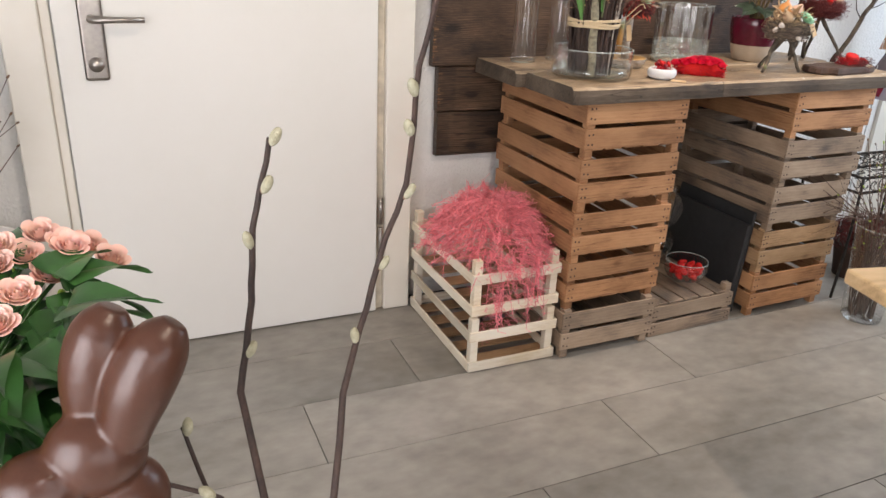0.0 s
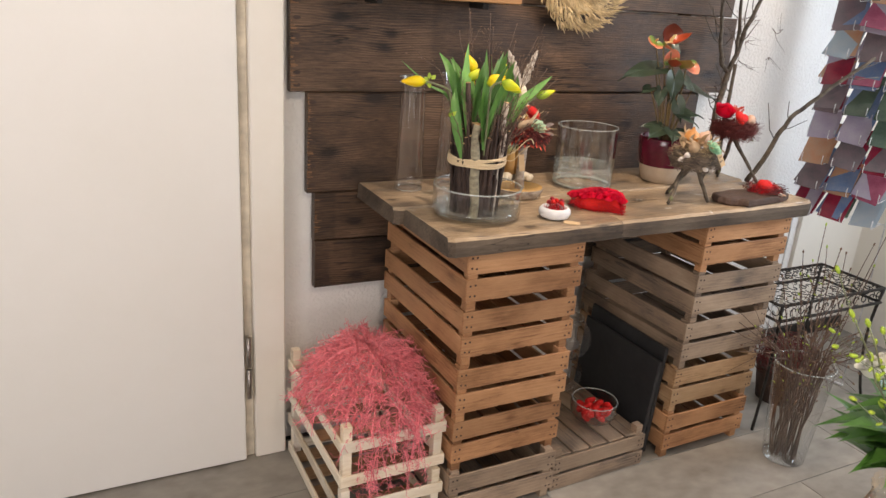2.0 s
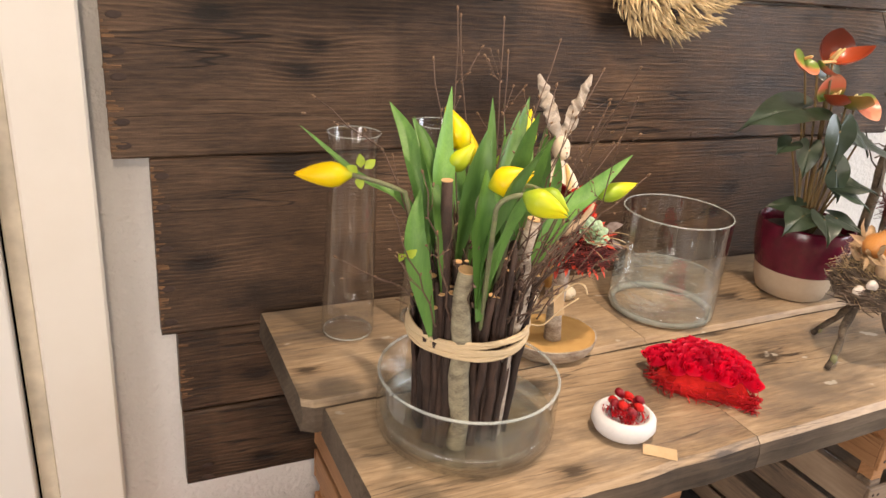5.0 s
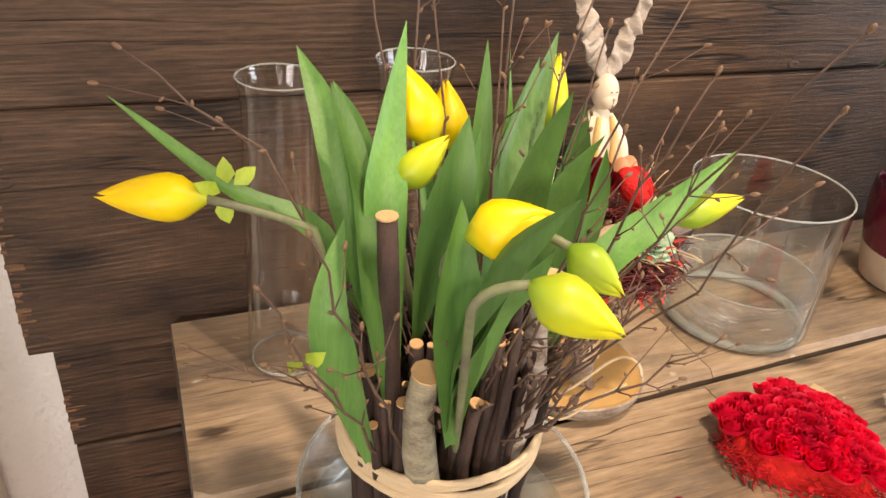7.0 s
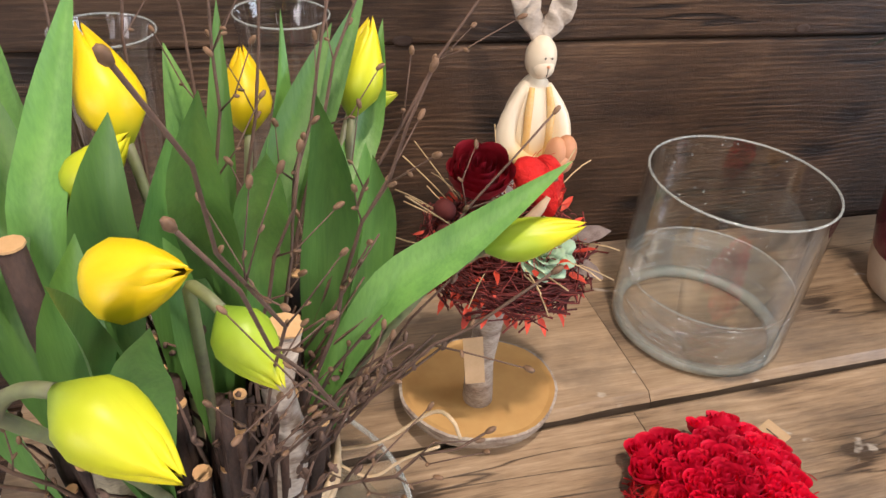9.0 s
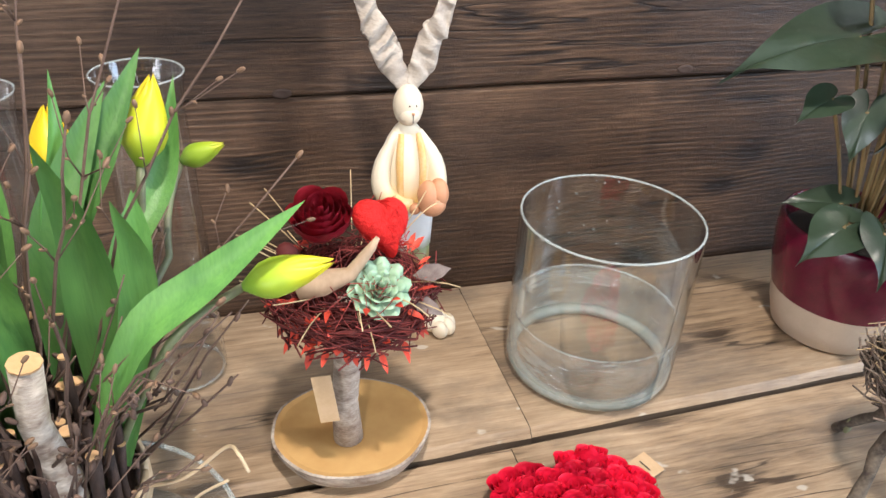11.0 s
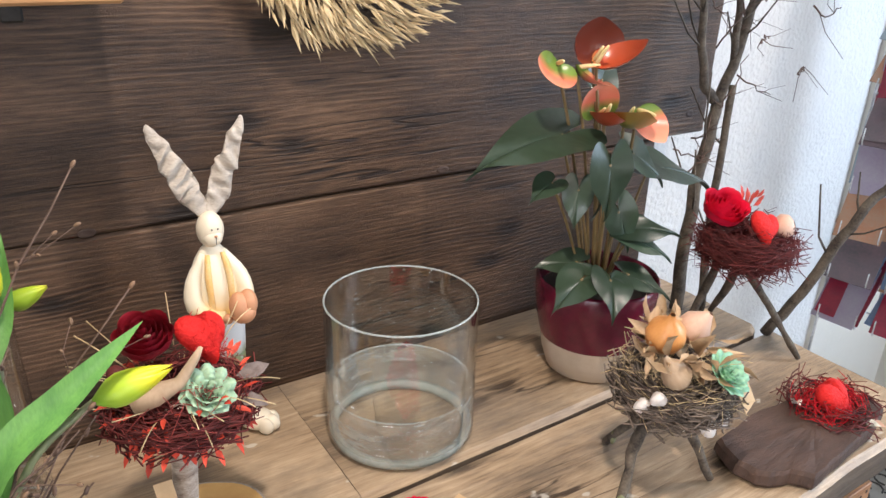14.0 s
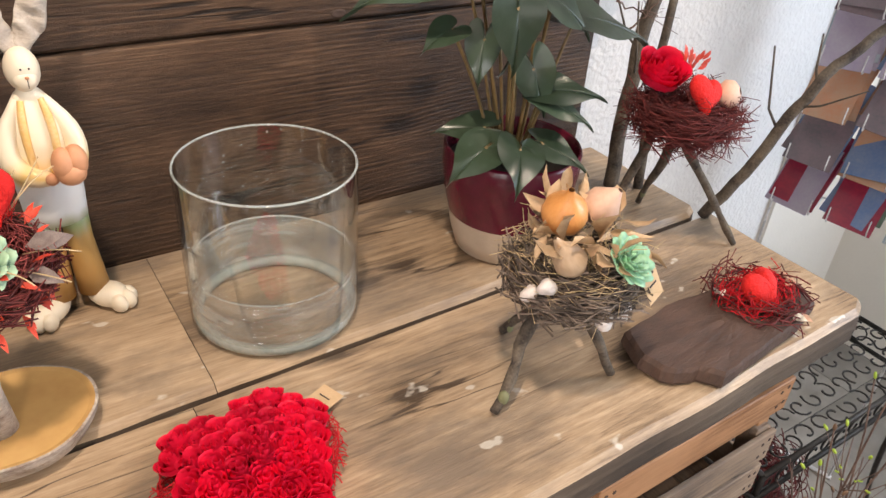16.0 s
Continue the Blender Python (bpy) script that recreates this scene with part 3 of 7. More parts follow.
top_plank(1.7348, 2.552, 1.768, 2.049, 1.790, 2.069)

# ---- white crates ----
def white_crate(label, loc, rz, h=0.175, w=0.315, d=0.51):
    c = thing("white_crate", label, "crate", loc, rz, "pale open crates")
    s, th = 0.034, 0.007
    def put(n, lo, hi, material):
        ctr = [(a + b) / 2 for a, b in zip(lo, hi)]
        part(n, boxbm([a - k for a, k in zip(lo, ctr)], [b - k for b, k in zip(hi, ctr)], 0.0015), material, c, smooth=False, loc=ctr)
    for z in (0.004, h - s - 0.03):
        for y0 in (0, d - th):
            put("slat", (0, y0, z), (w, y0 + th, z + s), M["pale"])
        for x0 in (0, w - th):
            put("slat", (x0, th + .0005, z), (x0 + th, d - th - .0005, z + s), M["pale_y"])
    for x0 in (th + .001, w - th - 0.027):
        for y0 in (th + .001, d - th - 0.027):
            put("post", (x0, y0, 0), (x0 + 0.026, y0 + 0.026, h + 0.012), M["pale"])
    for k in range(5):
        y0 = 0.03 + k * (d - 0.12) / 4
        put("floor_slat", (th + .001, y0, 0.006), (w - th - .001, y0 + 0.06, 0.012), M["tan"])


white_crate("pale whitewashed open slatted crate on the floor", (0.928, 1.808, 0.0), 0.0)
white_crate("pale open slatted crate heaped with pink fern", (0.936, 1.822, 0.190), 0.6)

# ---- materials of the small things ----
def gradient_mat(name, stops, rough=0.5, axis="Z", lo=0.0, hi=1.0, noise_amt=0.12, sub=0.0, scale=60, stretch=(1, 1, 0.25), spec=0.4):
    """Colour that runs along the object's own axis between lo and hi metres."""
    m = bpy.data.materials.new(name)
    m.use_nodes = True
    n, l = m.node_tree.nodes, m.node_tree.links
    p = n["Principled BSDF"]
    p.inputs["Roughness"].default_value = rough
    p.inputs["Specular IOR Level"].default_value = spec
    p.inputs["Subsurface Weight"].default_value = sub
    p.inputs["Subsurface Radius"].default_value = (0.006, 0.005, 0.002)
    tc, sep, mr, nz, mp, add, ramp = (n.new("ShaderNode" + k) for k in ("TexCoord", "SeparateXYZ", "MapRange", "TexNoise", "Mapping", "Math", "ValToRGB"))
    l.new(tc.outputs["Object"], sep.inputs[0])
    l.new(sep.outputs[axis], mr.inputs[0])
    mr.inputs[1].default_value, mr.inputs[2].default_value = lo, hi
    mp.inputs["Scale"].default_value = stretch
    l.new(tc.outputs["Object"], mp.inputs[0])
    l.new(mp.outputs[0], nz.inputs[0])
    nz.inputs["Scale"].default_value = scale
    mul = n.new("ShaderNodeMath")
    mul.operation = "MULTIPLY_ADD"
    l.new(nz.outputs[0], mul.inputs[0])
    mul.inputs[1].default_value, mul.inputs[2].default_value = noise_amt * 2, -noise_amt
    l.new(mr.outputs[0], add.inputs[0])
    l.new(mul.outputs[0], add.inputs[1])
    l.new(add.outputs[0], ramp.inputs[0])
    e = ramp.color_ramp.elements
    e[0].position, e[0].color = stops[0][0], (*stops[0][1], 1)
    e[1].position, e[1].color = stops[-1][0], (*stops[-1][1], 1)
    for pos, col in stops[1:-1]:
        e.new(pos).color = (*col, 1)
    l.new(ramp.outputs[0], p.inputs["Base Color"])
    bp = n.new("ShaderNodeBump")
    bp.inputs["Distance"].default_value = 0.0005
    l.new(nz.outputs[0], bp.inputs["Height"])
    l.new(bp.outputs[0], p.inputs["Normal"])
    return m


M["tulip_yellow"] = gradient_mat("tulip_yellow", [(0.0, (0.42, 0.50, 0.03)), (0.22, (0.78, 0.62, 0.01)), (1.0, (0.86, 0.56, 0.004))], 0.42, lo=0, hi=0.06, sub=0.15)
M["tulip_lime"] = gradient_mat("tulip_lime", [(0.0, (0.22, 0.38, 0.03)), (0.55, (0.62, 0.66, 0.02)), (1.0, (0.84, 0.66, 0.01))], 0.42, lo=0, hi=0.06, sub=0.15)
M["tulip_green"] = gradient_mat("tulip_green", [(0.0, (0.16, 0.33, 0.035)), (0.65, (0.38, 0.52, 0.03)), (1.0, (0.68, 0.62, 0.02))], 0.42, lo=0, hi=0.045, sub=0.15)
M["leaf"] = mat("tulip_leaf", (0.15, 0.345, 0.075), 0.46, (0.055, 0.175, 0.040), 26, (3, 3, 0.25), amount=0.9, vary=0.3, bump=0.0004, bump_scale=160, sub=0.0)
M["stem"] = mat("tulip_stem", (0.20, 0.24, 0.11), 0.5, (0.12, 0.12, 0.08), 30)
M["twig"] = mat("twig_bark", (0.17, 0.105, 0.075), 0.7, (0.065, 0.038, 0.028), 60, amount=0.8, bump=0.0006, hue=0.35)
M["stick"] = mat("stick_bark", (0.066, 0.036, 0.026), 0.72, (0.011, 0.007, 0.006), 90, (1, 1, 0.5), amount=0.7, bump=0.0022, vary=0.3)
M["birch"] = mat("birch_bark", (0.62, 0.56, 0.48), 0.7, (0.20, 0.145, 0.11), 40, (1, 1, 2.6), amount=0.55, bump=0.0012)
M["birch_old"] = mat("old_birch_bark", (0.42, 0.38, 0.26), 0.75, (0.12, 0.10, 0.07), 50, (1, 1, 2.2), amount=0.6, bump=0.0015)
M["cut"] = mat("cut_wood", (0.74, 0.48, 0.25), 0.7, (0.56, 0.33, 0.15), 40, amount=0.7)
M["slice"] = mat("slice_wood", (0.66, 0.42, 0.16), 0.6, (0.48, 0.27, 0.09), 9, amount=0.8, bump=0.0005)
M["bud"] = mat("bud", (0.24, 0.14, 0.08), 0.6, (0.12, 0.07, 0.04), 80)
M["bud_green"] = mat("bud_green", (0.42, 0.55, 0.05), 0.5, (0.28, 0.42, 0.04), 80)
M["catkin"] = mat("catkin_fur", (0.44, 0.42, 0.31), 0.9, (0.22, 0.20, 0.12), 220, amount=0.9, bump=0.0012, bump_scale=700)
M["raffia"] = mat("raffia", (0.74, 0.60, 0.40), 0.6, (0.54, 0.40, 0.23), 40, (3, 3, 60), amount=0.8, bump=0.0006)
M["straw"] = mat("straw", (0.66, 0.52, 0.31), 0.7, (0.44, 0.31, 0.15), 60, amount=0.8, hue=0.3)
M["pink"] = mat("pink_fern", (0.90, 0.29, 0.32), 0.7, (0.78, 0.17, 0.205), 20, amount=0.8, hue=0.28)
M["red"] = mat("red_petal", (0.86, 0.008, 0.055), 0.55, (0.64, 0.004, 0.032), 60, amount=0.7, vary=0.2)
M["red_wool"] = mat("red_wool", (0.64, 0.006, 0.016), 0.85, (0.40, 0.002, 0.008), 90, amount=0.8, hue=0.3)
M["red_felt"] = mat("red_felt", (0.74, 0.016, 0.010), 0.85, (0.52, 0.006, 0.006), 180, amount=0.9, bump=0.003, bump_scale=300)
M["red_leaf"] = mat("red_leaf", (0.72, 0.085, 0.035), 0.6, (0.44, 0.025, 0.015), 60, amount=0.8, hue=0.3)
M["maroon"] = mat("maroon_fibre", (0.16, 0.022, 0.018), 0.8, (0.07, 0.01, 0.01), 60, amount=0.8, hue=0.4)
M["fuzz"] = mat("red_fuzz", (0.46, 0.10, 0.085), 0.9, (0.22, 0.030, 0.030), 60, amount=0.8, hue=0.4)
M["dark_rose"] = mat("dark_rose", (0.30, 0.004, 0.016), 0.55, (0.14, 0.002, 0.008), 60, amount=0.8)
M["succulent"] = mat("succulent", (0.46, 0.62, 0.44), 0.6, (0.30, 0.48, 0.32), 30, amount=0.7, hue=0.12, sub=0.1)
M["succulent_mint"] = mat("succulent_mint", (0.34, 0.60, 0.40), 0.6, (0.21, 0.44, 0.26), 30, amount=0.7, hue=0.12, sub=0.1)
M["nest"] = mat("nest_twig", (0.26, 0.20, 0.155), 0.8, (0.045, 0.033, 0.027), 50, amount=0.8, hue=0.5)
M["husk"] = mat("husk", (0.60, 0.44, 0.27), 0.6, (0.34, 0.21, 0.11), 40, amount=0.8, hue=0.25, bump=0.0004)
M["onion"] = mat("onion_skin", (0.74, 0.36, 0.12), 0.35, (0.56, 0.22, 0.06), 14, (4, 4, 0.5), amount=0.8, bump=0.0003)
M["bulb"] = mat("bulb_skin", (0.60, 0.45, 0.31), 0.6, (0.40, 0.27, 0.16), 20, (2, 2, 0.5), amount=0.8, bump=0.0004)
M["shell"] = mat("snail_shell", (0.74, 0.52, 0.40), 0.5, (0.60, 0.36, 0.25), 30, amount=0.7)
M["cotton"] = mat("cotton", (0.78, 0.74, 0.70), 0.95, (0.62, 0.56, 0.52), 60, amount=0.7, bump=0.002, bump_scale=200)
M["feather"] = mat("feather", (0.30, 0.25, 0.23), 0.9, (0.10, 0.07, 0.065), 120, amount=0.8)
M["lichen_bark"] = mat("lichen_bark", (0.16, 0.13, 0.095), 0.9, (0.030, 0.022, 0.018), 48, amount=0.5, bump=0.004)
M["lichen"] = mat("lichen", (0.20, 0.20, 0.11), 0.9, (0.15, 0.16, 0.07), 60, amount=0.8, bump=0.001)
M["bark_plate"] = mat("bark_plate", (0.115, 0.064, 0.044), 0.75, (0.035, 0.021, 0.016), 22, (1, 3.5, 1), amount=0.9, bump=0.006)
M["ceramic"] = mat("bunny_ceramic", (0.80, 0.72, 0.57), 0.42, (0.72, 0.62, 0.46), 12, amount=0.7)
M["ceramic_ear"] = mat("bunny_ear", (0.62, 0.56, 0.48), 0.75, (0.30, 0.25, 0.205), 26, (1, 1, 2.2), amount=0.9, bump=0.004)
M["ceramic_yellow"] = mat("bunny_glaze", (0.78, 0.44, 0.10), 0.4, (0.80, 0.62, 0.34), 45, amount=0.6)
M["terracotta"] = mat("bunny_egg", (0.66, 0.33, 0.18), 0.55, (0.56, 0.26, 0.13), 25, amount=0.7)
M["ink"] = mat("ink", (0.03, 0.02, 0.015), 0.6)
M["pot_glaze"] = mat("pot_glaze", (0.125, 0.007, 0.026), 0.2, (0.075, 0.004, 0.015), 70, amount=0.8, coat=0.3, bump=0.0004, bump_scale=260)
M["pot_clay"] = mat("pot_clay", (0.52, 0.42, 0.31), 0.8, (0.46, 0.36, 0.26), 80, amount=0.7, bump=0.0005)
M["soil"] = mat("soil", (0.03, 0.022, 0.016), 0.95, scale=80, bump=0.003)
M["anth_leaf"] = mat("anthurium_leaf", (0.036, 0.058, 0.036), 0.30, (0.015, 0.028, 0.014), 16, amount=0.8, vary=0.3, bump=0.0008, bump_scale=60)
M["anth_stem"] = mat("anthurium_stem", (0.24, 0.15, 0.06), 0.45, (0.13, 0.10, 0.04), 30)
M["spathe"] = gradient_mat("spathe", [(0.0, (0.07, 0.13, 0.025)), (0.40, (0.17, 0.28, 0.05)), (0.58, (0.72, 0.20, 0.13)), (1.0, (0.74, 0.34, 0.22))], 0.3, "Y", -0.02, 0.05, 0.06, 0.1)
M["spathe_dark"] = gradient_mat("spathe_dark", [(0.0, (0.42, 0.10, 0.03)), (0.32, (0.13, 0.028, 0.018)), (1.0, (0.09, 0.028, 0.018))], 0.26, "Y", -0.02, 0.06, 0.06, 0.1)
M["spathe_red"] = gradient_mat("spathe_red", [(0.0, (0.60, 0.38, 0.08)), (0.3, (0.50, 0.085, 0.03)), (1.0, (0.26, 0.045, 0.02))], 0.28, "Y", -0.02, 0.06, 0.06, 0.1)
M["spathe_green"] = gradient_mat("spathe_green", [(0.0, (0.12, 0.16, 0.03)), (0.5, (0.16, 0.18, 0.03)), (1.0, (0.30, 0.16, 0.05))], 0.28, "Y", -0.02, 0.06, 0.06, 0.1)
M["spadix"] = mat("spadix", (0.72, 0.50, 0.26), 0.6, (0.60, 0.55, 0.25), 60)
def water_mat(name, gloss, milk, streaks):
    """Still water in a vessel: clear, glossy; reflected light is painted in as pale diffuse, in wavering streaks on its
    flanks.
    """
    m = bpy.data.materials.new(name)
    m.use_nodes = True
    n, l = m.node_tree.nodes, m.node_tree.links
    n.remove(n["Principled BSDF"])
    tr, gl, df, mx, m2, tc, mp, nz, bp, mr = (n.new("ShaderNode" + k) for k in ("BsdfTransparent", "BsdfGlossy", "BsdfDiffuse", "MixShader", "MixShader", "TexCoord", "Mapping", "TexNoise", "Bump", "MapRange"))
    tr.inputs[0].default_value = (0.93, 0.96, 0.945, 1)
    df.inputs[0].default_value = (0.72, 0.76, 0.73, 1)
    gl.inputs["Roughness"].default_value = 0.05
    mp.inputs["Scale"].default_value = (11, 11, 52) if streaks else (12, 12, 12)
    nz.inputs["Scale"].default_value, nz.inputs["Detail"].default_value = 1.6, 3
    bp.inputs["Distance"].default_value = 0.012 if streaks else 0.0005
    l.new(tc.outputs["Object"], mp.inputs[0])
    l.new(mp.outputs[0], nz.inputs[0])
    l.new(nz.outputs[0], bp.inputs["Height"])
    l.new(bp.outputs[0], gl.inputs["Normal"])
    # milk scales the painted pale diffuse that stands in for reflections
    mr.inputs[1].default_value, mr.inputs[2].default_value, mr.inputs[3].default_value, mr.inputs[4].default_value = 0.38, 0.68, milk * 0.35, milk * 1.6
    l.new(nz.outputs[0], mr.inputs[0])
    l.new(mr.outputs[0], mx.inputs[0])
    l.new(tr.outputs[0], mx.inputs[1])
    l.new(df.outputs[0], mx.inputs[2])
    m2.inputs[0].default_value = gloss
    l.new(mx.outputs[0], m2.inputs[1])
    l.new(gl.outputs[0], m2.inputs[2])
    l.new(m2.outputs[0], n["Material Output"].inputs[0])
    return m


M["water"] = water_mat("water_surface", 0.13, 0.08, False)
# flank colour carries painted streaks of reflected light
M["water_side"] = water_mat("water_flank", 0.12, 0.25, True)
M["tag"] = mat("kraft_tag", (0.60, 0.43, 0.26), 0.85, (0.52, 0.36, 0.20), 60, amount=0.6)
M["white_ceramic"] = mat("white_ceramic", (0.74, 0.75, 0.77), 0.6, (0.66, 0.67, 0.69), 30, amount=0.6)
M["slate"] = mat("slate", (0.035, 0.037, 0.040), 0.55, (0.016, 0.017, 0.019), 6, amount=0.8, bump=0.002)
M["shelf"] = plank_mat("shelf_wood", (0.52, 0.29, 0.13), (0.36, 0.18, 0.075), (0.15, 0.07, 0.03), 60, 0.3, 0.55, 0.0008)
M["cup_green"] = mat("cup_green", (0.24, 0.32, 0.22), 0.3, (0.19, 0.26, 0.17), 20, coat=0.3)
M["cup_red"] = mat("cup_red", (0.30, 0.006, 0.035), 0.15, (0.20, 0.004, 0.022), 10, coat=0.6)
M["choc"] = mat("chocolate", (0.076, 0.027, 0.0145), 0.33, (0.052, 0.018, 0.0095), 9, amount=0.7, sub=0.05, bump=0.0006, bump_scale=90)
M["pink_pot"] = mat("pink_pot", (0.70, 0.40, 0.34), 0.6, (0.62, 0.33, 0.28), 8, amount=0.6)
M["kal_leaf"] = mat("kalanchoe_leaf", (0.050, 0.150, 0.036), 0.3, (0.018, 0.062, 0.014), 20, amount=0.8, vary=0.3)
M["kal_petal"] = mat("kalanchoe_petal", (0.90, 0.50, 0.44), 0.55, (0.90, 0.66, 0.54), 60, amount=0.8, vary=0.12, sub=0.1)
M["green_leaf"] = mat("shrub_leaf", (0.10, 0.26, 0.045), 0.4, (0.045, 0.14, 0.022), 20, amount=0.8, vary=0.3)
M["white_petal"] = mat("white_petal", (0.80, 0.79, 0.72), 0.6, (0.72, 0.72, 0.62), 30, sub=0.1)
CARDS = [mat("card_" + nm, tuple(k * 0.8 for k in c), 0.25, tuple(k * 0.7 for k in d), 25, amount=0.9) for nm, c, d in (
    ("red", (0.44, 0.03, 0.06), (0.20, 0.02, 0.05)), ("blue", (0.10, 0.20, 0.42), (0.30, 0.36, 0.48)), ("pink", (0.62, 0.18, 0.27), (0.40, 0.08, 0.16)),
    ("orange", (0.66, 0.27, 0.14), (0.62, 0.46, 0.32)), ("sage", (0.13, 0.19, 0.13), (0.06, 0.10, 0.08)), ("lilac", (0.40, 0.32, 0.46), (0.60, 0.56, 0.62)),
    ("mauve", (0.30, 0.20, 0.22), (0.16, 0.16, 0.17)), ("sky", (0.38, 0.50, 0.60), (0.58, 0.64, 0.66)))]


# ---- shapes ----
def aimz(p, d, spin=0.0):
    """Pose whose z axis runs along d."""
    return Matrix.Translation(p) @ Vector(d).to_track_quat("Z", "Y").to_matrix().to_4x4() @ Matrix.Rotation(spin, 4, "Z")


def aimy(p, d, up=(0, 0, 1)):
    """Pose whose y axis runs along d and whose z axis lies towards up."""
    y = Vector(d).normalized()
    x = y.cross(Vector(up)).normalized()
    z = x.cross(y)
    return Matrix.Translation(p) @ Matrix((x, y, z)).transposed().to_4x4()


def placed(ob, m):
    ob.matrix_basis = m
    return ob


def blade(bm, pts, width, face, fold=0.35, n=3, mi=0, twist=0.0):
    """A long leaf along pts: pointed, folded along its rib, its face towards the given direction."""
    pts = [Vector(p) for p in pts]
    face = Vector(face)
    rows = []
    for i, p in enumerate(pts):
        f = i / (len(pts) - 1)
        t = (pts[min(i + 1, len(pts) - 1)] - pts[max(i - 1, 0)]).normalized()
        side = t.cross(face).normalized()
        side = Matrix.Rotation(twist * f, 3, t) @ side
        nrm = side.cross(t)
        w = width * 0.5 * (0.22 + 0.78 * math.sin(min(1, f * 2.1) * math.pi / 2)) * max(0.0, 1 - max(0, (f - 0.42) / 0.58) ** 1.9)
        rows.append([bm.verts.new(p + side * (w * u) + nrm * (fold * w * abs(u) ** 1.3 + 0.16 * w * u * math.sin(f * 8 + width * 900))) for u in (-1, -0.55, 0, 0.55, 1)] if w > 1e-4 else [bm.verts.new(p)])
    for a, b in zip(rows, rows[1:]):
        for k in range(4):
            if len(b) == 1 and len(a) > 1:
                bm.faces.new((a[k], a[k + 1], b[0])).material_index = mi
            elif len(a) > 1:
                bm.faces.new((a[k], a[k + 1], b[k + 1], b[k])).material_index = mi


def petal_cup(bm, length, radius, count=3, spread=1.15, start=0.0, tip=0.2, belly=0.42, nu=6, nv=8, inset=1.0, jag=0.0, seed=0, curl=0.0, mi=0, point=0.93):
    """A ring of petals that close to a cup round the z axis."""
    r0 = random.Random(seed)
    bm.verts.ensure_lookup_table()
    hub = bm.verts[0] if len(bm.verts) else bm.verts.new((0, 0, 0))
    for c in range(count):
        a0 = start + math.tau * c / count + r0.uniform(-jag, jag)
        L = length * (1 + r0.uniform(-jag, jag) * 0.3)
        grid = []
        for j in range(nv + 1):
            v = j / nv
            prof = math.sin(math.pi * min(1, v / (2 * belly))) if v < belly else 1 - (1 - tip) * ((v - belly) / (1 - belly)) ** 1.7
            rr = radius * inset * max(0.10, prof) + curl * max(0, v - 0.7) ** 2
            ww = math.pi / count * spread * (1 - max(0, (v - 0.5) / 0.5) ** 2.6 * point)
            grid.append([bm.verts.new((rr * (1 + 0.10 * (1 - u * u) + 0.02) * math.cos(a0 + u * ww), rr * (1 + 0.10 * (1 - u * u)) * math.sin(a0 + u * ww), L * v - 0.06 * L * abs(u) ** 2 * v)) for u in [-1 + 2 * k / nu for k in range(nu + 1)]])
        for a, b in zip(grid, grid[1:]):
            for k in range(nu):
                bm.faces.new((a[k], a[k + 1], b[k + 1], b[k])).material_index = mi
        for k in range(nu):
            bm.faces.new((hub, grid[0][k], grid[0][k + 1])).material_index = mi


def tulip_head_bm(length=0.06, radius=0.016, tip=0.12, seed=0):
    b = bmesh.new()
    petal_cup(b, length * 0.97, radius * 0.93, 3, 1.25, 1.05, tip, belly=0.36, seed=seed + 5, jag=0.04)
    petal_cup(b, length, radius, 3, 1.12, 0.0, tip * 0.6, belly=0.36, seed=seed, jag=0.05)
    return b


def rose_bm(r=0.02, layers=5, seed=0, h=1.0, open_=1.0):
    """Petals in a spiral, tight inside and opening outwards."""
    b = bmesh.new()
    for k in range(layers):
        f = (k + 1) / layers
        petal_cup(b, r * h * (1.25 - 0.35 * f), r * f * 0.95, 3 if k < 2 else 4 if k < 4 else 5, 1.35, k * 1.1 + seed, 0.85 + 0.35 * f * open_, 0.5, 4, 5, jag=0.12, seed=seed + k, curl=r * 1.6 * f * open_, point=0.45)
    return b


def outline_heart(n=40):
    pts = []
    for i in range(n):
        t = math.tau * i / n
        pts.append((16 * math.sin(t) ** 3 / 16, (13 * math.cos(t) - 5 * math.cos(2 * t) - 2 * math.cos(3 * t) - math.cos(4 * t)) / 16))
    return pts


def heart_bm(size=0.03, thick=0.012, n=36, rings=6):
    b = bmesh.new()
    o = outline_heart(n)
    rows = []
    for s in range(-rings, rings + 1):
        z = s / rings
        k = math.sqrt(max(0.0, 1 - z * z)) ** 0.8
        rows.append([b.verts.new((x * size / 2 * k, (y + 0.1) * size / 2 * k, z * thick)) for x, y in o] if k > 0.02 else [b.verts.new((0, 0, z * thick))])
    for a, c in zip(rows, rows[1:]):
        for k in range(n):
            j = (k + 1) % n
            if len(a) == 1:
                b.faces.new((a[0], c[j], c[k]))
            elif len(c) == 1:
                b.faces.new((a[k], a[j], c[0]))
            else:
                b.faces.new((a[k], a[j], c[j], c[k]))
    return b


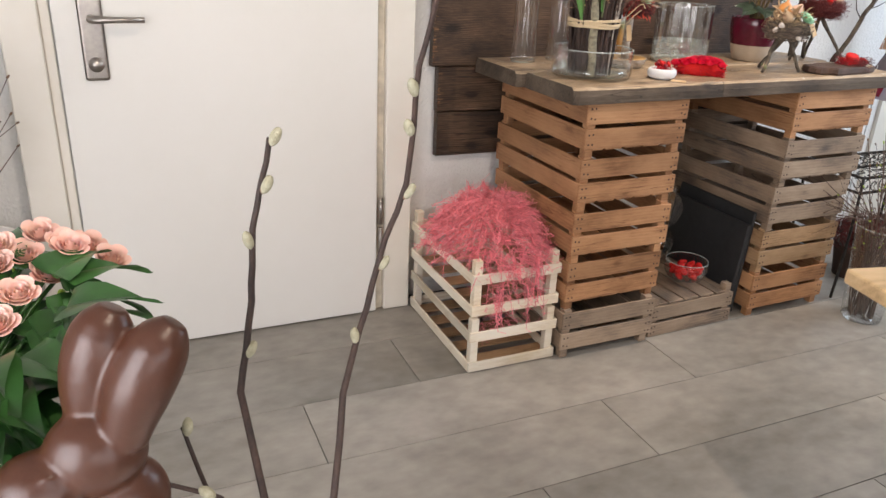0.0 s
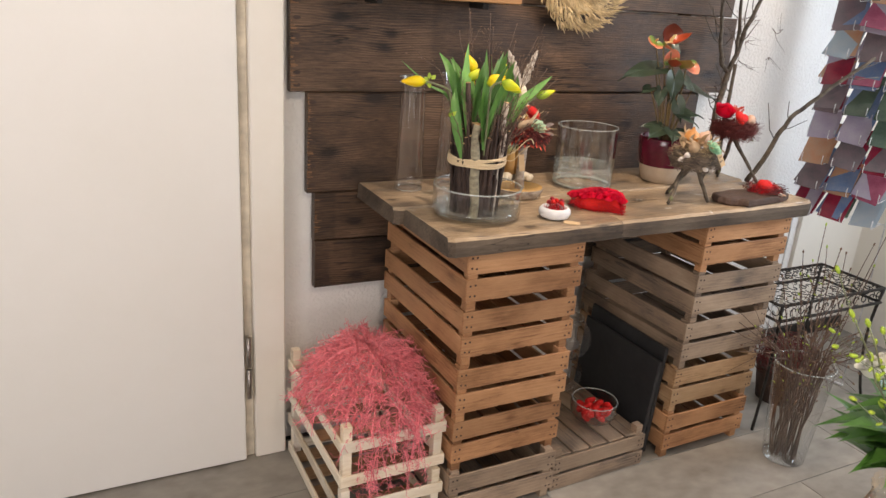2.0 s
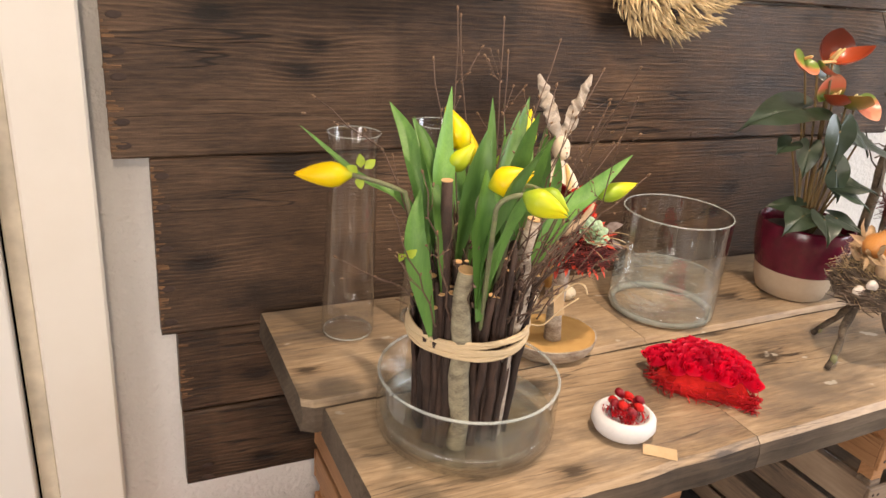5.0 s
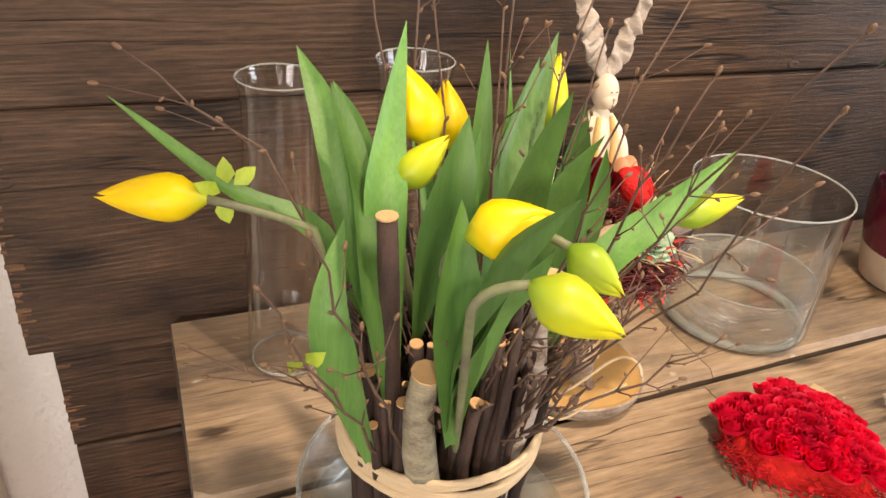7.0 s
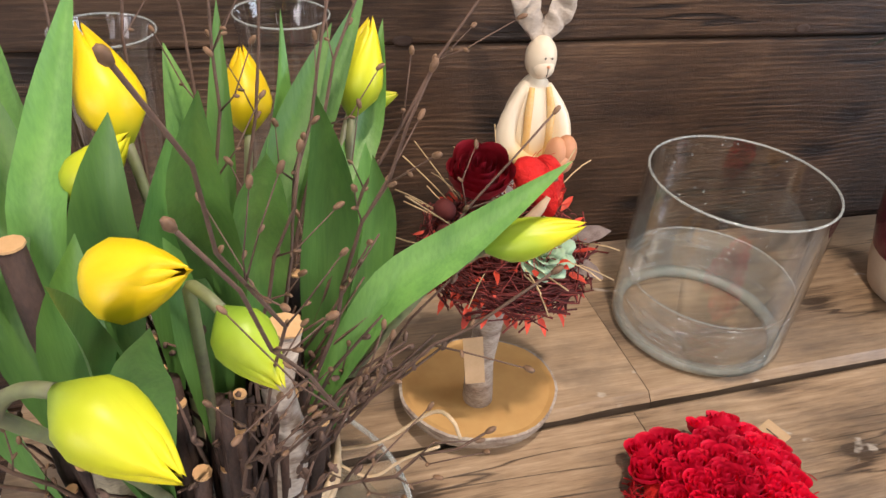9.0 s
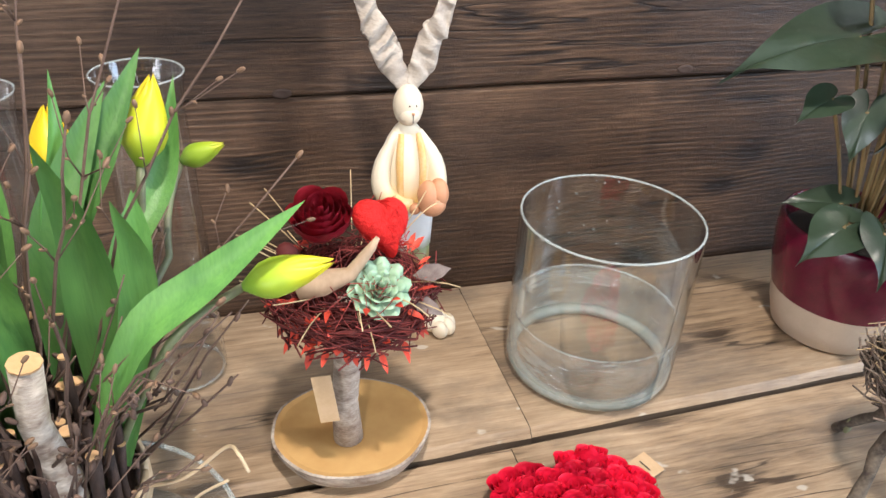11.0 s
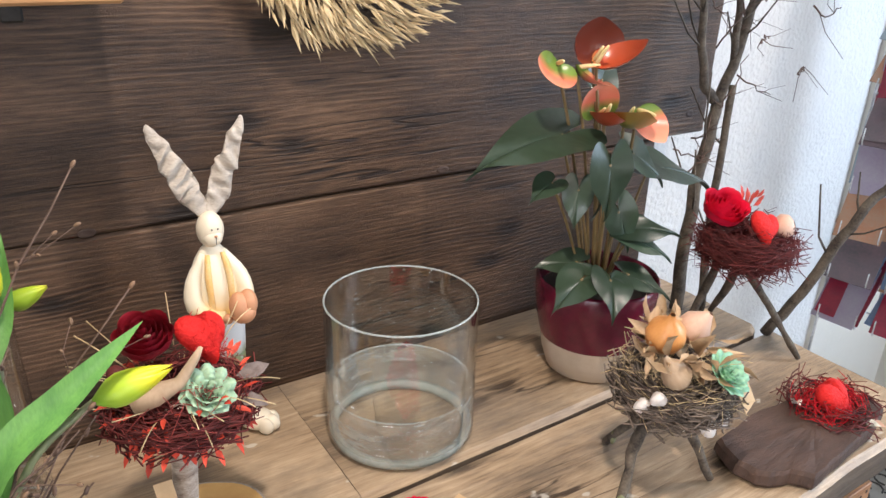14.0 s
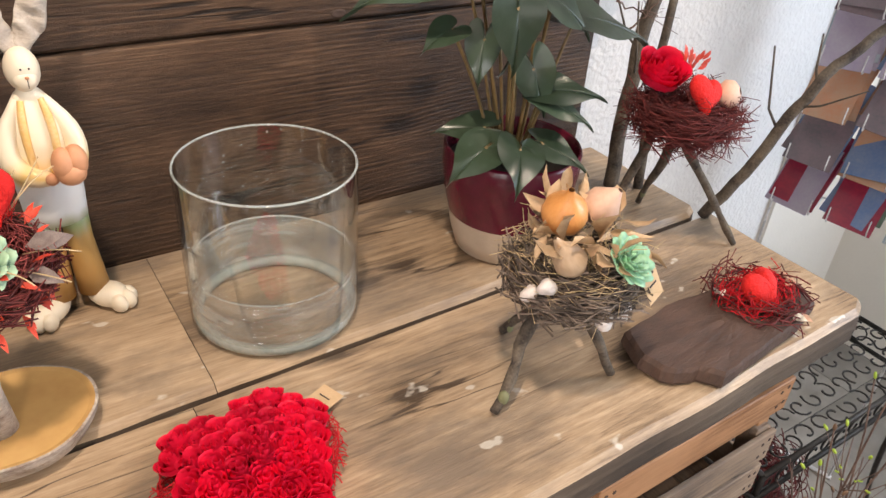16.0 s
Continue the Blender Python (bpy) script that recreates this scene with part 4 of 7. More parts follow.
def heart_leaf_bm(length, width, droop=0.3, fold=0.2, rings=6, n=40, wave=0.0, lobes=1.0):
    """A heart-shaped leaf from its stalk at the origin, tip along +y."""
    b = bmesh.new()
    o = []
    for x, y in outline_heart(n):
        yy = (5 / 16 - y) / (22 / 16) * length
        o.append((x * width / 2, yy * (lobes if yy < 0 else 1)))
    c = b.verts.new((0, 0, 0))
    prev = None
    for k in range(1, rings + 1):
        f = k / rings
        ring = []
        for i, (x, y) in enumerate(o):
            xx, yy = x * f, y * f
            z = fold * abs(xx) - droop * (yy * abs(yy)) / length * 1.0 - 0.25 * droop * (xx * xx) / width + wave * length * f * f * math.sin(i * 0.9) * 0.04
            ring.append(b.verts.new((xx, yy, z)))
        for i in range(n):
            j = (i + 1) % n
            if prev is None:
                b.faces.new((c, ring[i], ring[j]))
            else:
                b.faces.new((prev[i], ring[i], ring[j], prev[j]))
        prev = ring
    return b


def ellipsoid(bm, c, r, n=14, k=8, m=None, mi=0, lump=0.0):
    vs0 = len(bm.verts)
    prof = [(max(0.0, math.sin(math.pi * i / k)), -math.cos(math.pi * i / k)) for i in range(k + 1)]
    lathe(bm, prof, n, mi=mi)
    bm.verts.ensure_lookup_table()
    for v in bm.verts[vs0:]:
        q = Vector((v.co.x * r[0], v.co.y * r[1], v.co.z * r[2]))
        if lump:
            q *= 1 + lump * noise.noise(q * 60 + Vector(c) * 9)
        q = (m @ q) if m is not None else q
        v.co = q + Vector(c)


def twig(bm, buds, pts, r0, r1, rng, side=3, side_len=0.05, n=5, wob=0.003, bud=0.0022, bud_step=2):
    """A twig with knees, side shoots and buds; buds go to their own mesh."""
    pts = [Vector(p) for p in pts]
    out = []
    for a, b2 in zip(pts, pts[1:]):
        for k in range(4):
            out.append(a.lerp(b2, k / 4) + Vector([rng.uniform(-wob, wob) for _ in range(3)]))
    out.append(pts[-1])
    N = len(out)
    main = tube(bm, out, [r0 + (r1 - r0) * i / (N - 1) for i in range(N)], n)
    def add_bud(p, d, s=1.0):
        if buds is not None:
            ellipsoid(buds, p, (bud * s, bud * s, bud * 2.1 * s), 6, 4, Vector(d).to_track_quat("Z", "Y").to_matrix())
    for i in range(2, N - 1, bud_step):
        d = (out[i + 1] - out[i]).normalized()
        o = d.cross(Vector([rng.uniform(-1, 1) for _ in range(3)])).normalized()
        add_bud(out[i] + o * (r0 * 0.6 + bud * 0.6), d + o * 0.9, rng.uniform(0.7, 1.1))
    for _ in range(side):
        i = rng.randrange(N // 4, N - 2)
        d = (out[i + 1] - out[i]).normalized()
        o = d.cross(Vector([rng.uniform(-1, 1) for _ in range(3)])).normalized()
        L = side_len * rng.uniform(0.5, 1.2)
        q = [out[i], out[i] + (d * 0.6 + o * 0.6) * L * 0.5 + Vector([rng.uniform(-wob, wob) for _ in range(3)]), out[i] + (d * 1.1 + o * 0.75) * L]
        rr = r0 + (r1 - r0) * i / N
        th_ = min(rr * 0.6, 0.0022)
        shoot = tube(bm, q, [th_, th_ * 0.8, th_ * 0.55], 4)
        bm.faces.new((shoot[0][0], shoot[0][1], main[i][0]))
        add_bud(q[-1], d + o, 1.0)
        add_bud(q[1] + o * 0.001, o, 0.7)
    add_bud(out[-1], out[-1] - out[-2], 1.1)


def strands(bm, count, centre, ring, tube_r, rng, r=(0.0005, 0.0012), length=(0.03, 0.08), flat=0.5, loose=0.3, n=4):
    """Loose curved fibres wound round a ring: a nest."""
    c = Vector(centre)
    for _ in range(count):
        a, b, k = rng.uniform(0, math.tau), rng.uniform(0, math.tau), math.sqrt(rng.random())
        rr, z = ring + tube_r * k * math.cos(b), tube_r * flat * k * math.sin(b)
        span = rng.uniform(*length) / ring * rng.choice((-1, 1))
        out, rise = rng.uniform(-0.2, 1.0) * loose * 0.035, rng.uniform(-1, 1) * loose * 0.03
        pts = []
        for j in range(7):
            f = j / 6 - 0.5
            q = rr + out * (2 * f) ** 2 + rng.uniform(-0.0028, 0.0028)
            w = a + span * f
            pts.append(c + Vector((q * math.cos(w), q * math.sin(w), z + rise * 2 * f + rng.uniform(-0.0028, 0.0028))))
        tube(bm, pts, rng.uniform(*r), n, cap=False)


def wool(bm, count, centre, radii, rng, r=0.0006, length=0.03, shell=0.6, n=3):
    c = Vector(centre)
    for _ in range(count):
        d = Vector([rng.gauss(0, 1) for _ in range(3)]).normalized()
        k = shell + (1 - shell) * rng.random()
        p = c + Vector([d[i] * radii[i] * k for i in range(3)])
        if p.z < c.z - radii[2] * 0.9:
            continue
        t = d.cross(Vector([rng.gauss(0, 1) for _ in range(3)])).normalized()
        L = length * rng.uniform(0.5, 1.3)
        tube(bm, bez(p - t * L / 2 - d * L * 0.1, p + d * L * 0.25, p + t * L / 2 + d * rng.uniform(-.3, .3) * L, 4), r, n, cap=False)


def succulent_bm(r=0.028, rows=5, seed=0):
    b = bmesh.new()
    hub = b.verts.new((0, 0, 0))
    for row in range(rows):
        f = row / (rows - 1)
        cnt = (10, 10, 8, 6, 4)[row] if row < 5 else 4
        L, tilt = r * (1.0 - 0.55 * f), radians(22 + 56 * f)
        for i in range(cnt):
            a = math.tau * i / cnt + row * 0.55
            rows_ = []
            for j in range(6):
                v = j / 5
                w = L * 0.36 * (0.45 + 0.75 * v - 0.15 * v * v) * (1 if v < 0.7 else 0.86 if v < 0.9 else 0.22)
                th = L * 0.13 * (1 - v * 0.7)
                rad, z = r * 0.08 + L * v * math.cos(tilt), L * v * math.sin(tilt) + 0.10 * L * v * v + f * r * 0.12
                rows_.append([(rad, -w, z + th * .4), (rad, 0, z + th * -.1), (rad, w, z + th * .4), (rad, 0, z - th)])
            vs = [[b.verts.new((x * math.cos(a) - y * math.sin(a), x * math.sin(a) + y * math.cos(a), z)) for x, y, z in rr] for rr in rows_]
            for p, q in zip(vs, vs[1:]):
                for s in range(4):
                    b.faces.new((p[s], p[(s + 1) % 4], q[(s + 1) % 4], q[s]))
            b.faces.new(vs[-1])
            b.faces.new((hub, vs[0][0], vs[0][2]))
    return b


def small_leaf(bm, p, d, up, L, W, mi=0, fold=0.3):
    d, up = Vector(d).normalized(), Vector(up)
    s = d.cross(up)
    s = s.normalized() if s.length > 1e-4 else d.orthogonal().normalized()
    nrm = s.cross(d)
    p = Vector(p)
    a, t = bm.verts.new(p), bm.verts.new(p + d * L - nrm * L * 0.1)
    l1, m1, r1 = (bm.verts.new(p + d * L * 0.4 + s * (W / 2 * k) + nrm * (fold * W * abs(k) * 0.5)) for k in (-1, 0, 1))
    l2, m2, r2 = (bm.verts.new(p + d * L * 0.72 + s * (W / 2.7 * k) + nrm * (fold * W * abs(k) * 0.4)) for k in (-1, 0, 1))
    for f in ((a, l1, m1), (a, m1, r1), (l1, l2, m2, m1), (m1, m2, r2, r1), (l2, t, m2), (m2, t, r2)):
        bm.faces.new(f).material_index = mi


def price_tag(parent, p, d, up, L=0.034, W=0.02, bars=True):
    b = bmesh.new()
    box(b, (-W / 2, 0, 0), (W / 2, L, 0.0006))
    o = placed(part("price_tag", b, M["tag"], parent, "small brown paper price tag", smooth=False), aimy(p, d, up))
    if bars:
        b = bmesh.new()
        for k in range(2):
            box(b, (-W * 0.28, L * (0.42 + 0.22 * k), 0.0007), (W * 0.22, L * (0.46 + 0.22 * k), 0.0009))
        part("writing", b, M["ink"], o, smooth=False)
    return o


# ---- tall glass cylinders, big cylinder with water ----
def glass_vase(name, label, loc, profile_out, wall=0.0025, base=0.008, n=64, group=""):
    """profile_out: (r, z) from the foot to the lip."""
    v = thing(name, label, "vase", loc, group=group)
    b = bmesh.new()
    lathe(b, profile_out, n)
    part("wall", b, M["glass"], v)
    b = bmesh.new()
    torus(b, profile_out[-1][0] - wall / 2, wall * 0.48, n, 8, (0, 0, profile_out[-1][1]))
    part("lip", b, M["rim"], v, "polished clear glass lip")
    b = bmesh.new()
    lathe(b, [(0, base), (profile_out[0][0] * 0.96, base), (profile_out[0][0] * 0.99, base * 0.6)], n)
    part("foot", b, M["glass"], v)
    b = bmesh.new()
    torus(b, profile_out[0][0] - 0.001, 0.0016, n, 6, (0, 0, 0.003))
    part("foot_ring", b, M["rim"], v)
    return v


TALL = [(0.040, 0.0), (0.0425, 0.004), (0.0425, 0.02), (0.038, 0.25), (0.0365, 0.305), (0.0375, 0.318), (0.041, 0.335)]
glass_vase("glass_cylinder", "tall narrow clear glass vase, empty", (1.278, 2.232, TZ), TALL, 0.002, group="tall glass vases")
glass_vase("glass_cylinder", "tall narrow clear glass vase, empty", (1.418, 2.238, TZ), [(r, z * 1.03) for r, z in TALL], 0.002, group="tall glass vases")
VX, VY, VR, VH = 1.872, 2.157, 0.098, 0.196
big = thing("glass_cylinder", "wide clear glass cylinder half filled with water", "vase", (VX, VY, TZ))
bm = bmesh.new()
lathe(bm, [(VR - 0.010, 0.0008), (VR - 0.004, 0.0025), (VR - 0.0006, 0.007), (VR, 0.012), (VR, VH - 0.001)], 96)
part("wall", bm, M["glass"], big, "thick clear glass wall")
bm = bmesh.new()
lathe(bm, [(VR - 0.0035, VH - 0.001), (VR - 0.0035, 0.068)], 96)
part("inner_face", bm, M["glass"], big)
bm = bmesh.new()
torus(bm, VR - 0.0015, 0.0014, 96, 8, (0, 0, VH - 0.0008))
part("lip", bm, M["rim"], big, "polished clear glass lip")
bm = bmesh.new()
lathe(bm, [(VR - 0.014, 0.0030), (VR - 0.003, 0.0045), (VR - 0.0025, 0.013), (VR - 0.014, 0.0115)], 96, close=True)
part("foot_ring", bm, M["thick_glass"], big, "thick rounded glass foot")
bm = bmesh.new()
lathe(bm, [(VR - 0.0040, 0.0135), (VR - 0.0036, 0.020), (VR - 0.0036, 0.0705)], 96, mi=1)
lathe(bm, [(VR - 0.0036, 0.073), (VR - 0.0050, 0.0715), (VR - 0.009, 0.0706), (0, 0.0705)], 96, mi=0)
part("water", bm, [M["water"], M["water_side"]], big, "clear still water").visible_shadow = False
bm = bmesh.new()
torus(bm, VR - 0.0046, 0.0014, 96, 6, (0, 0, 0.0722))
part("waterline", bm, M["rim"], big)
drop_rng = random.Random(31)
bm = bmesh.new()
for k in range(46):
    da, dz = (drop_rng.gauss(1.7, 0.45), drop_rng.uniform(0.075, 0.19)) if k < 34 else (drop_rng.uniform(0, 6.28), drop_rng.uniform(0.07, 0.15))
    dr = drop_rng.uniform(0.0005, 0.0014)
    ellipsoid(bm, ((VR - 0.001) * math.cos(da), (VR - 0.001) * math.sin(da), dz), (dr, dr, dr * 1.3), 8, 6)
part("condensation", bm, M["rim"], big, "beads of water on the glass")["kind"] = "stuff"

# ---- tulips in a bundle of sticks ----
BX, BY2, BR = 1.350, 1.935, 0.121
arr = thing("tulip_arrangement", "yellow tulips in a raffia-tied stick bundle in a glass bowl", "flower arrangement")
bm = bmesh.new()
prof = [(BR - 0.02, 0), (BR - 0.004, 0.004), (BR, 0.016), (BR, 0.085)]
lathe(bm, prof, 80, (BX, BY2, TZ))
bowl = part("glass_bowl", bm, M["glass"], arr, "shallow round clear glass bowl")
bm = bmesh.new()
torus(bm, BR - 0.0015, 0.0022, 80, 8, (BX, BY2, TZ + 0.085))
part("lip", bm, M["rim"], bowl)
bm = bmesh.new()
lathe(bm, [(BR - 0.008, 0.010), (BR - 0.02, 0.007), (0, 0.007)], 80, (BX, BY2, TZ))
part("foot", bm, M["glass"], bowl)
bm = bmesh.new()
lathe(bm, [(0, 0.0085), (BR - 0.012, 0.0105), (BR - 0.004, 0.0305), (BR - 0.006, 0.030), (0, 0.0297)], 64, (BX, BY2, TZ))
part("water", bm, M["water"], bowl)
CX, CY = 1.338, 1.932
rng = random.Random(11)


def stick(x, y, h, r, lean, material, cutface=True, z0=0.915):
    b = bmesh.new()
    top = Vector((x + lean[0], y + lean[1], h))
    foot = Vector((x, y, z0))
    k = 7
    pts = [foot.lerp(top, i / k) + Vector((rng.uniform(-1, 1), rng.uniform(-1, 1), 0)) * r * 0.42 for i in range(k)] + [top]
    tube(b, pts, [r * (1.05 - 0.15 * i / k) * rng.uniform(0.86, 1.12) for i in range(k + 1)], 10)
    s = part("stick", b, material, arr)
    if cutface:
        b = bmesh.new()
        d = (pts[-1] - pts[-2]).normalized()
        tube(b, [top, top + d * 0.0012], r * 0.86, 10)
        part("cut_end", b, M["cut"], s, "pale sawn end", smooth=False)


# the stout ones first
for x, y, h, r, lean, mt in ((1.310, 1.880, 1.168, 0.0125, (-0.013, -0.010), "birch_old"), (1.294, 1.896, 1.268, 0.0078, (-0.020, -0.002), "stick"), (1.372, 1.892, 1.220, 0.0100, (0.011, -0.014), "birch"),
                           (1.280, 1.908, 1.150, 0.008, (-0.012, -0.005), "stick"), (1.292, 1.886, 1.135, 0.0065, (-0.004, -0.004), "stick"), (1.332, 1.876, 1.13, 0.006, (0.004, -0.003), "stick"), (1.350, 1.875, 1.16, 0.0055, (0.006, -0.003), "stick")):
    stick(x + (CX - x) * 0.10, y + (CY - y) * 0.10, h, r, (lean[0] - (CX - x) * 0.10, lean[1] - (CY - y) * 0.10), M[mt])
for k in range(130):
    a = rng.uniform(0, math.tau)
    rr = 0.061 * math.sqrt(rng.uniform(0.25, 1))
    x, y = CX + rr * math.cos(a), CY + rr * math.sin(a)
    if y < 1.900 and abs(x - 1.310) < 0.018:
        continue
    stick(x, y, rng.uniform(1.10, 1.20), rng.uniform(0.0028, 0.0055), ((x - CX) * rng.uniform(0.1, 0.4), (y - CY) * rng.uniform(0.1, 0.4)), M["stick"], cutface=rng.random() < 0.7)
# raffia
for k in range(13):
    ph, dz = rng.uniform(0, math.tau), rng.uniform(-0.0105, 0.0105)
    bm = bmesh.new()
    tube(bm, [(CX + (0.0765 + 0.0010 * math.sin(3 * a + ph)) * math.cos(a), CY + (0.0765 + 0.0010 * math.sin(3 * a + ph)) * math.sin(a), 1.066 + dz + 0.0028 * math.sin(a * 2 + ph)) for a in [math.tau * i / 40 for i in range(41)]], rng.uniform(0.0018, 0.0030), 6)
    part("raffia_strand", bm, M["raffia"], arr, "natural raffia wound round the bundle")
bm = bmesh.new()
for pts, r_ in (([(1.408, 1.925, 1.068), (1.440, 1.915, 1.080), (1.470, 1.905, 1.112), (1.478, 1.890, 1.120), (1.483, 1.885, 1.108)], 0.0013), ([(1.408, 1.922, 1.064), (1.432, 1.905, 1.060), (1.452, 1.895, 1.085), (1.470, 1.885, 1.104)], 0.0011)):
    tube(bm, curve_of(pts), r_, 5)
part("raffia_knot", bm, M["raffia"], arr, "loose raffia ends")

# tulip leaves: points from foot to tip, width, face
LEAVES = [
    ([(1.290, 1.905, 1.10), (1.280, 1.915, 1.240), (1.288, 1.939, 1.295), (1.307, 1.970, 1.358)], 0.026, (-0.2, -0.9, 0.3), 0.3),
    ([(1.280, 1.930, 1.16), (1.268, 1.950, 1.245), (1.262, 1.985, 1.295), (1.252, 2.025, 1.329)], 0.025, (-0.4, -0.8, 0.3), 0.3),
    ([(1.280, 1.893, 1.12), (1.263, 1.893, 1.225), (1.268, 1.940, 1.281), (1.259, 1.964, 1.325)], 0.022, (0.6, -0.7, 0.2), -0.5),
    ([(1.284, 1.915, 1.14), (1.276, 1.930, 1.240), (1.274, 1.955, 1.290), (1.266, 1.985, 1.318)], 0.022, (-0.5, -0.8, 0.2), 0.2),
    ([(1.276, 1.894, 1.06), (1.252, 1.893, 1.150), (1.243, 1.900, 1.208), (1.259, 1.930, 1.250)], 0.028, (-0.6, -0.75, 0.2), 0.3),
    ([(1.285, 1.930, 1.15), (1.250, 1.960, 1.222), (1.200, 1.978, 1.250), (1.135, 2.003, 1.309)], 0.021, (0.2, -0.55, 0.85), 0.2),
    ([(1.318, 1.870, 1.10), (1.309, 1.859, 1.190), (1.300, 1.852, 1.250), (1.306, 1.866, 1.290)], 0.033, (-0.1, -0.95, 0.2), 0.25),
    ([(1.306, 1.915, 1.16), (1.308, 1.905, 1.235), (1.313, 1.895, 1.285), (1.321, 1.899, 1.324)], 0.031, (0.1, -0.9, 0.2), -0.2),
    ([(1.326, 1.925, 1.14), (1.328, 1.922, 1.230), (1.333, 1.920, 1.270), (1.342, 1.925, 1.305)], 0.026, (0.4, -0.9, 0.2), 0.2),
    ([(1.312, 1.866, 1.12), (1.306, 1.852, 1.205), (1.309, 1.822, 1.272), (1.317, 1.775, 1.334)], 0.027, (0.65, -0.6, 0.3), 0.5),
    ([(1.315, 1.872, 1.12), (1.318, 1.850, 1.200), (1.323, 1.828, 1.250), (1.334, 1.812, 1.285)], 0.029, (0.2, -0.8, 0.5), 0.2),
    ([(1.358, 1.910, 1.14), (1.357, 1.895, 1.240), (1.352, 1.872, 1.305), (1.357, 1.855, 1.351)], 0.027, (-0.35, -0.9, 0.2), 0.35),
    ([(1.372, 1.910, 1.14), (1.374, 1.895, 1.240), (1.375, 1.873, 1.298), (1.378, 1.850, 1.328)], 0.025, (0.2, -0.9, 0.3), -0.2),
    ([(1.400, 1.920, 1.12), (1.410, 1.928, 1.200), (1.412, 1.925, 1.265), (1.403, 1.910, 1.325)], 0.030, (-0.3, -0.9, 0.2), 0.3),
    ([(1.408, 1.915, 1.10), (1.427, 1.922, 1.185), (1.437, 1.926, 1.243), (1.431, 1.917, 1.288)], 0.022, (0.3, -0.9, 0.2), -0.4),
    ([(1.395, 1.905, 1.12), (1.432, 1.900, 1.207), (1.475, 1.899, 1.244), (1.529, 1.900, 1.287)], 0.026, (-0.35, -0.6, 0.7), 0.2),
    ([(1.380, 1.950, 1.15), (1.395, 1.975, 1.235), (1.420, 2.000, 1.285), (1.447, 2.024, 1.335)], 0.026, (-0.3, -0.85, 0.3), 0.3),
    ([(1.375, 1.945, 1.15), (1.384, 1.965, 1.230), (1.402, 1.988, 1.275), (1.426, 2.010, 1.320)], 0.026, (0.3, -0.85, 0.3), -0.3),
    ([(1.358, 1.945, 1.16), (1.360, 1.955, 1.240), (1.363, 1.965, 1.290), (1.366, 1.977, 1.344)], 0.016, (-0.5, -0.8, 0.2), 0.4),
    ([(1.372, 1.955, 1.15), (1.386, 1.975, 1.240), (1.394, 1.990, 1.280), (1.398, 2.005, 1.330)], 0.018, (0.5, -0.8, 0.2), 0.3),
    ([(1.395, 1.945, 1.15), (1.425, 1.985, 1.220), (1.450, 2.020, 1.255), (1.462, 2.045, 1.310)], 0.022, (-0.2, -0.85, 0.4), 0.2),
    ([(1.402, 1.935, 1.13), (1.420, 1.945, 1.200), (1.432, 1.955, 1.240), (1.436, 1.960, 1.272)], 0.026, (0.1, -0.9, 0.3), 0.3),
    ([(1.340, 1.960, 1.12), (1.345, 1.995, 1.210), (1.342, 2.020, 1.260), (1.335, 2.040, 1.300)], 0.026, (0.0, -0.9, 0.3), 0.2),
    ([(1.300, 1.935, 1.12), (1.295, 1.955, 1.200), (1.300, 1.965, 1.250), (1.310, 1.975, 1.285)], 0.028, (0.2, -0.9, 0.3), -0.2),
    ([(1.345, 1.895, 1.12), (1.345, 1.890, 1.190), (1.340, 1.893, 1.235), (1.333, 1.900, 1.262)], 0.026, (0.2, -0.9, 0.3), 0.3),
]
for pts, w, face, tw_ in LEAVES:
    b = bmesh.new()
    blade(b, curve_of(pts), w, face, 0.42, twist=tw_)
    part("leaf", b, M["leaf"], arr)
# heads: middle, direction, length, radius, material, stem bend
R_, U_, F_ = Vector((0.92, -0.39, 0)), Vector((0.15, 0.35, 0.92)), Vector((0.37, 0.85, -0.37))
HEADS = [
    ((1.153, 1.958, 1.262), -R_ * 0.98 - U_ * 0.05, 0.066, 0.0155, "tulip_yellow", (1.24, 1.93, 1.245)),
    ((1.312, 1.960, 1.309), -R_ * 0.42 + U_ * 0.85, 0.060, 0.017, "tulip_yellow", (1.33, 1.94, 1.22)),
    ((1.327, 1.847, 1.280), R_ * 0.85 + U_ * 0.30 - F_ * 0.25, 0.052, 0.0175, "tulip_yellow", (1.30, 1.865, 1.24)),
    ((1.325, 1.774, 1.277), R_ * 0.90 - U_ * 0.38 - F_ * 0.15, 0.051, 0.0150, "tulip_lime", (1.285, 1.80, 1.265)),
    ((1.517, 1.904, 1.239), R_ * 0.90 + U_ * 0.36, 0.058, 0.0125, "tulip_green", (1.45, 1.90, 1.205)),
    ((1.366, 1.819, 1.264), R_ * 0.72 - U_ * 0.55 - F_ * 0.3, 0.040, 0.0125, "tulip_green", (1.345, 1.85, 1.27)),
    ((1.444, 2.017, 1.290), R_ * 0.10 + U_ * 0.98, 0.060, 0.0155, "tulip_lime", (1.43, 1.99, 1.18)),
    ((1.378, 2.055, 1.262), -R_ * 0.15 + U_ * 0.9, 0.056, 0.017, "tulip_yellow", (1.37, 2.02, 1.18)),
    ((1.307, 1.929, 1.283), R_ * 0.6 + U_ * 0.7, 0.046, 0.0125, "tulip_lime", (1.292, 1.925, 1.24)),
    ((1.470, 2.105, 1.227), R_ * 0.8 + U_ * 0.4, 0.040, 0.010, "tulip_green", (1.44, 2.05, 1.17)),
]
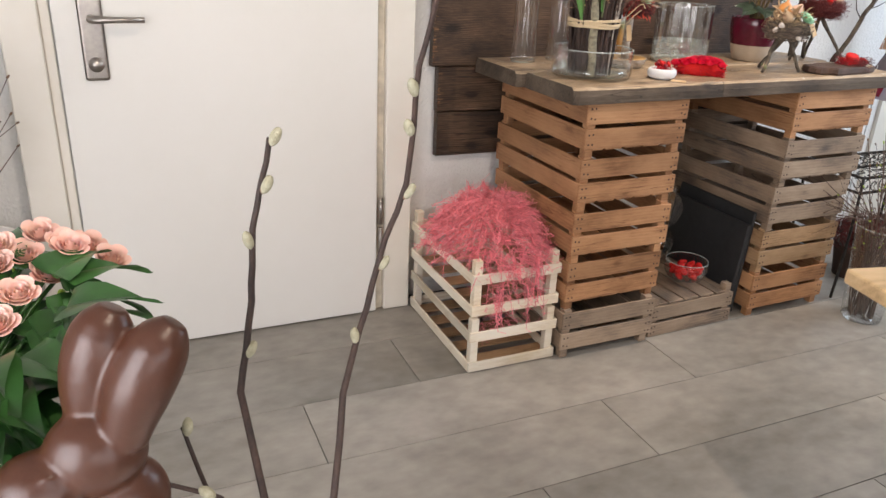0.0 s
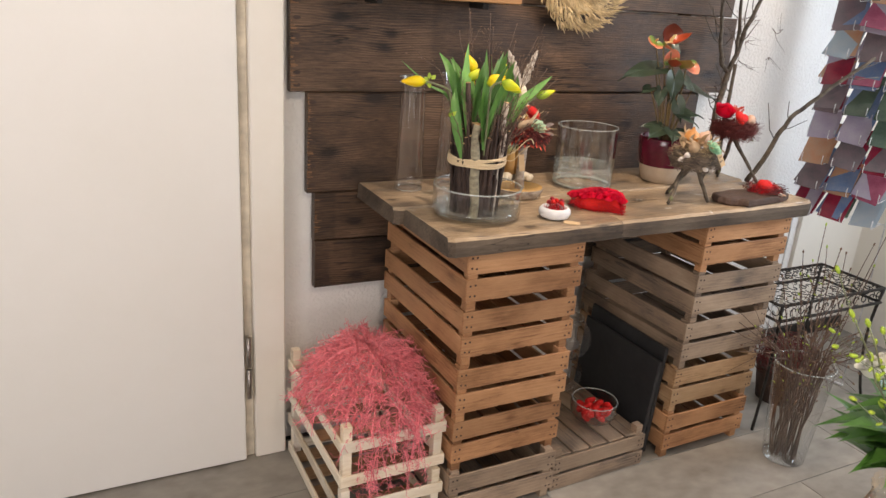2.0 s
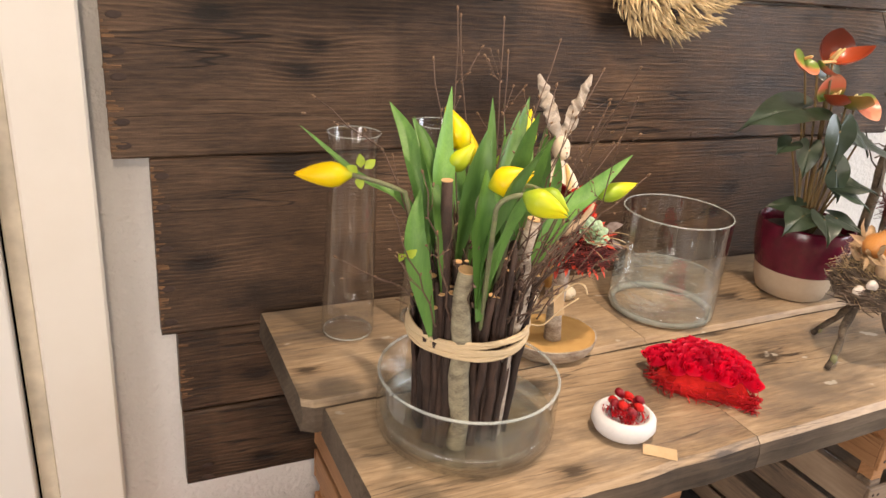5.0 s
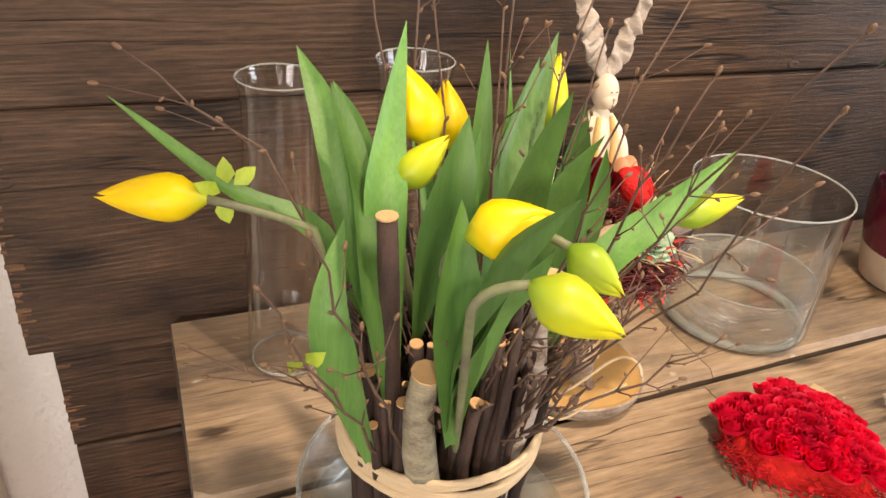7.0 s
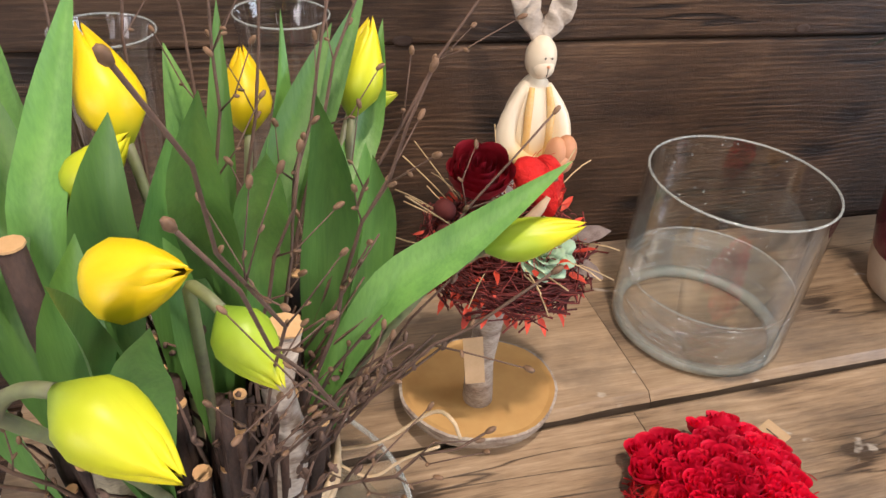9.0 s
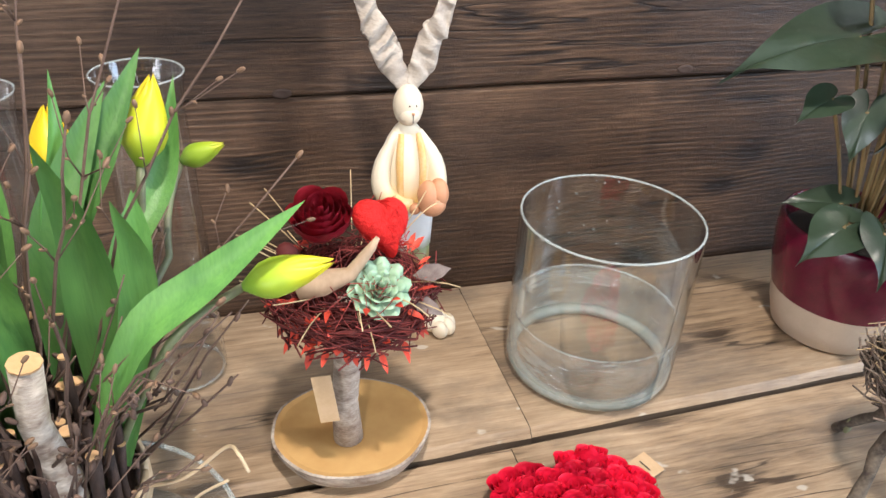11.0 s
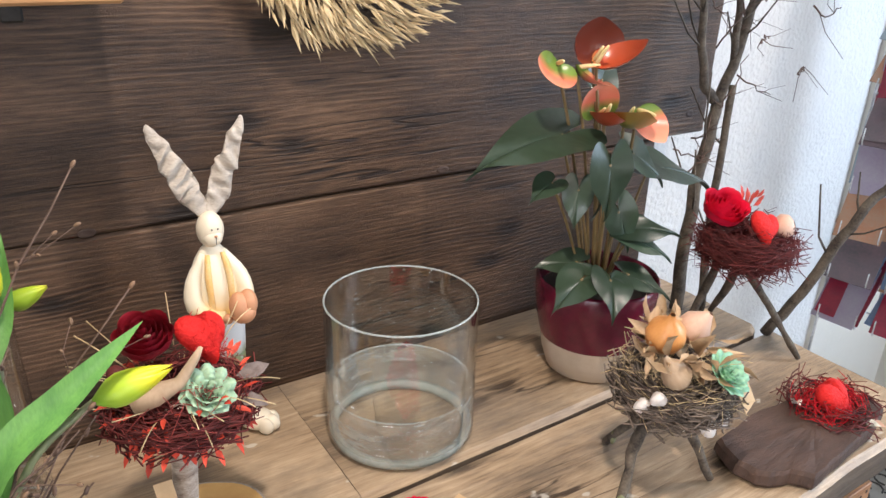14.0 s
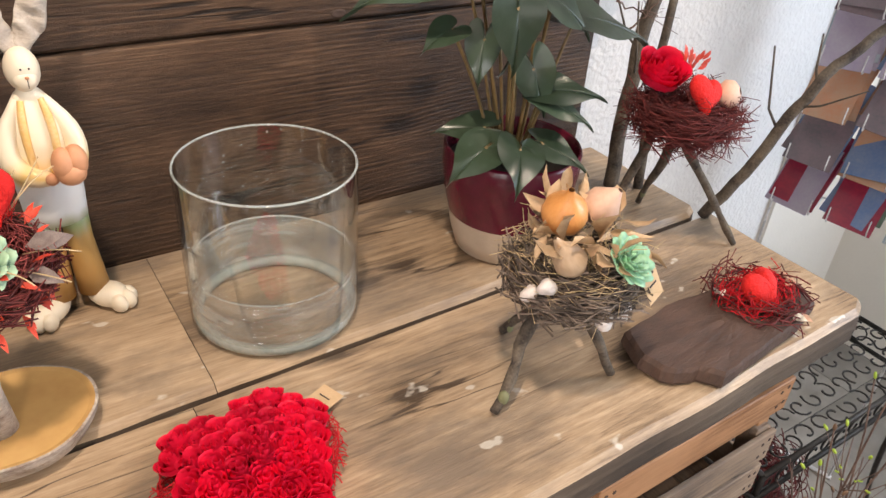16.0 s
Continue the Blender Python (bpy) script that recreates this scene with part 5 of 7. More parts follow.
for i, (mid, d, L, r, mt, bend) in enumerate(HEADS):
    d, mid = d.normalized(), Vector(mid)
    base = mid - d * L / 2
    head = placed(part("tulip_head", tulip_head_bm(L, r * 0.88, 0.13, i), M[mt], arr, {"tulip_yellow": "yellow closed tulip", "tulip_lime": "lime-yellow closed tulip", "tulip_green": "green-yellow tulip bud"}[mt]), aimz(base, d, i * 0.8))
    b = bmesh.new()
    root = Vector((CX + (mid.x - CX) * 0.25, CY + (mid.y - CY) * 0.25, 1.05))
    k = bez(root, (root + Vector(bend)) / 2 + Vector((0, 0, 0.02)), bend, 6) + bez(bend, Vector(bend) * 0.45 + (base - d * 0.02) * 0.55, base + d * 0.002, 5)[1:]
    tube(b, k, 0.0027, 8)
    part("tulip_stem", b, M["stem"], arr)
# flowering twigs
TW = [
    ((1.30, 1.93, 1.10), (1.215, 1.945, 1.29), (1.145, 1.976, 1.345)), ((1.37, 1.87, 1.12), (1.375, 1.79, 1.30), (1.352, 1.700, 1.423)), ((1.385, 1.89, 1.12), (1.41, 1.86, 1.26), (1.436, 1.843, 1.362)),
    ((1.39, 1.88, 1.12), (1.43, 1.84, 1.22), (1.484, 1.815, 1.288)), ((1.29, 1.92, 1.08), (1.23, 1.91, 1.14), (1.160, 1.929, 1.174)), ((1.37, 1.87, 1.12), (1.39, 1.77, 1.28), (1.356, 1.702, 1.397)),
    ((1.33, 1.94, 1.12), (1.32, 1.98, 1.28), (1.33, 2.02, 1.44)), ((1.34, 1.94, 1.12), (1.35, 2.00, 1.28), (1.345, 2.04, 1.43)), ((1.36, 1.93, 1.12), (1.38, 1.98, 1.28), (1.40, 2.03, 1.43)),
    ((1.37, 1.93, 1.12), (1.41, 1.96, 1.28), (1.46, 1.99, 1.41)), ((1.38, 1.92, 1.12), (1.43, 1.93, 1.26), (1.51, 1.96, 1.38)), ((1.32, 1.93, 1.12), (1.30, 1.95, 1.27), (1.29, 1.99, 1.385)),
    ((1.35, 1.92, 1.12), (1.36, 1.93, 1.27), (1.365, 1.95, 1.40)), ((1.37, 1.90, 1.12), (1.39, 1.90, 1.25), (1.41, 1.91, 1.37)), ((1.36, 1.88, 1.12), (1.37, 1.86, 1.23), (1.39, 1.85, 1.33)),
    ((1.28, 1.89, 1.08), (1.235, 1.87, 1.17), (1.195, 1.86, 1.255)), ((1.285, 1.88, 1.10), (1.25, 1.85, 1.20), (1.215, 1.83, 1.30)), ((1.37, 1.86, 1.10), (1.41, 1.83, 1.16), (1.465, 1.81, 1.205)),
    ((1.39, 1.90, 1.10), (1.44, 1.90, 1.20), (1.53, 1.93, 1.30)), ((1.355, 1.86, 1.10), (1.36, 1.83, 1.18), (1.375, 1.81, 1.245)),
]
for i, pts in enumerate(TW):
    b, bd = bmesh.new(), bmesh.new()
    slim = 0.72 if i in (1, 5) else 1.0
    twig(b, bd, pts, 0.0013 * slim, 0.0006 * slim, rng, side=5, side_len=0.034, wob=0.0034, bud=0.0014 * slim)
    t = part("twig", b, M["twig"], arr)
    part("bud_growth", bd, M["bud"], t)["kind"] = "stuff"
for p, d in (((1.195, 1.955, 1.268), (-0.1, 0, 1)), ((1.19, 1.95, 1.262), (0.2, -0.3, -1)), ((1.198, 1.953, 1.268), (0.8, 0, 0.6)), ((1.19, 1.95, 1.265), (-0.8, -0.2, 0.5)), ((1.222, 1.875, 1.19), (0.5, -0.5, .6)), ((1.22, 1.875, 1.187), (-0.5, -0.5, .6))):
    b = bmesh.new()
    small_leaf(b, p, d, (-0.2, -0.9, 0.3), 0.017, 0.011)
    part("young_leaf", b, M["bud_green"], arr)
rb = random.Random(77)
b, bd = bmesh.new(), None
for k in range(130):
    a = rb.uniform(0, math.tau)
    rr = 0.072 * math.sqrt(rb.random())
    p = Vector((CX + 0.02 + rr * math.cos(a), CY + rr * math.sin(a), rb.uniform(1.08, 1.16)))
    d = Vector((math.cos(a) * 0.45 + 0.10, math.sin(a) * 0.4, rb.uniform(0.4, 1.1)))
    L = rb.uniform(0.03, 0.125)
    q = [p, p + d * L * 0.5 + Vector([rb.uniform(-.008, .008) for _ in range(3)]), p + d * L]
    tube(b, q, [0.0011, 0.0009, 0.0006], 4)
    for _ in range(2):
        s = p.lerp(q[2], rb.uniform(0.3, 0.95))
        ellipsoid(b, s, (0.0018, 0.0018, 0.004), 5, 4, Vector((rb.uniform(-1, 1), rb.uniform(-1, 1), 1)).to_track_quat("Z", "Y").to_matrix())
part("twiggy_brush", b, M["twig"], arr)["kind"] = "stuff"

# ---- rose arrangement on a birch foot ----
rng = random.Random(21)
ra = thing("rose_nest", "red rose, felt heart and succulent nest on a birch stem", "flower arrangement")
bm = bmesh.new()
lathe(bm, [(0, 0.001), (0.056, 0.001), (0.066, 0.010), (0.072, 0.022), (0.0735, 0.030), (0.071, 0.0305)], 40, mi=0)
lathe(bm, [(0.071, 0.0305), (0.066, 0.0292), (0, 0.0285)], 40, mi=1)
for v in bm.verts:
    k = 1 + 0.05 * noise.noise((v.co.x * 22, v.co.y * 22, 3))
    v.co.x *= k * 1.08
    v.co.y *= k * 0.92
part("log_slice", bm, [M["birch"], M["slice"]], ra, "oval birch log slice with pale cut face", smooth=False, loc=(1.578, 2.082, TZ))
bm = bmesh.new()
tube(bm, [(1.572, 2.068, TZ + 0.0285), (1.570, 2.070, 0.98), (1.574, 2.072, 1.03), (1.575, 2.075, 1.09)], [0.0145, 0.0125, 0.0128, 0.0135], 16)
part("birch_stem", bm, M["birch"], ra, "thin white birch stem")
NC = Vector((1.582, 2.082, 1.105))
bm = bmesh.new()
strands(bm, 700, NC - Vector((0, 0, 0.01)), 0.046, 0.026, rng, (0.0005, 0.0011), (0.03, 0.07), 0.75, 0.5)
part("nest_weave", bm, M["maroon"], ra, "dark red wiry nest fibres")["kind"] = "stuff"
bm = bmesh.new()
wool(bm, 620, NC + Vector((0, 0, -0.005)), (0.074, 0.072, 0.042), rng, 0.0004, 0.030, 0.6)
part("red_fuzz", bm, M["fuzz"], ra, "dusky red fuzz")["kind"] = "stuff"
bm = bmesh.new()
for k in range(100):
    a = rng.uniform(0, math.tau)
    d = Vector((math.cos(a), math.sin(a), rng.uniform(-1.1, 0.5)))
    p = NC + Vector((d.x * 0.058, d.y * 0.058, d.z * 0.03))
    small_leaf(bm, p, d + Vector([rng.uniform(-.4, .4) for _ in range(3)]), (0, -0.3, 1), rng.uniform(0.010, 0.023), rng.uniform(0.004, 0.008))
part("red_foliage", bm, M["red_leaf"], ra)["kind"] = "stuff"
placed(part("rose", rose_bm(0.0245, 6, 3, 1.15, 0.5), M["dark_rose"], ra, "deep red preserved rose"), aimz((1.560, 2.105, 1.150), (-0.1, -0.35, 0.9)))
bm = heart_bm(0.060, 0.014)
ht = placed(part("felt_heart", bm, M["red_felt"], ra, "bright red felt heart"), pose(1.612, 2.094, 1.152, 50, 15, 30))
bm = bmesh.new()
wool(bm, 130, (0, 0, 0), (0.022, 0.022, 0.014), rng, 0.0003, 0.02, 0.95)
part("felt_fuzz", bm, M["red_felt"], ht)["kind"] = "stuff"
placed(part("succulent", succulent_bm(0.027), M["succulent"], ra, "pale green succulent rosette"), aimz((1.596, 2.045, 1.118), (0.05, -0.62, 0.78)))
bm = bmesh.new()
tube(bm, [(1.535, 2.055, 1.126), (1.553, 2.048, 1.132), (1.575, 2.045, 1.140), (1.592, 2.048, 1.160), (1.598, 2.05, 1.168)], [0.012, 0.011, 0.006, 0.004, 0.002], 12)
part("dry_bulb", bm, M["bulb"], ra, "dried brown flower bulb with a curled tip")
bm = bmesh.new()
for k in range(26):
    a = rng.uniform(0, math.tau)
    d = Vector((math.cos(a), math.sin(a), rng.uniform(0.0, 1.0)))
    p = NC + Vector((d.x * 0.05, d.y * 0.05, d.z * 0.03))
    tube(bm, bez(p, p + d * 0.025, p + d * 0.045 + Vector((0, 0, rng.uniform(-.02, .01))), 4), 0.0006, 4)
part("dry_grass", bm, M["straw"], ra)["kind"] = "stuff"
for k, (p, r_) in enumerate((((1.528, 2.09, 1.138), 0.009), ((1.524, 2.072, 1.128), 0.007))):
    bm = bmesh.new()
    ellipsoid(bm, p, (r_, r_, r_), 12, 8, lump=0.25)
    part("cone", bm, M["maroon"], ra, "small dark cone")
for p, d in (((1.63, 2.06, 1.12), (0.8, -0.3, 0.3)), ((1.635, 2.07, 1.11), (0.9, 0.1, 0.1)), ((1.625, 2.05, 1.105), (0.6, -0.6, -0.1))):
    bm = bmesh.new()
    small_leaf(bm, p, d, (0, -0.6, 0.6), 0.034, 0.015)
    part("feather", bm, M["feather"], ra, "soft grey feather")
price_tag(ra, (1.545, 2.035, 1.045), (0.12, -0.1, -1), (-0.2, -1, 0.1), 0.05, 0.017, bars=False)

# ---- rabbit figure: one plain mesh ----
def rabbit():
    """Materials: 0 gown, 1 glaze stripe, 2 head, 3 egg, 4 ink, 5 ear, 6 foot."""
    b = bmesh.new()
    lathe(b, [(0, 0.118), (0.024, 0.119), (0.0335, 0.124), (0.0352, 0.140), (0.0362, 0.165), (0.0368, 0.190), (0.0350, 0.215), (0.0305, 0.238), (0.0235, 0.256), (0.0150, 0.268), (0.0085, 0.274), (0, 0.275)], 36)
    for v in b.verts:
        v.co.y *= 0.80
        v.co.x += 0.0015 * noise.noise(v.co * 40)
    for s in (-1, 1):
        # legs and large splayed feet with toes
        tube(b, [(s * 0.017, 0.002, 0.130), (s * 0.017, 0.000, 0.090), (s * 0.019, -0.002, 0.050), (s * 0.021, -0.003, 0.022)], [0.0165, 0.0160, 0.0185, 0.0195], 16)
        turn = Matrix.Rotation(s * 0.75, 3, "Z")
        base = Vector((s * 0.024, -0.004, 0))
        for c, r in (((0, -0.016, 0.0150), (0.0195, 0.030, 0.0150)), ((-0.0105, -0.037, 0.0125), (0.0090, 0.0125, 0.0120)), ((0.001, -0.041, 0.0130), (0.0092, 0.0130, 0.0125)), ((0.0120, -0.036, 0.0120), (0.0082, 0.0115, 0.0115))):
            ellipsoid(b, base + turn @ Vector(c), r, 16, 10, turn, mi=6)
        # sleeves bend in to the egg
        tube(b, curve_of([(s * 0.013, -0.006, 0.264), (s * 0.031, -0.013, 0.232), (s * 0.034, -0.021, 0.205), (s * 0.021 + 0.004, -0.034, 0.190), (s * 0.008 + 0.008, -0.041, 0.190)], 3), [0.005, 0.007, 0.009, 0.0105, 0.0115, 0.012, 0.012, 0.0118, 0.0112, 0.0105, 0.0098, 0.009, 0.008], 14)
        ellipsoid(b, (s * 0.010 + 0.010, -0.046, 0.190), (0.0075, 0.0070, 0.0065), 12, 8, mi=3 if s < 0 else 2)
        tube(b, curve_of([(s * 0.010, -0.0155, 0.266), (s * 0.014, -0.0245, 0.240), (s * 0.0135, -0.0290, 0.205), (s * 0.012, -0.0295, 0.182)], 3), [0.0032, 0.0040, 0.0046, 0.0048, 0.0046, 0.0044, 0.0042, 0.0040, 0.0038, 0.0036], 8, 1)
    # egg with a dented top
    ellipsoid(b, (0.014, -0.052, 0.207), (0.0125, 0.013, 0.0185), 16, 10, mi=3)
    ellipsoid(b, (0.027, -0.050, 0.208), (0.0130, 0.013, 0.0180), 16, 10, mi=3)
    ellipsoid(b, (0.020, -0.052, 0.197), (0.0165, 0.014, 0.0140), 16, 10, mi=3)
    # head
    ellipsoid(b, (0, -0.004, 0.2935), (0.0178, 0.0178, 0.0225), 22, 16, mi=2)
    ellipsoid(b, (0, -0.0150, 0.2865), (0.0125, 0.0090, 0.0110), 16, 10, mi=2)
    ellipsoid(b, (0.0015, -0.0240, 0.2905), (0.0022, 0.0018, 0.0016), 10, 6, mi=3)
    tube(b, [(0.0015, -0.0242, 0.289), (0.0015, -0.0226, 0.2795)], 0.0005, 5, 4)
    for s in (-1, 1):
        ellipsoid(b, (0.0015 + s * 0.0040, -0.0216, 0.2985), (0.0010, 0.0008, 0.0011), 8, 6, mi=4)
        # ear: a broad leaf of gathered cloth in soft folds
        rows, last = 40, None
        for i in range(rows + 1):
            f = i / rows
            c = Vector((s * (0.004 + 0.056 * f ** 1.05), 0.002 + 0.012 * f, 0.308 + 0.112 * f))
            w = 0.004 + 0.0118 * math.sin(math.pi * min(1.0, f) ** 0.72) ** 0.85
            pull = noise.noise((f * 9, s * 3.0, 0.5))
            w *= 1 + 0.07 * math.sin(f * 24 + 3 * pull + s)
            side = Vector((0.92, 0.08, -s * 0.40))
            ring = []
            for k in range(14):
                a = math.tau * k / 14
                fold = 0.0062 * math.sin(f * 34 + 2.2 * math.cos(a) * s + 5 * pull) * math.sin(math.pi * f) * (1.0 if math.sin(a) > 0 else 0.3)
                ring.append(b.verts.new(c + side * (w * math.cos(a) + 0.0020 * pull) + Vector((0, -1, 0.15)) * (0.0046 * (1 - 0.4 * f) * math.sin(a) + fold) + Vector((0, 0, 0.0025 * math.sin(a * 2 + f * 17)))))
            if last:
                for k in range(14):
                    b.faces.new((last[k], last[(k + 1) % 14], ring[(k + 1) % 14], ring[k])).material_index = 5
            last = ring
        b.faces.new(last).material_index = 5
    return b


M["gown"] = gradient_mat("rabbit_gown", [(0.10, (0.40, 0.20, 0.055)), (0.34, (0.50, 0.30, 0.10)), (0.42, (0.30, 0.36, 0.16)), (0.50, (0.74, 0.76, 0.76)), (0.62, (0.76, 0.78, 0.79)), (0.68, (0.82, 0.56, 0.20)), (0.76, (0.82, 0.72, 0.52)), (0.9, (0.82, 0.75, 0.60))], 0.36, lo=0.0, hi=0.275, noise_amt=0.10, scale=30, stretch=(1, 1, 0.5), spec=0.5)
rab = part("rabbit_figure", rabbit(), [M["gown"], M["ceramic_yellow"], M["ceramic"], M["terracotta"], M["ink"], M["ceramic_ear"], M["ceramic"]])
rab.location, rab.rotation_euler = (1.673, 2.268, TZ), (0, 0, radians(0))
rab.scale = (0.90, 0.93, 0.985)
tagged(rab, "cream and yellow glazed ceramic rabbit figure holding an egg", "figurine")

# ---- anthurium in a dark red pot ----
PX, PY = 2.207, 2.150
ant = thing("anthurium", "potted anthurium with orange flowers in a dark red glazed pot", "potted plant")
bm = bmesh.new()
lathe(bm, [(0, 0), (0.058, 0), (0.066, 0.004), (0.074, 0.03), (0.0795, 0.058)], 64, mi=1)
lathe(bm, [(0.0795, 0.058), (0.087, 0.09), (0.0915, 0.125), (0.0915, 0.150), (0.0895, 0.1545), (0.087, 0.153), (0.0845, 0.13), (0.0835, 0.12)], 64, mi=0)
part("pot", bm, [M["pot_glaze"], M["pot_clay"]], ant, "speckled dark red pot with bare clay base", loc=(PX, PY, TZ))
bm = bmesh.new()
lathe(bm, [(0.085, 0.128), (0.05, 0.133), (0, 0.135)], 32)
part("soil", bm, M["soil"], ant, loc=(PX, PY, TZ))
# leaves: stalk end, tip direction, face, length, width
ALEAF = [((2.108, 2.150, 1.284), (-0.96, -0.10, 0.02), (-0.05, -0.34, 0.94), 0.150, 0.092), ((2.123, 2.072, 1.262), (0.02, -0.22, -0.95), (-0.20, -0.92, 0.22), 0.078, 0.058), ((2.270, 2.135, 1.222), (0.95, -0.18, -0.12), (0.10, -0.36, 0.93), 0.140, 0.078),
         ((2.215, 2.120, 1.252), (0.70, -0.35, -0.45), (0.05, -0.60, 0.80), 0.075, 0.060), ((2.205, 2.100, 1.150), (0.85, -0.45, 0.05), (0.05, -0.45, 0.88), 0.082, 0.052), ((2.200, 2.090, 1.140), (0.75, -0.60, -0.25), (0.20, -0.55, 0.80), 0.070, 0.046),
         ((2.118, 2.095, 1.092), (-0.90, -0.35, -0.10), (-0.10, -0.35, 0.92), 0.072, 0.056), ((2.155, 2.075, 1.090), (-0.55, -0.80, -0.18), (0.05, -0.40, 0.91), 0.070, 0.056), ((2.195, 2.080, 1.088), (0.55, -0.80, -0.15), (0.05, -0.35, 0.93), 0.066, 0.054),
         ((2.085, 2.135, 1.225), (-0.75, -0.25, -0.10), (0, -0.30, 0.95), 0.050, 0.040), ((2.215, 2.195, 1.340), (0.4, 0.2, 0.5), (0, -0.8, 0.5), 0.060, 0.050), ((2.120, 2.120, 1.215), (-0.35, -0.30, -0.85), (-0.75, -0.60, 0.10), 0.055, 0.040),
         ((2.160, 2.110, 1.235), (-0.20, -0.30, -0.90), (0.70, -0.65, 0.20), 0.065, 0.046), ((2.180, 2.100, 1.180), (0.25, -0.30, -0.90), (-0.4, -0.85, 0.2), 0.070, 0.046), ((2.140, 2.130, 1.100), (-0.7, 0.25, 0.1), (0, -0.4, 0.9), 0.065, 0.050)]
for i, (p, d, up, L, W) in enumerate(ALEAF):
    placed(part("leaf", heart_leaf_bm(L, W * 1.10, 0.30, 0.12, wave=0.8, lobes=1.25), M["anth_leaf"], ant, "glossy dark green heart-shaped leaf"), aimy(p, d, up))
    b = bmesh.new()
    root = Vector((PX + (p[0] - PX) * 0.25, PY + (p[1] - PY) * 0.25, TZ + 0.13))
    tube(b, bez(root, (root + Vector(p)) / 2 + Vector((0, 0, 0.03)), p, 8), 0.0021, 6)
    part("stalk", b, M["anth_stem"], ant)
def spathe_bm(L, W, cup=0.35, rings=6, n=36):
    """A rounded, cupped bloom from its stalk at the origin: a shallow notch behind, a small point in front."""
    b = bmesh.new()
    c, prev = b.verts.new((0, 0, 0)), None
    for k in range(1, rings + 1):
        f, ring = k / rings, []
        for i in range(n):
            t = math.tau * i / n
            x, y = math.sin(t), -math.cos(t)
            tip = max(0.0, y) ** 8
            rad = 1 - 0.30 * max(0.0, -y) ** 6 + 0.10 * tip
            px, py = W / 2 * x * rad * f * (1 - 0.25 * tip), L * (0.62 * y * rad + 0.38) * f
            ring.append(b.verts.new((px, py, cup * (px * px / W + (py - 0.2 * L) ** 2 / L * 0.8) - cup * 0.03 * L)))
        for i in range(n):
            j = (i + 1) % n
            b.faces.new((c, ring[i], ring[j]) if prev is None else (prev[i], ring[i], ring[j], prev[j]))
        prev = ring
    return b


SP = [((2.108, 2.170, 1.372), (-0.70, -0.35, -0.62), (-0.30, -0.85, 0.42), 0.050, 0.058, "spathe"), ((2.132, 2.160, 1.366), (0.30, -0.55, -0.78), (0.60, -0.70, 0.35), 0.040, 0.040, "spathe"), ((2.160, 2.160, 1.372), (0.10, 0.35, 0.92), (-0.20, -0.90, 0.35), 0.048, 0.074, "spathe_dark"),
      ((2.155, 2.148, 1.370), (0.75, -0.62, 0.05), (-0.05, -0.40, 0.90), 0.058, 0.056, "spathe_red"), ((2.172, 2.155, 1.302), (-0.15, 0.10, 0.95), (-0.30, -0.92, 0.20), 0.046, 0.056, "spathe"), ((2.172, 2.140, 1.298), (-0.65, -0.72, -0.12), (-0.10, -0.40, 0.90), 0.050, 0.048, "spathe_red"),
      ((2.212, 2.120, 1.312), (0.15, -0.40, -0.88), (-0.05, -0.88, 0.45), 0.048, 0.058, "spathe"), ((2.200, 2.130, 1.292), (-0.45, -0.85, -0.05), (0.10, -0.30, 0.94), 0.056, 0.060, "spathe_green")]
for p, d, up, L, W, mt in SP:
    fl = placed(part("flower", spathe_bm(L, W, 1.1), M[mt], ant, "waxy orange and green anthurium bloom"), aimy(p, d, up))
    b = bmesh.new()
    tube(b, bez((0, 0, 0.001), (0, 0.006, 0.016), (0, 0.014, 0.028), 6), [0.0028, 0.003, 0.003, 0.0029, 0.0027, 0.0024, 0.0015], 8)
    part("spadix", b, M["spadix"], fl)
    b = bmesh.new()
    root = Vector((PX + (p[0] - PX) * 0.2, PY + (p[1] - PY) * 0.2, TZ + 0.13))
    tube(b, bez(root, (root + Vector(p)) / 2 + Vector((0.012, 0, 0.02)), p, 8), 0.0024, 6)
    part("stalk", b, M["anth_stem"], ant)

# ---- nests on forked twig legs ----
def legs(parent, feet, top, r=0.0085, rng=rng):
    for k, (fx, fy) in enumerate(feet):
        b = bmesh.new()
        foot, head = Vector((fx, fy, TZ + 0.004)), Vector(top) + Vector((rng.uniform(-.02, .02), rng.uniform(-.02, .02), 0))
        pts = [foot.lerp(head, i / 8) + Vector((rng.uniform(-1, 1), rng.uniform(-1, 1), 0)) * 0.0022 for i in range(9)]
        tube(b, pts, [r * (0.58 + 0.35 * i / 8) * rng.uniform(0.8, 1.2) for i in range(9)], 9)
        leg = part("leg", b, M["lichen_bark"], parent, "dark twig leg with lichen")
        if k != 1:
            b = bmesh.new()
            ellipsoid(b, pts[1] - Vector((0, r * 0.25, 0)), (r * 0.62, r * 0.40, r * 1.1), 10, 7, lump=0.9)
            part("lichen", b, M["lichen"], leg)


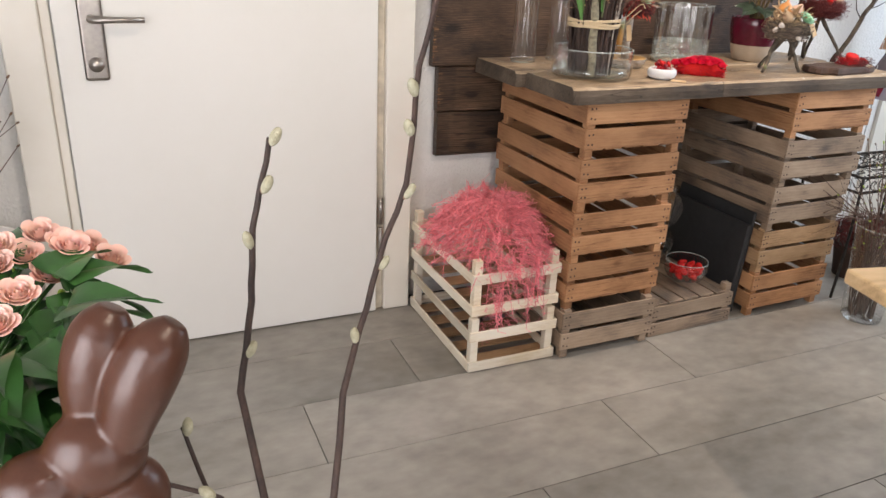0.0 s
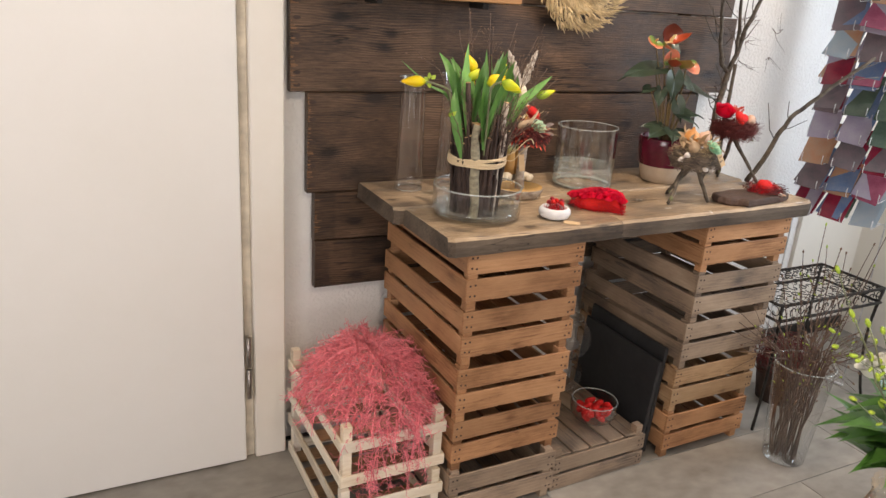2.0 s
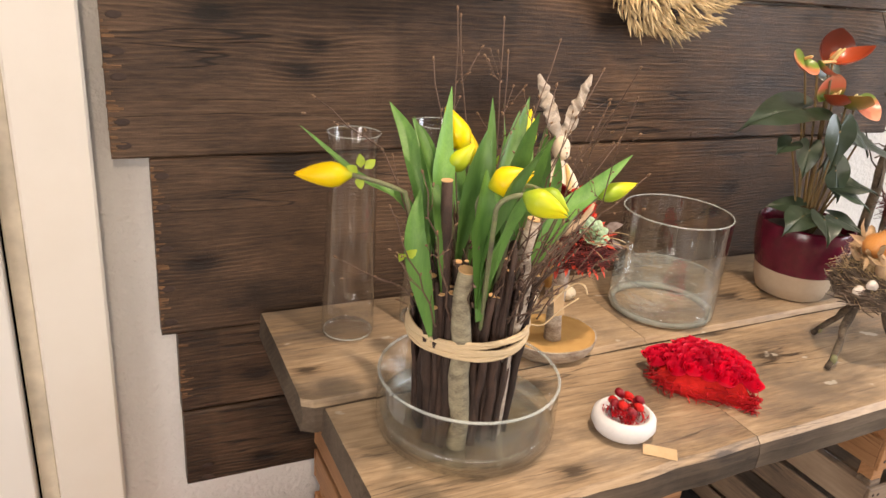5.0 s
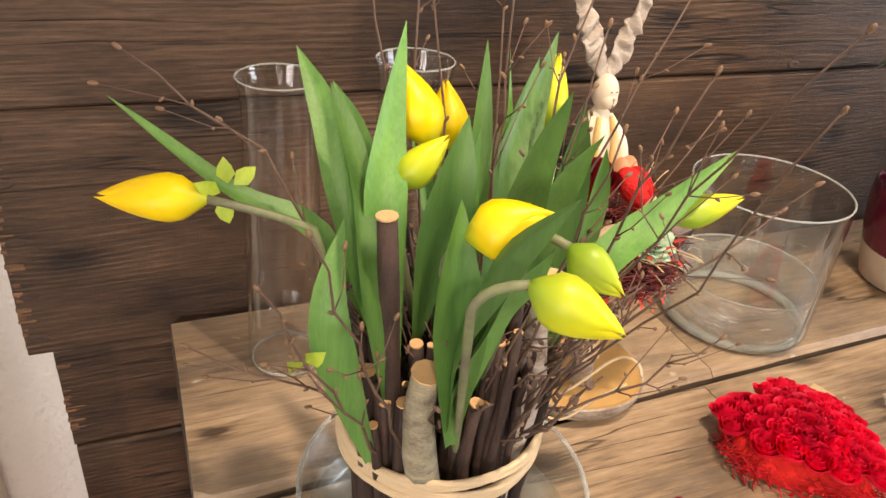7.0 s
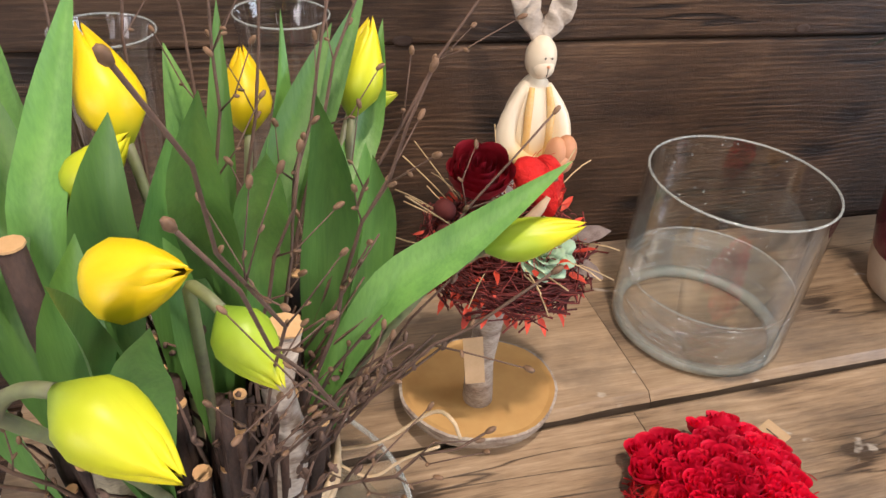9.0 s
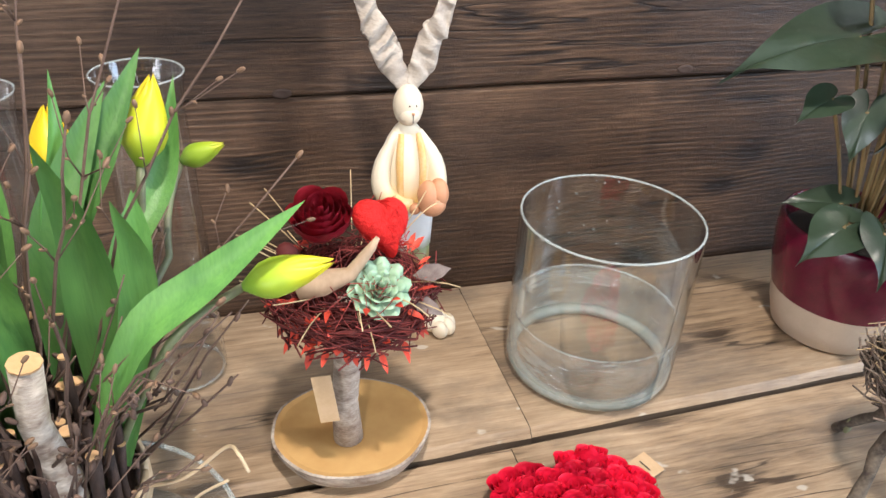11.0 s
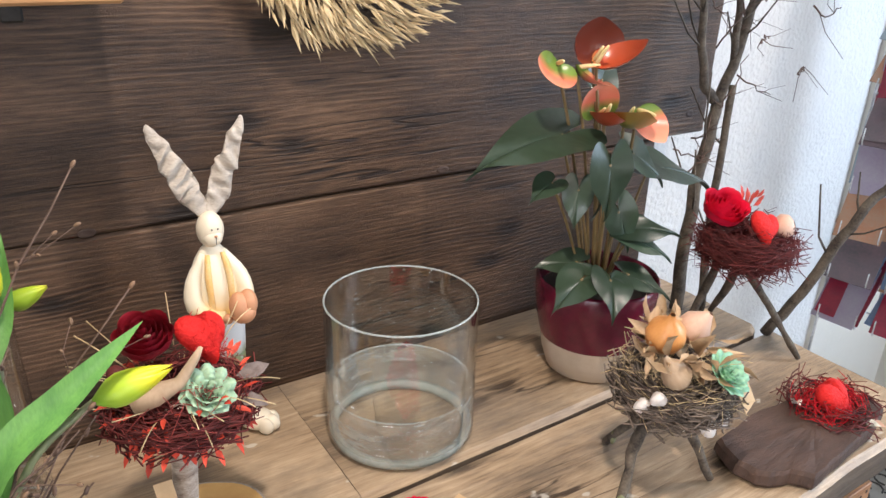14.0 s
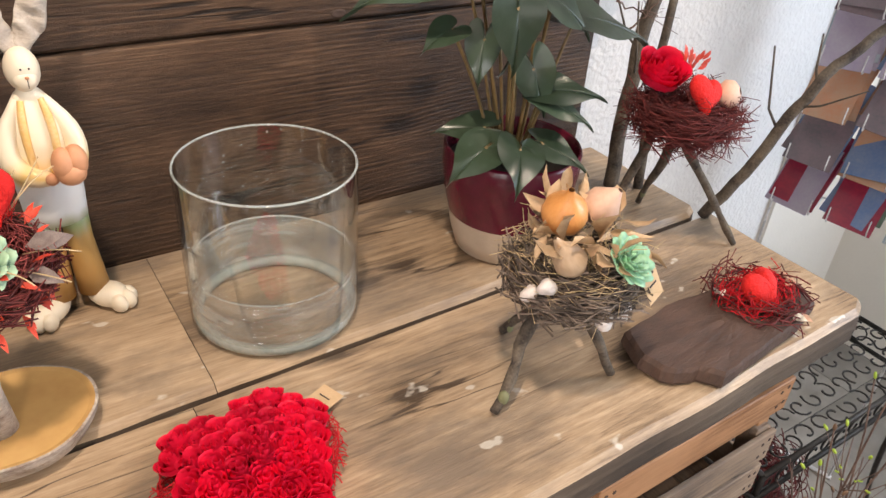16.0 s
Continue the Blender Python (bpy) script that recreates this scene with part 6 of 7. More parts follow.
n1 = thing("twig_nest", "twig nest with onion, succulent and dried husks on three twig legs", "flower arrangement")
C1 = Vector((2.098, 1.905, 1.052))
legs(n1, [(1.996, 1.880), (2.146, 1.866), (2.085, 1.985)], (2.09, 1.905, 1.03))
bm = bmesh.new()
strands(bm, 1200, C1 - Vector((0, 0, 0.012)), 0.045, 0.026, rng, (0.0005, 0.0011), (0.035, 0.08), 0.9, 0.55)
part("nest_weave", bm, M["nest"], n1, "loose brown nest twigs")["kind"] = "stuff"
bm = bmesh.new()
strands(bm, 240, C1 + Vector((0, 0, 0.004)), 0.042, 0.030, rng, (0.0002, 0.0004), (0.03, 0.06), 1.1, 0.8)
part("dry_grass", bm, M["straw"], n1)["kind"] = "stuff"
bm = bmesh.new()
lathe(bm, [(0, -0.022), (0.012, -0.020), (0.021, -0.010), (0.0235, 0.0), (0.021, 0.010), (0.013, 0.019), (0.006, 0.026), (0.003, 0.036)], 24)
placed(part("onion", bm, M["onion"], n1, "small orange-brown onion"), aimz((2.085, 1.918, 1.106), (-0.2, -0.3, 0.9)))
bm = bmesh.new()
lathe(bm, [(0, -0.02), (0.012, -0.018), (0.0195, -0.006), (0.019, 0.006), (0.010, 0.018), (0.003, 0.028)], 20)
placed(part("bulb", bm, M["shell"], n1, "pinkish dry bulb"), aimz((2.135, 1.918, 1.102), (0.25, -0.5, 0.8)))
bm = bmesh.new()
lathe(bm, [(0, -0.016), (0.011, -0.015), (0.017, -0.004), (0.014, 0.010), (0.006, 0.022), (0.002, 0.034)], 18)
placed(part("bulb", bm, M["bulb"], n1, "peeling brown bulb"), aimz((2.058, 1.875, 1.085), (-0.5, 0.1, 0.7)))
placed(part("succulent", succulent_bm(0.028, 5, 4), M["succulent_mint"], n1, "mint green succulent rosette"), aimz((2.108, 1.852, 1.078), (0.15, -0.62, 0.75)))
bm = bmesh.new()
for k in range(58):
    a, k2 = rng.uniform(0, math.tau), rng.uniform(0.35, 1.15)
    d = Vector((math.cos(a), math.sin(a), rng.uniform(-0.1, 1.2)))
    small_leaf(bm, C1 + Vector((d.x * 0.045 * k2, d.y * 0.045 * k2, rng.uniform(0.020, 0.052))), d + Vector([rng.uniform(-1.3, 1.3) for _ in range(3)]), [rng.uniform(-1, 1) for _ in range(3)], rng.uniform(0.020, 0.050), rng.uniform(0.007, 0.019), fold=1.2)
part("husk_tuft", bm, M["husk"], n1, "dry golden husks and feathers")["kind"] = "stuff"
for p in ((2.035, 1.875, 1.06), (2.03, 1.89, 1.045), (2.085, 1.842, 1.025), (2.12, 1.85, 1.02)):
    bm = bmesh.new()
    ellipsoid(bm, p, (0.011, 0.010, 0.009), 12, 8, lump=0.6)
    part("fluff", bm, M["cotton"], n1, "tuft of pale fluff")
price_tag(n1, (2.135, 1.853, 1.078), (0.35, -0.25, -0.85), (0.1, -0.9, 0.4), 0.055, 0.024)

n2 = thing("twig_nest", "dark red nest with rose, felt heart and shell on twig legs", "flower arrangement")
C2 = Vector((2.412, 2.052, 1.105))
legs(n2, [(2.508, 1.982), (2.35, 2.10), (2.47, 2.14)], (2.415, 2.06, 1.085), 0.008)
bm = bmesh.new()
strands(bm, 1300, C2 - Vector((0, 0, 0.006)), 0.044, 0.030, rng, (0.0003, 0.0007), (0.03, 0.075), 0.8, 0.75)
part("nest_weave", bm, M["maroon"], n2, "dark red nest fibres")["kind"] = "stuff"
bm = bmesh.new()
wool(bm, 200, C2, (0.07, 0.07, 0.04), rng, 0.0005, 0.04, 0.8)
part("red_fuzz", bm, M["maroon"], n2)["kind"] = "stuff"
placed(part("rose", rose_bm(0.030, 6, 8, 1.15, 0.6), M["red"], n2, "deep red rose head"), aimz((2.380, 2.085, 1.140), (-0.15, -0.45, 0.85)))
placed(part("felt_heart", heart_bm(0.058, 0.012), M["red_felt"], n2, "bright red felt heart"), pose(2.405, 2.022, 1.138, 60, 20, -5))
bm = bmesh.new()
lathe(bm, [(0, -0.014), (0.013, -0.012), (0.019, 0.0), (0.015, 0.010), (0.005, 0.015)], 18)
placed(part("shell", bm, M["shell"], n2, "pale pink snail shell"), aimz((2.448, 2.02, 1.135), (0.4, -0.7, 0.4)))
bm = bmesh.new()
for k in range(24):
    d = Vector((rng.uniform(-.3, 1), rng.uniform(-.3, .6), rng.uniform(0.3, 1)))
    small_leaf(bm, C2 + Vector((0.02, 0.03, 0.035)) + d * 0.022, d, (0, -1, 0.3), 0.018, 0.007)
part("red_foliage", bm, M["red_leaf"], n2)["kind"] = "stuff"

# ---- felt heart on a piece of bark ----
bark = thing("bark_plate", "dark bark slab carrying a red felt heart in red sisal", "flower arrangement")
bm = bmesh.new()
n_ = 36
edge = []
SLAB = [(-0.145, 0.050), (-0.165, 0.006), (-0.150, -0.030), (-0.120, -0.040), (-0.105, -0.062), (-0.030, -0.058), (0.060, -0.050), (0.120, -0.036), (0.138, 0.000), (0.105, 0.046), (0.020, 0.052), (-0.070, 0.060)]
for k in range(n_):
    f, q = divmod(k, 3)
    (ax, ay), (bx, by) = SLAB[f], SLAB[(f + 1) % 12]
    wx, wy = 0.006 * noise.noise((k * 0.9, 3, 1)), 0.006 * noise.noise((k * 0.9, 7, 2))
    edge.append((ax + (bx - ax) * q / 3 + wx, ay + (by - ay) * q / 3 + wy))
rings = []
for sc, z in ((0.96, 0.001), (1.0, 0.008), (0.985, 0.020), (0.95, 0.0245), (0.5, 0.023), (0.15, 0.024)):
    rings.append([bm.verts.new((x * sc, y * sc, z + 0.002 * noise.noise((x * 40, y * 40, sc)))) for x, y in edge])
for a, b in zip(rings, rings[1:]):
    for k in range(n_):
        bm.faces.new((a[k], a[(k + 1) % n_], b[(k + 1) % n_], b[k]))
bm.faces.new(rings[0][::-1])
bm.faces.new(rings[-1])
placed(part("bark", bm, M["bark_plate"], bark, smooth=False), pose(2.340, 1.852, TZ, 0, 0, 2))
HC = Vector((2.392, 1.864, 0.941))
bm = bmesh.new()
wool(bm, 380, HC - Vector((0, 0, 0.008)), (0.062, 0.046, 0.020), rng, 0.0006, 0.035, 0.5)
part("red_sisal", bm, M["red_wool"], bark, "tangled red sisal")["kind"] = "stuff"
bm = bmesh.new()
strands(bm, 120, HC - Vector((0, 0, 0.006)), 0.045, 0.018, rng, (0.0005, 0.0011), (0.03, 0.07), 0.7, 0.6)
part("nest_weave", bm, M["maroon"], bark)["kind"] = "stuff"
hb = placed(part("felt_heart", heart_bm(0.066, 0.016), M["red_felt"], bark, "bright red felt heart"), pose(2.388, 1.856, 0.945, 48, 8, 12))
bm = bmesh.new()
wool(bm, 110, (0, 0, 0), (0.026, 0.026, 0.015), rng, 0.0003, 0.02, 0.95)
part("felt_fuzz", bm, M["red_felt"], hb)["kind"] = "stuff"
for p in ((2.345, 1.89, 0.935), (2.438, 1.872, 0.938), (2.442, 1.86, 0.932), (2.395, 1.812, 0.925), (2.405, 1.81, 0.922)):
    bm = bmesh.new()
    small_leaf(bm, p, (rng.uniform(-.5, .5), -0.6, 0.4), (0, -.3, 1), 0.02, 0.016, fold=0.9)
    part("dried_petal", bm, M["white_petal"] if rng.random() < .4 else M["shell"], bark, "curled dry petal")

# ---- heart of red roses ----
rh = thing("rose_heart", "heart-shaped cushion of small red roses edged with red sisal", "flower arrangement", (1.760, 1.903, TZ), 8)
bm = heart_bm(0.150, 0.030)
for v in bm.verts:
    v.co.z = max(v.co.z, -0.014)
part("cushion", bm, M["red_felt"], rh, loc=(0, 0, 0.0145))
mini = [rose_bm(0.0150, 4, s, 1.0, 0.55) for s in range(4)]
protos = []
cnt = 0
for j in range(-6, 7):
    for i in range(-6, 7):
        x, y = i * 0.0225 + (0.011 if j % 2 else 0), j * 0.0195
        X, Y = (x - 0.004) / 0.078, y / 0.078 + 0.02
        if (X * X + (Y * 1.0 + 0.05 - 0.62 * math.sqrt(abs(X))) ** 2) > 0.80 and True:
            continue
        h = 0.028 + 0.020 * max(0.0, 1 - (x * x + y * y) / 0.006)
        m = aimz((x, y, h - 0.006), (x * 5 + rng.uniform(-.12, .12), y * 5 + rng.uniform(-.12, .12), 1), rng.uniform(0, 6))
        if len(protos) < 4:
            protos.append(placed(part("rose", mini[len(protos)], M["red"], rh), m))
        else:
            placed(twin(protos[cnt % 4], rh), m)
        cnt += 1
bm = bmesh.new()
o = outline_heart(60)
for k in range(520):
    x, y = o[rng.randrange(60)]
    p = Vector((x * 0.080, (y + 0.1) * 0.080, rng.uniform(0.002, 0.026)))
    d = Vector((rng.uniform(-1, 1), rng.uniform(-1, 1), rng.uniform(-.4, .5))).normalized()
    tube(bm, bez(p - d * 0.012, p + Vector((x, y, 0.3)) * 0.010, p + d * 0.014, 4), 0.0006, 3, cap=False)
for k in range(9):
    x, y = o[rng.randrange(60)]
    ellipsoid(bm, (x * 0.09, (y + 0.1) * 0.09, rng.uniform(0.012, 0.03)), (0.0032, 0.0032, 0.0032), 8, 6)
part("sisal_edge", bm, M["red_wool"], rh, "wiry red sisal border")["kind"] = "stuff"
price_tag(rh, (0.075, 0.055, 0.012), (0.85, 0.25, -0.05), (0, -0.1, 1), 0.042, 0.026)

# ---- little white bowl ----
wb = thing("small_bowl", "small white ceramic bowl filled with red dried flowers", "bowl", (1.554, 1.852, TZ))
bm = bmesh.new()
lathe(bm, [(0, 0.001), (0.028, 0.001), (0.039, 0.006), (0.0445, 0.016), (0.043, 0.027), (0.037, 0.033), (0.032, 0.032), (0.033, 0.024), (0, 0.020)], 40)
part("bowl", bm, M["white_ceramic"], wb)
bm = bmesh.new()
wool(bm, 170, (0, 0, 0.028), (0.028, 0.028, 0.020), rng, 0.0007, 0.018, 0.3)
part("red_moss", bm, M["red_wool"], wb)["kind"] = "stuff"
for k in range(9):
    a = k * 0.75
    bm = bmesh.new()
    ellipsoid(bm, (0.018 * math.cos(a), 0.018 * math.sin(a), 0.042 + 0.004 * (k % 3)), (0.008, 0.008, 0.007), 10, 7, lump=0.8)
    part("dried_flower", bm, M["red_felt"] if k % 2 else M["dark_rose"], wb)
price_tag(wb, (0.000, -0.046, 0.003), (0.75, -0.55, -0.02), (0, -0.2, 1), 0.045, 0.02, bars=False)

# ---- tall branches behind the nests ----
rb2 = random.Random(5)
br = thing("bare_branches", "lichened bare branches propped behind the nests", "branches")


def bough(pts, r0, r1, shoots=4, L=0.10):
    b = bmesh.new()
    twig(b, None, pts, r0, r1, rb2, side=shoots, side_len=L, n=9, wob=r0 * 0.22)
    return part("branch", b, M["lichen_bark"], br)


BRANCHES = [
    ([(2.47, 2.20, 0.905), (2.475, 2.21, 1.05), (2.50, 2.22, 1.20), (2.525, 2.23, 1.27)], 0.012, 0.010, 3),
    ([(2.525, 2.23, 1.27), (2.49, 2.235, 1.30), (2.475, 2.24, 1.36), (2.45, 2.24, 1.47), (2.46, 2.24, 1.62)], 0.0085, 0.005, 5),
    ([(2.525, 2.23, 1.27), (2.55, 2.23, 1.33), (2.57, 2.23, 1.42), (2.62, 2.23, 1.52), (2.66, 2.22, 1.66)], 0.0095, 0.006, 6),
    ([(2.55, 2.23, 1.33), (2.545, 2.235, 1.42), (2.53, 2.24, 1.55), (2.56, 2.24, 1.7)], 0.007, 0.004, 4),
    ([(2.535, 2.065, 0.905), (2.562, 2.03, 0.99), (2.572, 2.00, 1.087), (2.60, 1.985, 1.15), (2.66, 1.97, 1.20), (2.75, 1.95, 1.27), (2.87, 1.92, 1.36)], 0.0092, 0.0060, 6),
    ([(2.51, 2.18, 0.905), (2.52, 2.2, 1.1), (2.545, 2.22, 1.30)], 0.008, 0.006, 3),
]
for pts, r0, r1, sh in BRANCHES:
    bough(pts, r0, r1, sh)
b, bd = bmesh.new(), bmesh.new()
for k in range(14):
    p = Vector((rb2.uniform(2.44, 2.62), rb2.uniform(2.15, 2.25), rb2.uniform(1.15, 1.45)))
    d = Vector((rb2.uniform(-0.3, 1), rb2.uniform(-.4, .2), rb2.uniform(-0.3, 0.8)))
    twig(b, None, [p, p + d * 0.06, p + d * 0.12 + Vector((0, 0, rb2.uniform(-.03, .03)))], 0.0016, 0.0007, rb2, side=3, side_len=0.05, wob=0.004)
part("brushwood", b, M["twig"], br)["kind"] = "stuff"

# ---- wreath, shelf and cups on the boards ----
wr = thing("oat_wreath", "round wreath of dried pale oat ears on the boards", "wreath", (1.900, 2.30, 1.565))
rw = random.Random(3)
bm = bmesh.new()
vs, fs = [], []
for k in range(2600):
    a, b_ = rw.uniform(0, math.tau), rw.uniform(-0.2, math.pi + 0.2)
    R0, r0 = 0.105, 0.050 + rw.uniform(-.012, .022)
    c = Vector(((R0 + r0 * math.cos(b_ * 2)) * math.cos(a), -0.035 * math.sin(b_) + 0.01, (R0 + r0 * math.cos(b_ * 2)) * math.sin(a)))
    rad = Vector((math.cos(a), 0, math.sin(a)))
    tan = Vector((-math.sin(a), 0, math.cos(a)))
    d = (tan * 0.75 + rad * rw.uniform(0.1, 0.95) + Vector((0, -1, 0)) * rw.uniform(-0.1, 0.7) + Vector((0, 0, -0.15))).normalized()
    s = d.cross(Vector((rw.uniform(-1, 1), rw.uniform(-1, 1), rw.uniform(-1, 1)))).normalized()
    u = d.cross(s)
    L, W = rw.uniform(0.020, 0.042), rw.uniform(0.0020, 0.0038)
    i0 = len(vs)
    m0 = c + d * L * 0.38
    vs += [c, m0 + s * W, m0 + u * W * 0.7, m0 - s * W, m0 - u * W * 0.7, c + d * L]
    fs += [(i0, i0 + 1 + q, i0 + 1 + (q + 1) % 4) for q in range(4)] + [(i0 + 5, i0 + 1 + (q + 1) % 4, i0 + 1 + q) for q in range(4)]
bm.free()
me = bpy.data.meshes.new("oat_covering")
me.from_pydata([tuple(v) for v in vs], [], fs)
me.materials.append(M["straw"])
ears = new("oat_covering", me)
ears.parent, ears["kind"] = wr, "stuff"
bm = bmesh.new()
torus(bm, 0.105, 0.022, 40, 10)
core = part("straw_ring", bm, M["straw"], wr)
core.rotation_euler = (radians(90), 0, 0)

sh = thing("wall_shelf", "narrow wooden shelf plank fixed to the barn boards", "shelf")
bm = bmesh.new()
box(bm, (1.062, 2.195, 1.456), (1.60, 2.341, 1.478), 0.003)
part("plank", bm, M["shelf"], sh, smooth=False)
for x in (1.16, 1.50):
    bm = bmesh.new()
    box(bm, (x, 2.25, 1.436), (x + 0.02, 2.340, 1.4555), 0.002)
    part("bracket", bm, M["dark_metal"], sh, smooth=False)


def cup(x, r, h, mt, label):
    c = thing("tealight_cup", label, "cup", (x, 2.262, 1.478), group="cups on the shelf")
    b = bmesh.new()
    lathe(b, [(0, 0), (r * 0.80, 0), (r * 0.86, 0.003), (r, h), (r * 0.93, h), (r * 0.80, 0.006), (0, 0.006)], 36)
    part("body", b, M[mt], c)


for x, mt in ((1.135, "cup_green"), (1.245, "cup_green"), (1.345, "cup_red"), (1.425, "cup_red"), (1.505, "cup_red")):
    cup(x, 0.042 if mt == "cup_green" else 0.032, 0.075, mt, "sage green glazed cup on the shelf" if mt == "cup_green" else "dark red glass cup on the shelf")

# ---- pink fern heap ----
fern = thing("pink_fern", "heap of dyed pink asparagus fern spilling over the crate", "dried plants")
rp = random.Random(8)
vs, fs = [], []


def ribbon(pts, r):
    """A thin three-sided strand."""
    i0 = len(vs)
    for p in pts:
        for q in range(3):
            vs.append((p.x + r * math.cos(q * 2.1), p.y + r * math.sin(q * 2.1) * 0.6, p.z + r * math.sin(q * 2.1)))
    for j in range(len(pts) - 1):
        for q in range(3):
            fs.append((i0 + j * 3 + q, i0 + j * 3 + (q + 1) % 3, i0 + (j + 1) * 3 + (q + 1) % 3, i0 + (j + 1) * 3 + q))


def flush():
    me = bpy.data.meshes.new("frond_clump")
    me.from_pydata(vs, [], fs)
    me.materials.append(M["pink"])
    clump = new("frond_clump", me)
    clump.parent, clump["kind"] = fern, "stuff"
    vs.clear()
    fs.clear()


for k in range(760):
    if k % 64 == 63:
        flush()
    a, k2 = rp.uniform(0, math.tau), math.sqrt(rp.random())
    x, y = 1.085 + 0.160 * k2 * math.cos(a), 2.03 + 0.215 * k2 * math.sin(a)
    z = 0.35 + 0.175 * max(0, 1 - k2 ** 2.2) * rp.uniform(0.75, 1.0)
    if rp.random() < 0.07:      # hangs over the front corner
        x, y, z = rp.uniform(0.98, 1.17), rp.uniform(1.792, 1.85), rp.uniform(0.24, 0.42)
        d = Vector((rp.uniform(-.4, .4), -0.2, -1))
    else:
        d = Vector((math.cos(a) * 0.7 + rp.uniform(-.8, .8), math.sin(a) * 0.7 + rp.uniform(-.8, .8), rp.uniform(-0.5, 0.45)))
    d.normalize()
    p = Vector((x, y, z))
    L = rp.uniform(0.04, 0.10)
    end = p + d * L + Vector((0, 0, -0.35 * L))
    stem_ = bez(p, p + d * L * 0.6 + Vector((0, 0, 0.01)), end, 5)
    ribbon(stem_, 0.0010)
    for _ in range(16):
        s = p.lerp(end, rp.random()) + Vector((0, 0, 0.004))
        o_ = (d * 0.5 + Vector([rp.uniform(-1, 1) for _ in range(3)])).normalized()
        l2 = rp.uniform(0.010, 0.026)
        ribbon([s, s + o_ * l2 * 0.5 + Vector([rp.uniform(-.002, .002) for _ in range(3)]), s + (o_ + Vector([rp.uniform(-.5, .5) for _ in range(3)])) * l2], 0.0006)
for k in range(40):      # wisps that fell through to the lower crate
    p = Vector((rp.uniform(1.0, 1.2), rp.uniform(1.84, 2.0), rp.uniform(0.05, 0.14)))
    d = Vector([rp.uniform(-1, 1) for _ in range(3)])
    for _ in range(8):
        o_ = Vector([rp.uniform(-1, 1) for _ in range(3)])
        ribbon([p, p + o_ * 0.008 + d * 0.004, p + o_ * 0.014 + d * 0.01], 0.0006)
flush()

# ---- under the table: glass globes, bowl of felt hearts, slates ----
def globe(loc, r, label):
    g = thing("glass_globe", label, "vase", loc, group="glass globes")
    b = bmesh.new()
    prof = [(r * math.sin(t), r - r * math.cos(t)) for t in [0.25 + (math.pi - 0.25 - 0.55) * i / 16 for i in range(17)]]
    prof.append((prof[-1][0] + 0.004, prof[-1][1] + 0.012))
    lathe(b, [(0, prof[0][1])] + prof, 40)
    part("wall", b, M["glass"], g)
    b = bmesh.new()
    torus(b, prof[-1][0], 0.0018, 40, 6, (0, 0, prof[-1][1]))
    part("lip", b, M["rim"], g)


globe((1.875, 2.125, 0.150), 0.070, "round clear glass fishbowl vase under another")
globe((1.880, 2.125, 0.278), 0.080, "round clear glass fishbowl vase stacked on top")
fb = thing("glass_bowl", "clear glass bowl full of red felt hearts", "bowl", (1.865, 1.925, 0.152))
bm = bmesh.new()
prof = [(0.045, 0), (0.066, 0.010), (0.078, 0.032), (0.080, 0.055), (0.075, 0.072)]
lathe(bm, [(0, 0.001)] + prof, 48)
part("wall", bm, M["glass"], fb)
bm = bmesh.new()
torus(bm, 0.0745, 0.002, 48, 6, (0, 0, 0.072))
part("lip", bm, M["rim"], fb)
hproto = None
for k in range(14):
    a, rr = k * 2.4, 0.050 * math.sqrt((k % 7 + 0.3) / 7)
    m = pose(rr * math.cos(a), rr * math.sin(a), 0.022 + 0.020 * (k // 7), 40 * math.sin(k), 50 * math.cos(k * 1.7), k * 70)
    if hproto is None:
        hproto = placed(part("felt_heart", heart_bm(0.046, 0.011), M["red_felt"], fb), m)
    else:
        placed(twin(hproto, fb), m)
for k, (x, h) in enumerate(((2.030, 0.36), (2.062, 0.40))):
    s = thing("slate_slab", "dark slate slab leaning against the crate stack", "slate", (x, 1.855 + 0.01 * k, 0.004), 0, "slate slabs", ry=4.5 - k)
    bm = bmesh.new()
    box(bm, (0, 0, 0), (0.014, 0.40, h), 0.003)
    for v in bm.verts:
        v.co.x += 0.003 * noise.noise(v.co * 9)
    part("slab", bm, M["slate"], s, smooth=False)

# ---- wire stool, floor vase with twigs, card rack ----
ws = thing("wire_stool", "black wrought-wire stool with scrolled top", "stool")
SX0, SX1, SY0, SY1, SZ = 2.585, 3.16, 1.84, 2.12, 0.50
bm = bmesh.new()
for z in (SZ, SZ - 0.06):
    tube(bm, [(SX0, SY0, z), (SX1, SY0, z), (SX1, SY1, z), (SX0, SY1, z), (SX0, SY0, z)], 0.006, 6)
part("frame", bm, M["dark_metal"], ws)
for x, y in ((SX0, SY0), (SX1, SY0), (SX1, SY1), (SX0, SY1)):
    bm = bmesh.new()
    cx_, cy_ = (SX0 + SX1) / 2, (SY0 + SY1) / 2
    tube(bm, bez((x, y, SZ), (x + (cx_ - x) * 0.16, y + (cy_ - y) * 0.16, 0.25), (x + (x - cx_) * 0.10, y + (y - cy_) * 0.10, 0.006), 8), 0.006, 6)
    part("leg", bm, M["dark_metal"], ws)
bm = bmesh.new()
def scroll(c, e1, e2, r, turn):
    c, e1, e2 = Vector(c), Vector(e1), Vector(e2)
    tube(bm, [c + (e1 * math.cos(t) + e2 * math.sin(t) * turn) * r * (0.35 + 0.65 * t / 5.2) for t in [5.2 * i / 9 for i in range(10)]], 0.0022, 4, cap=False)
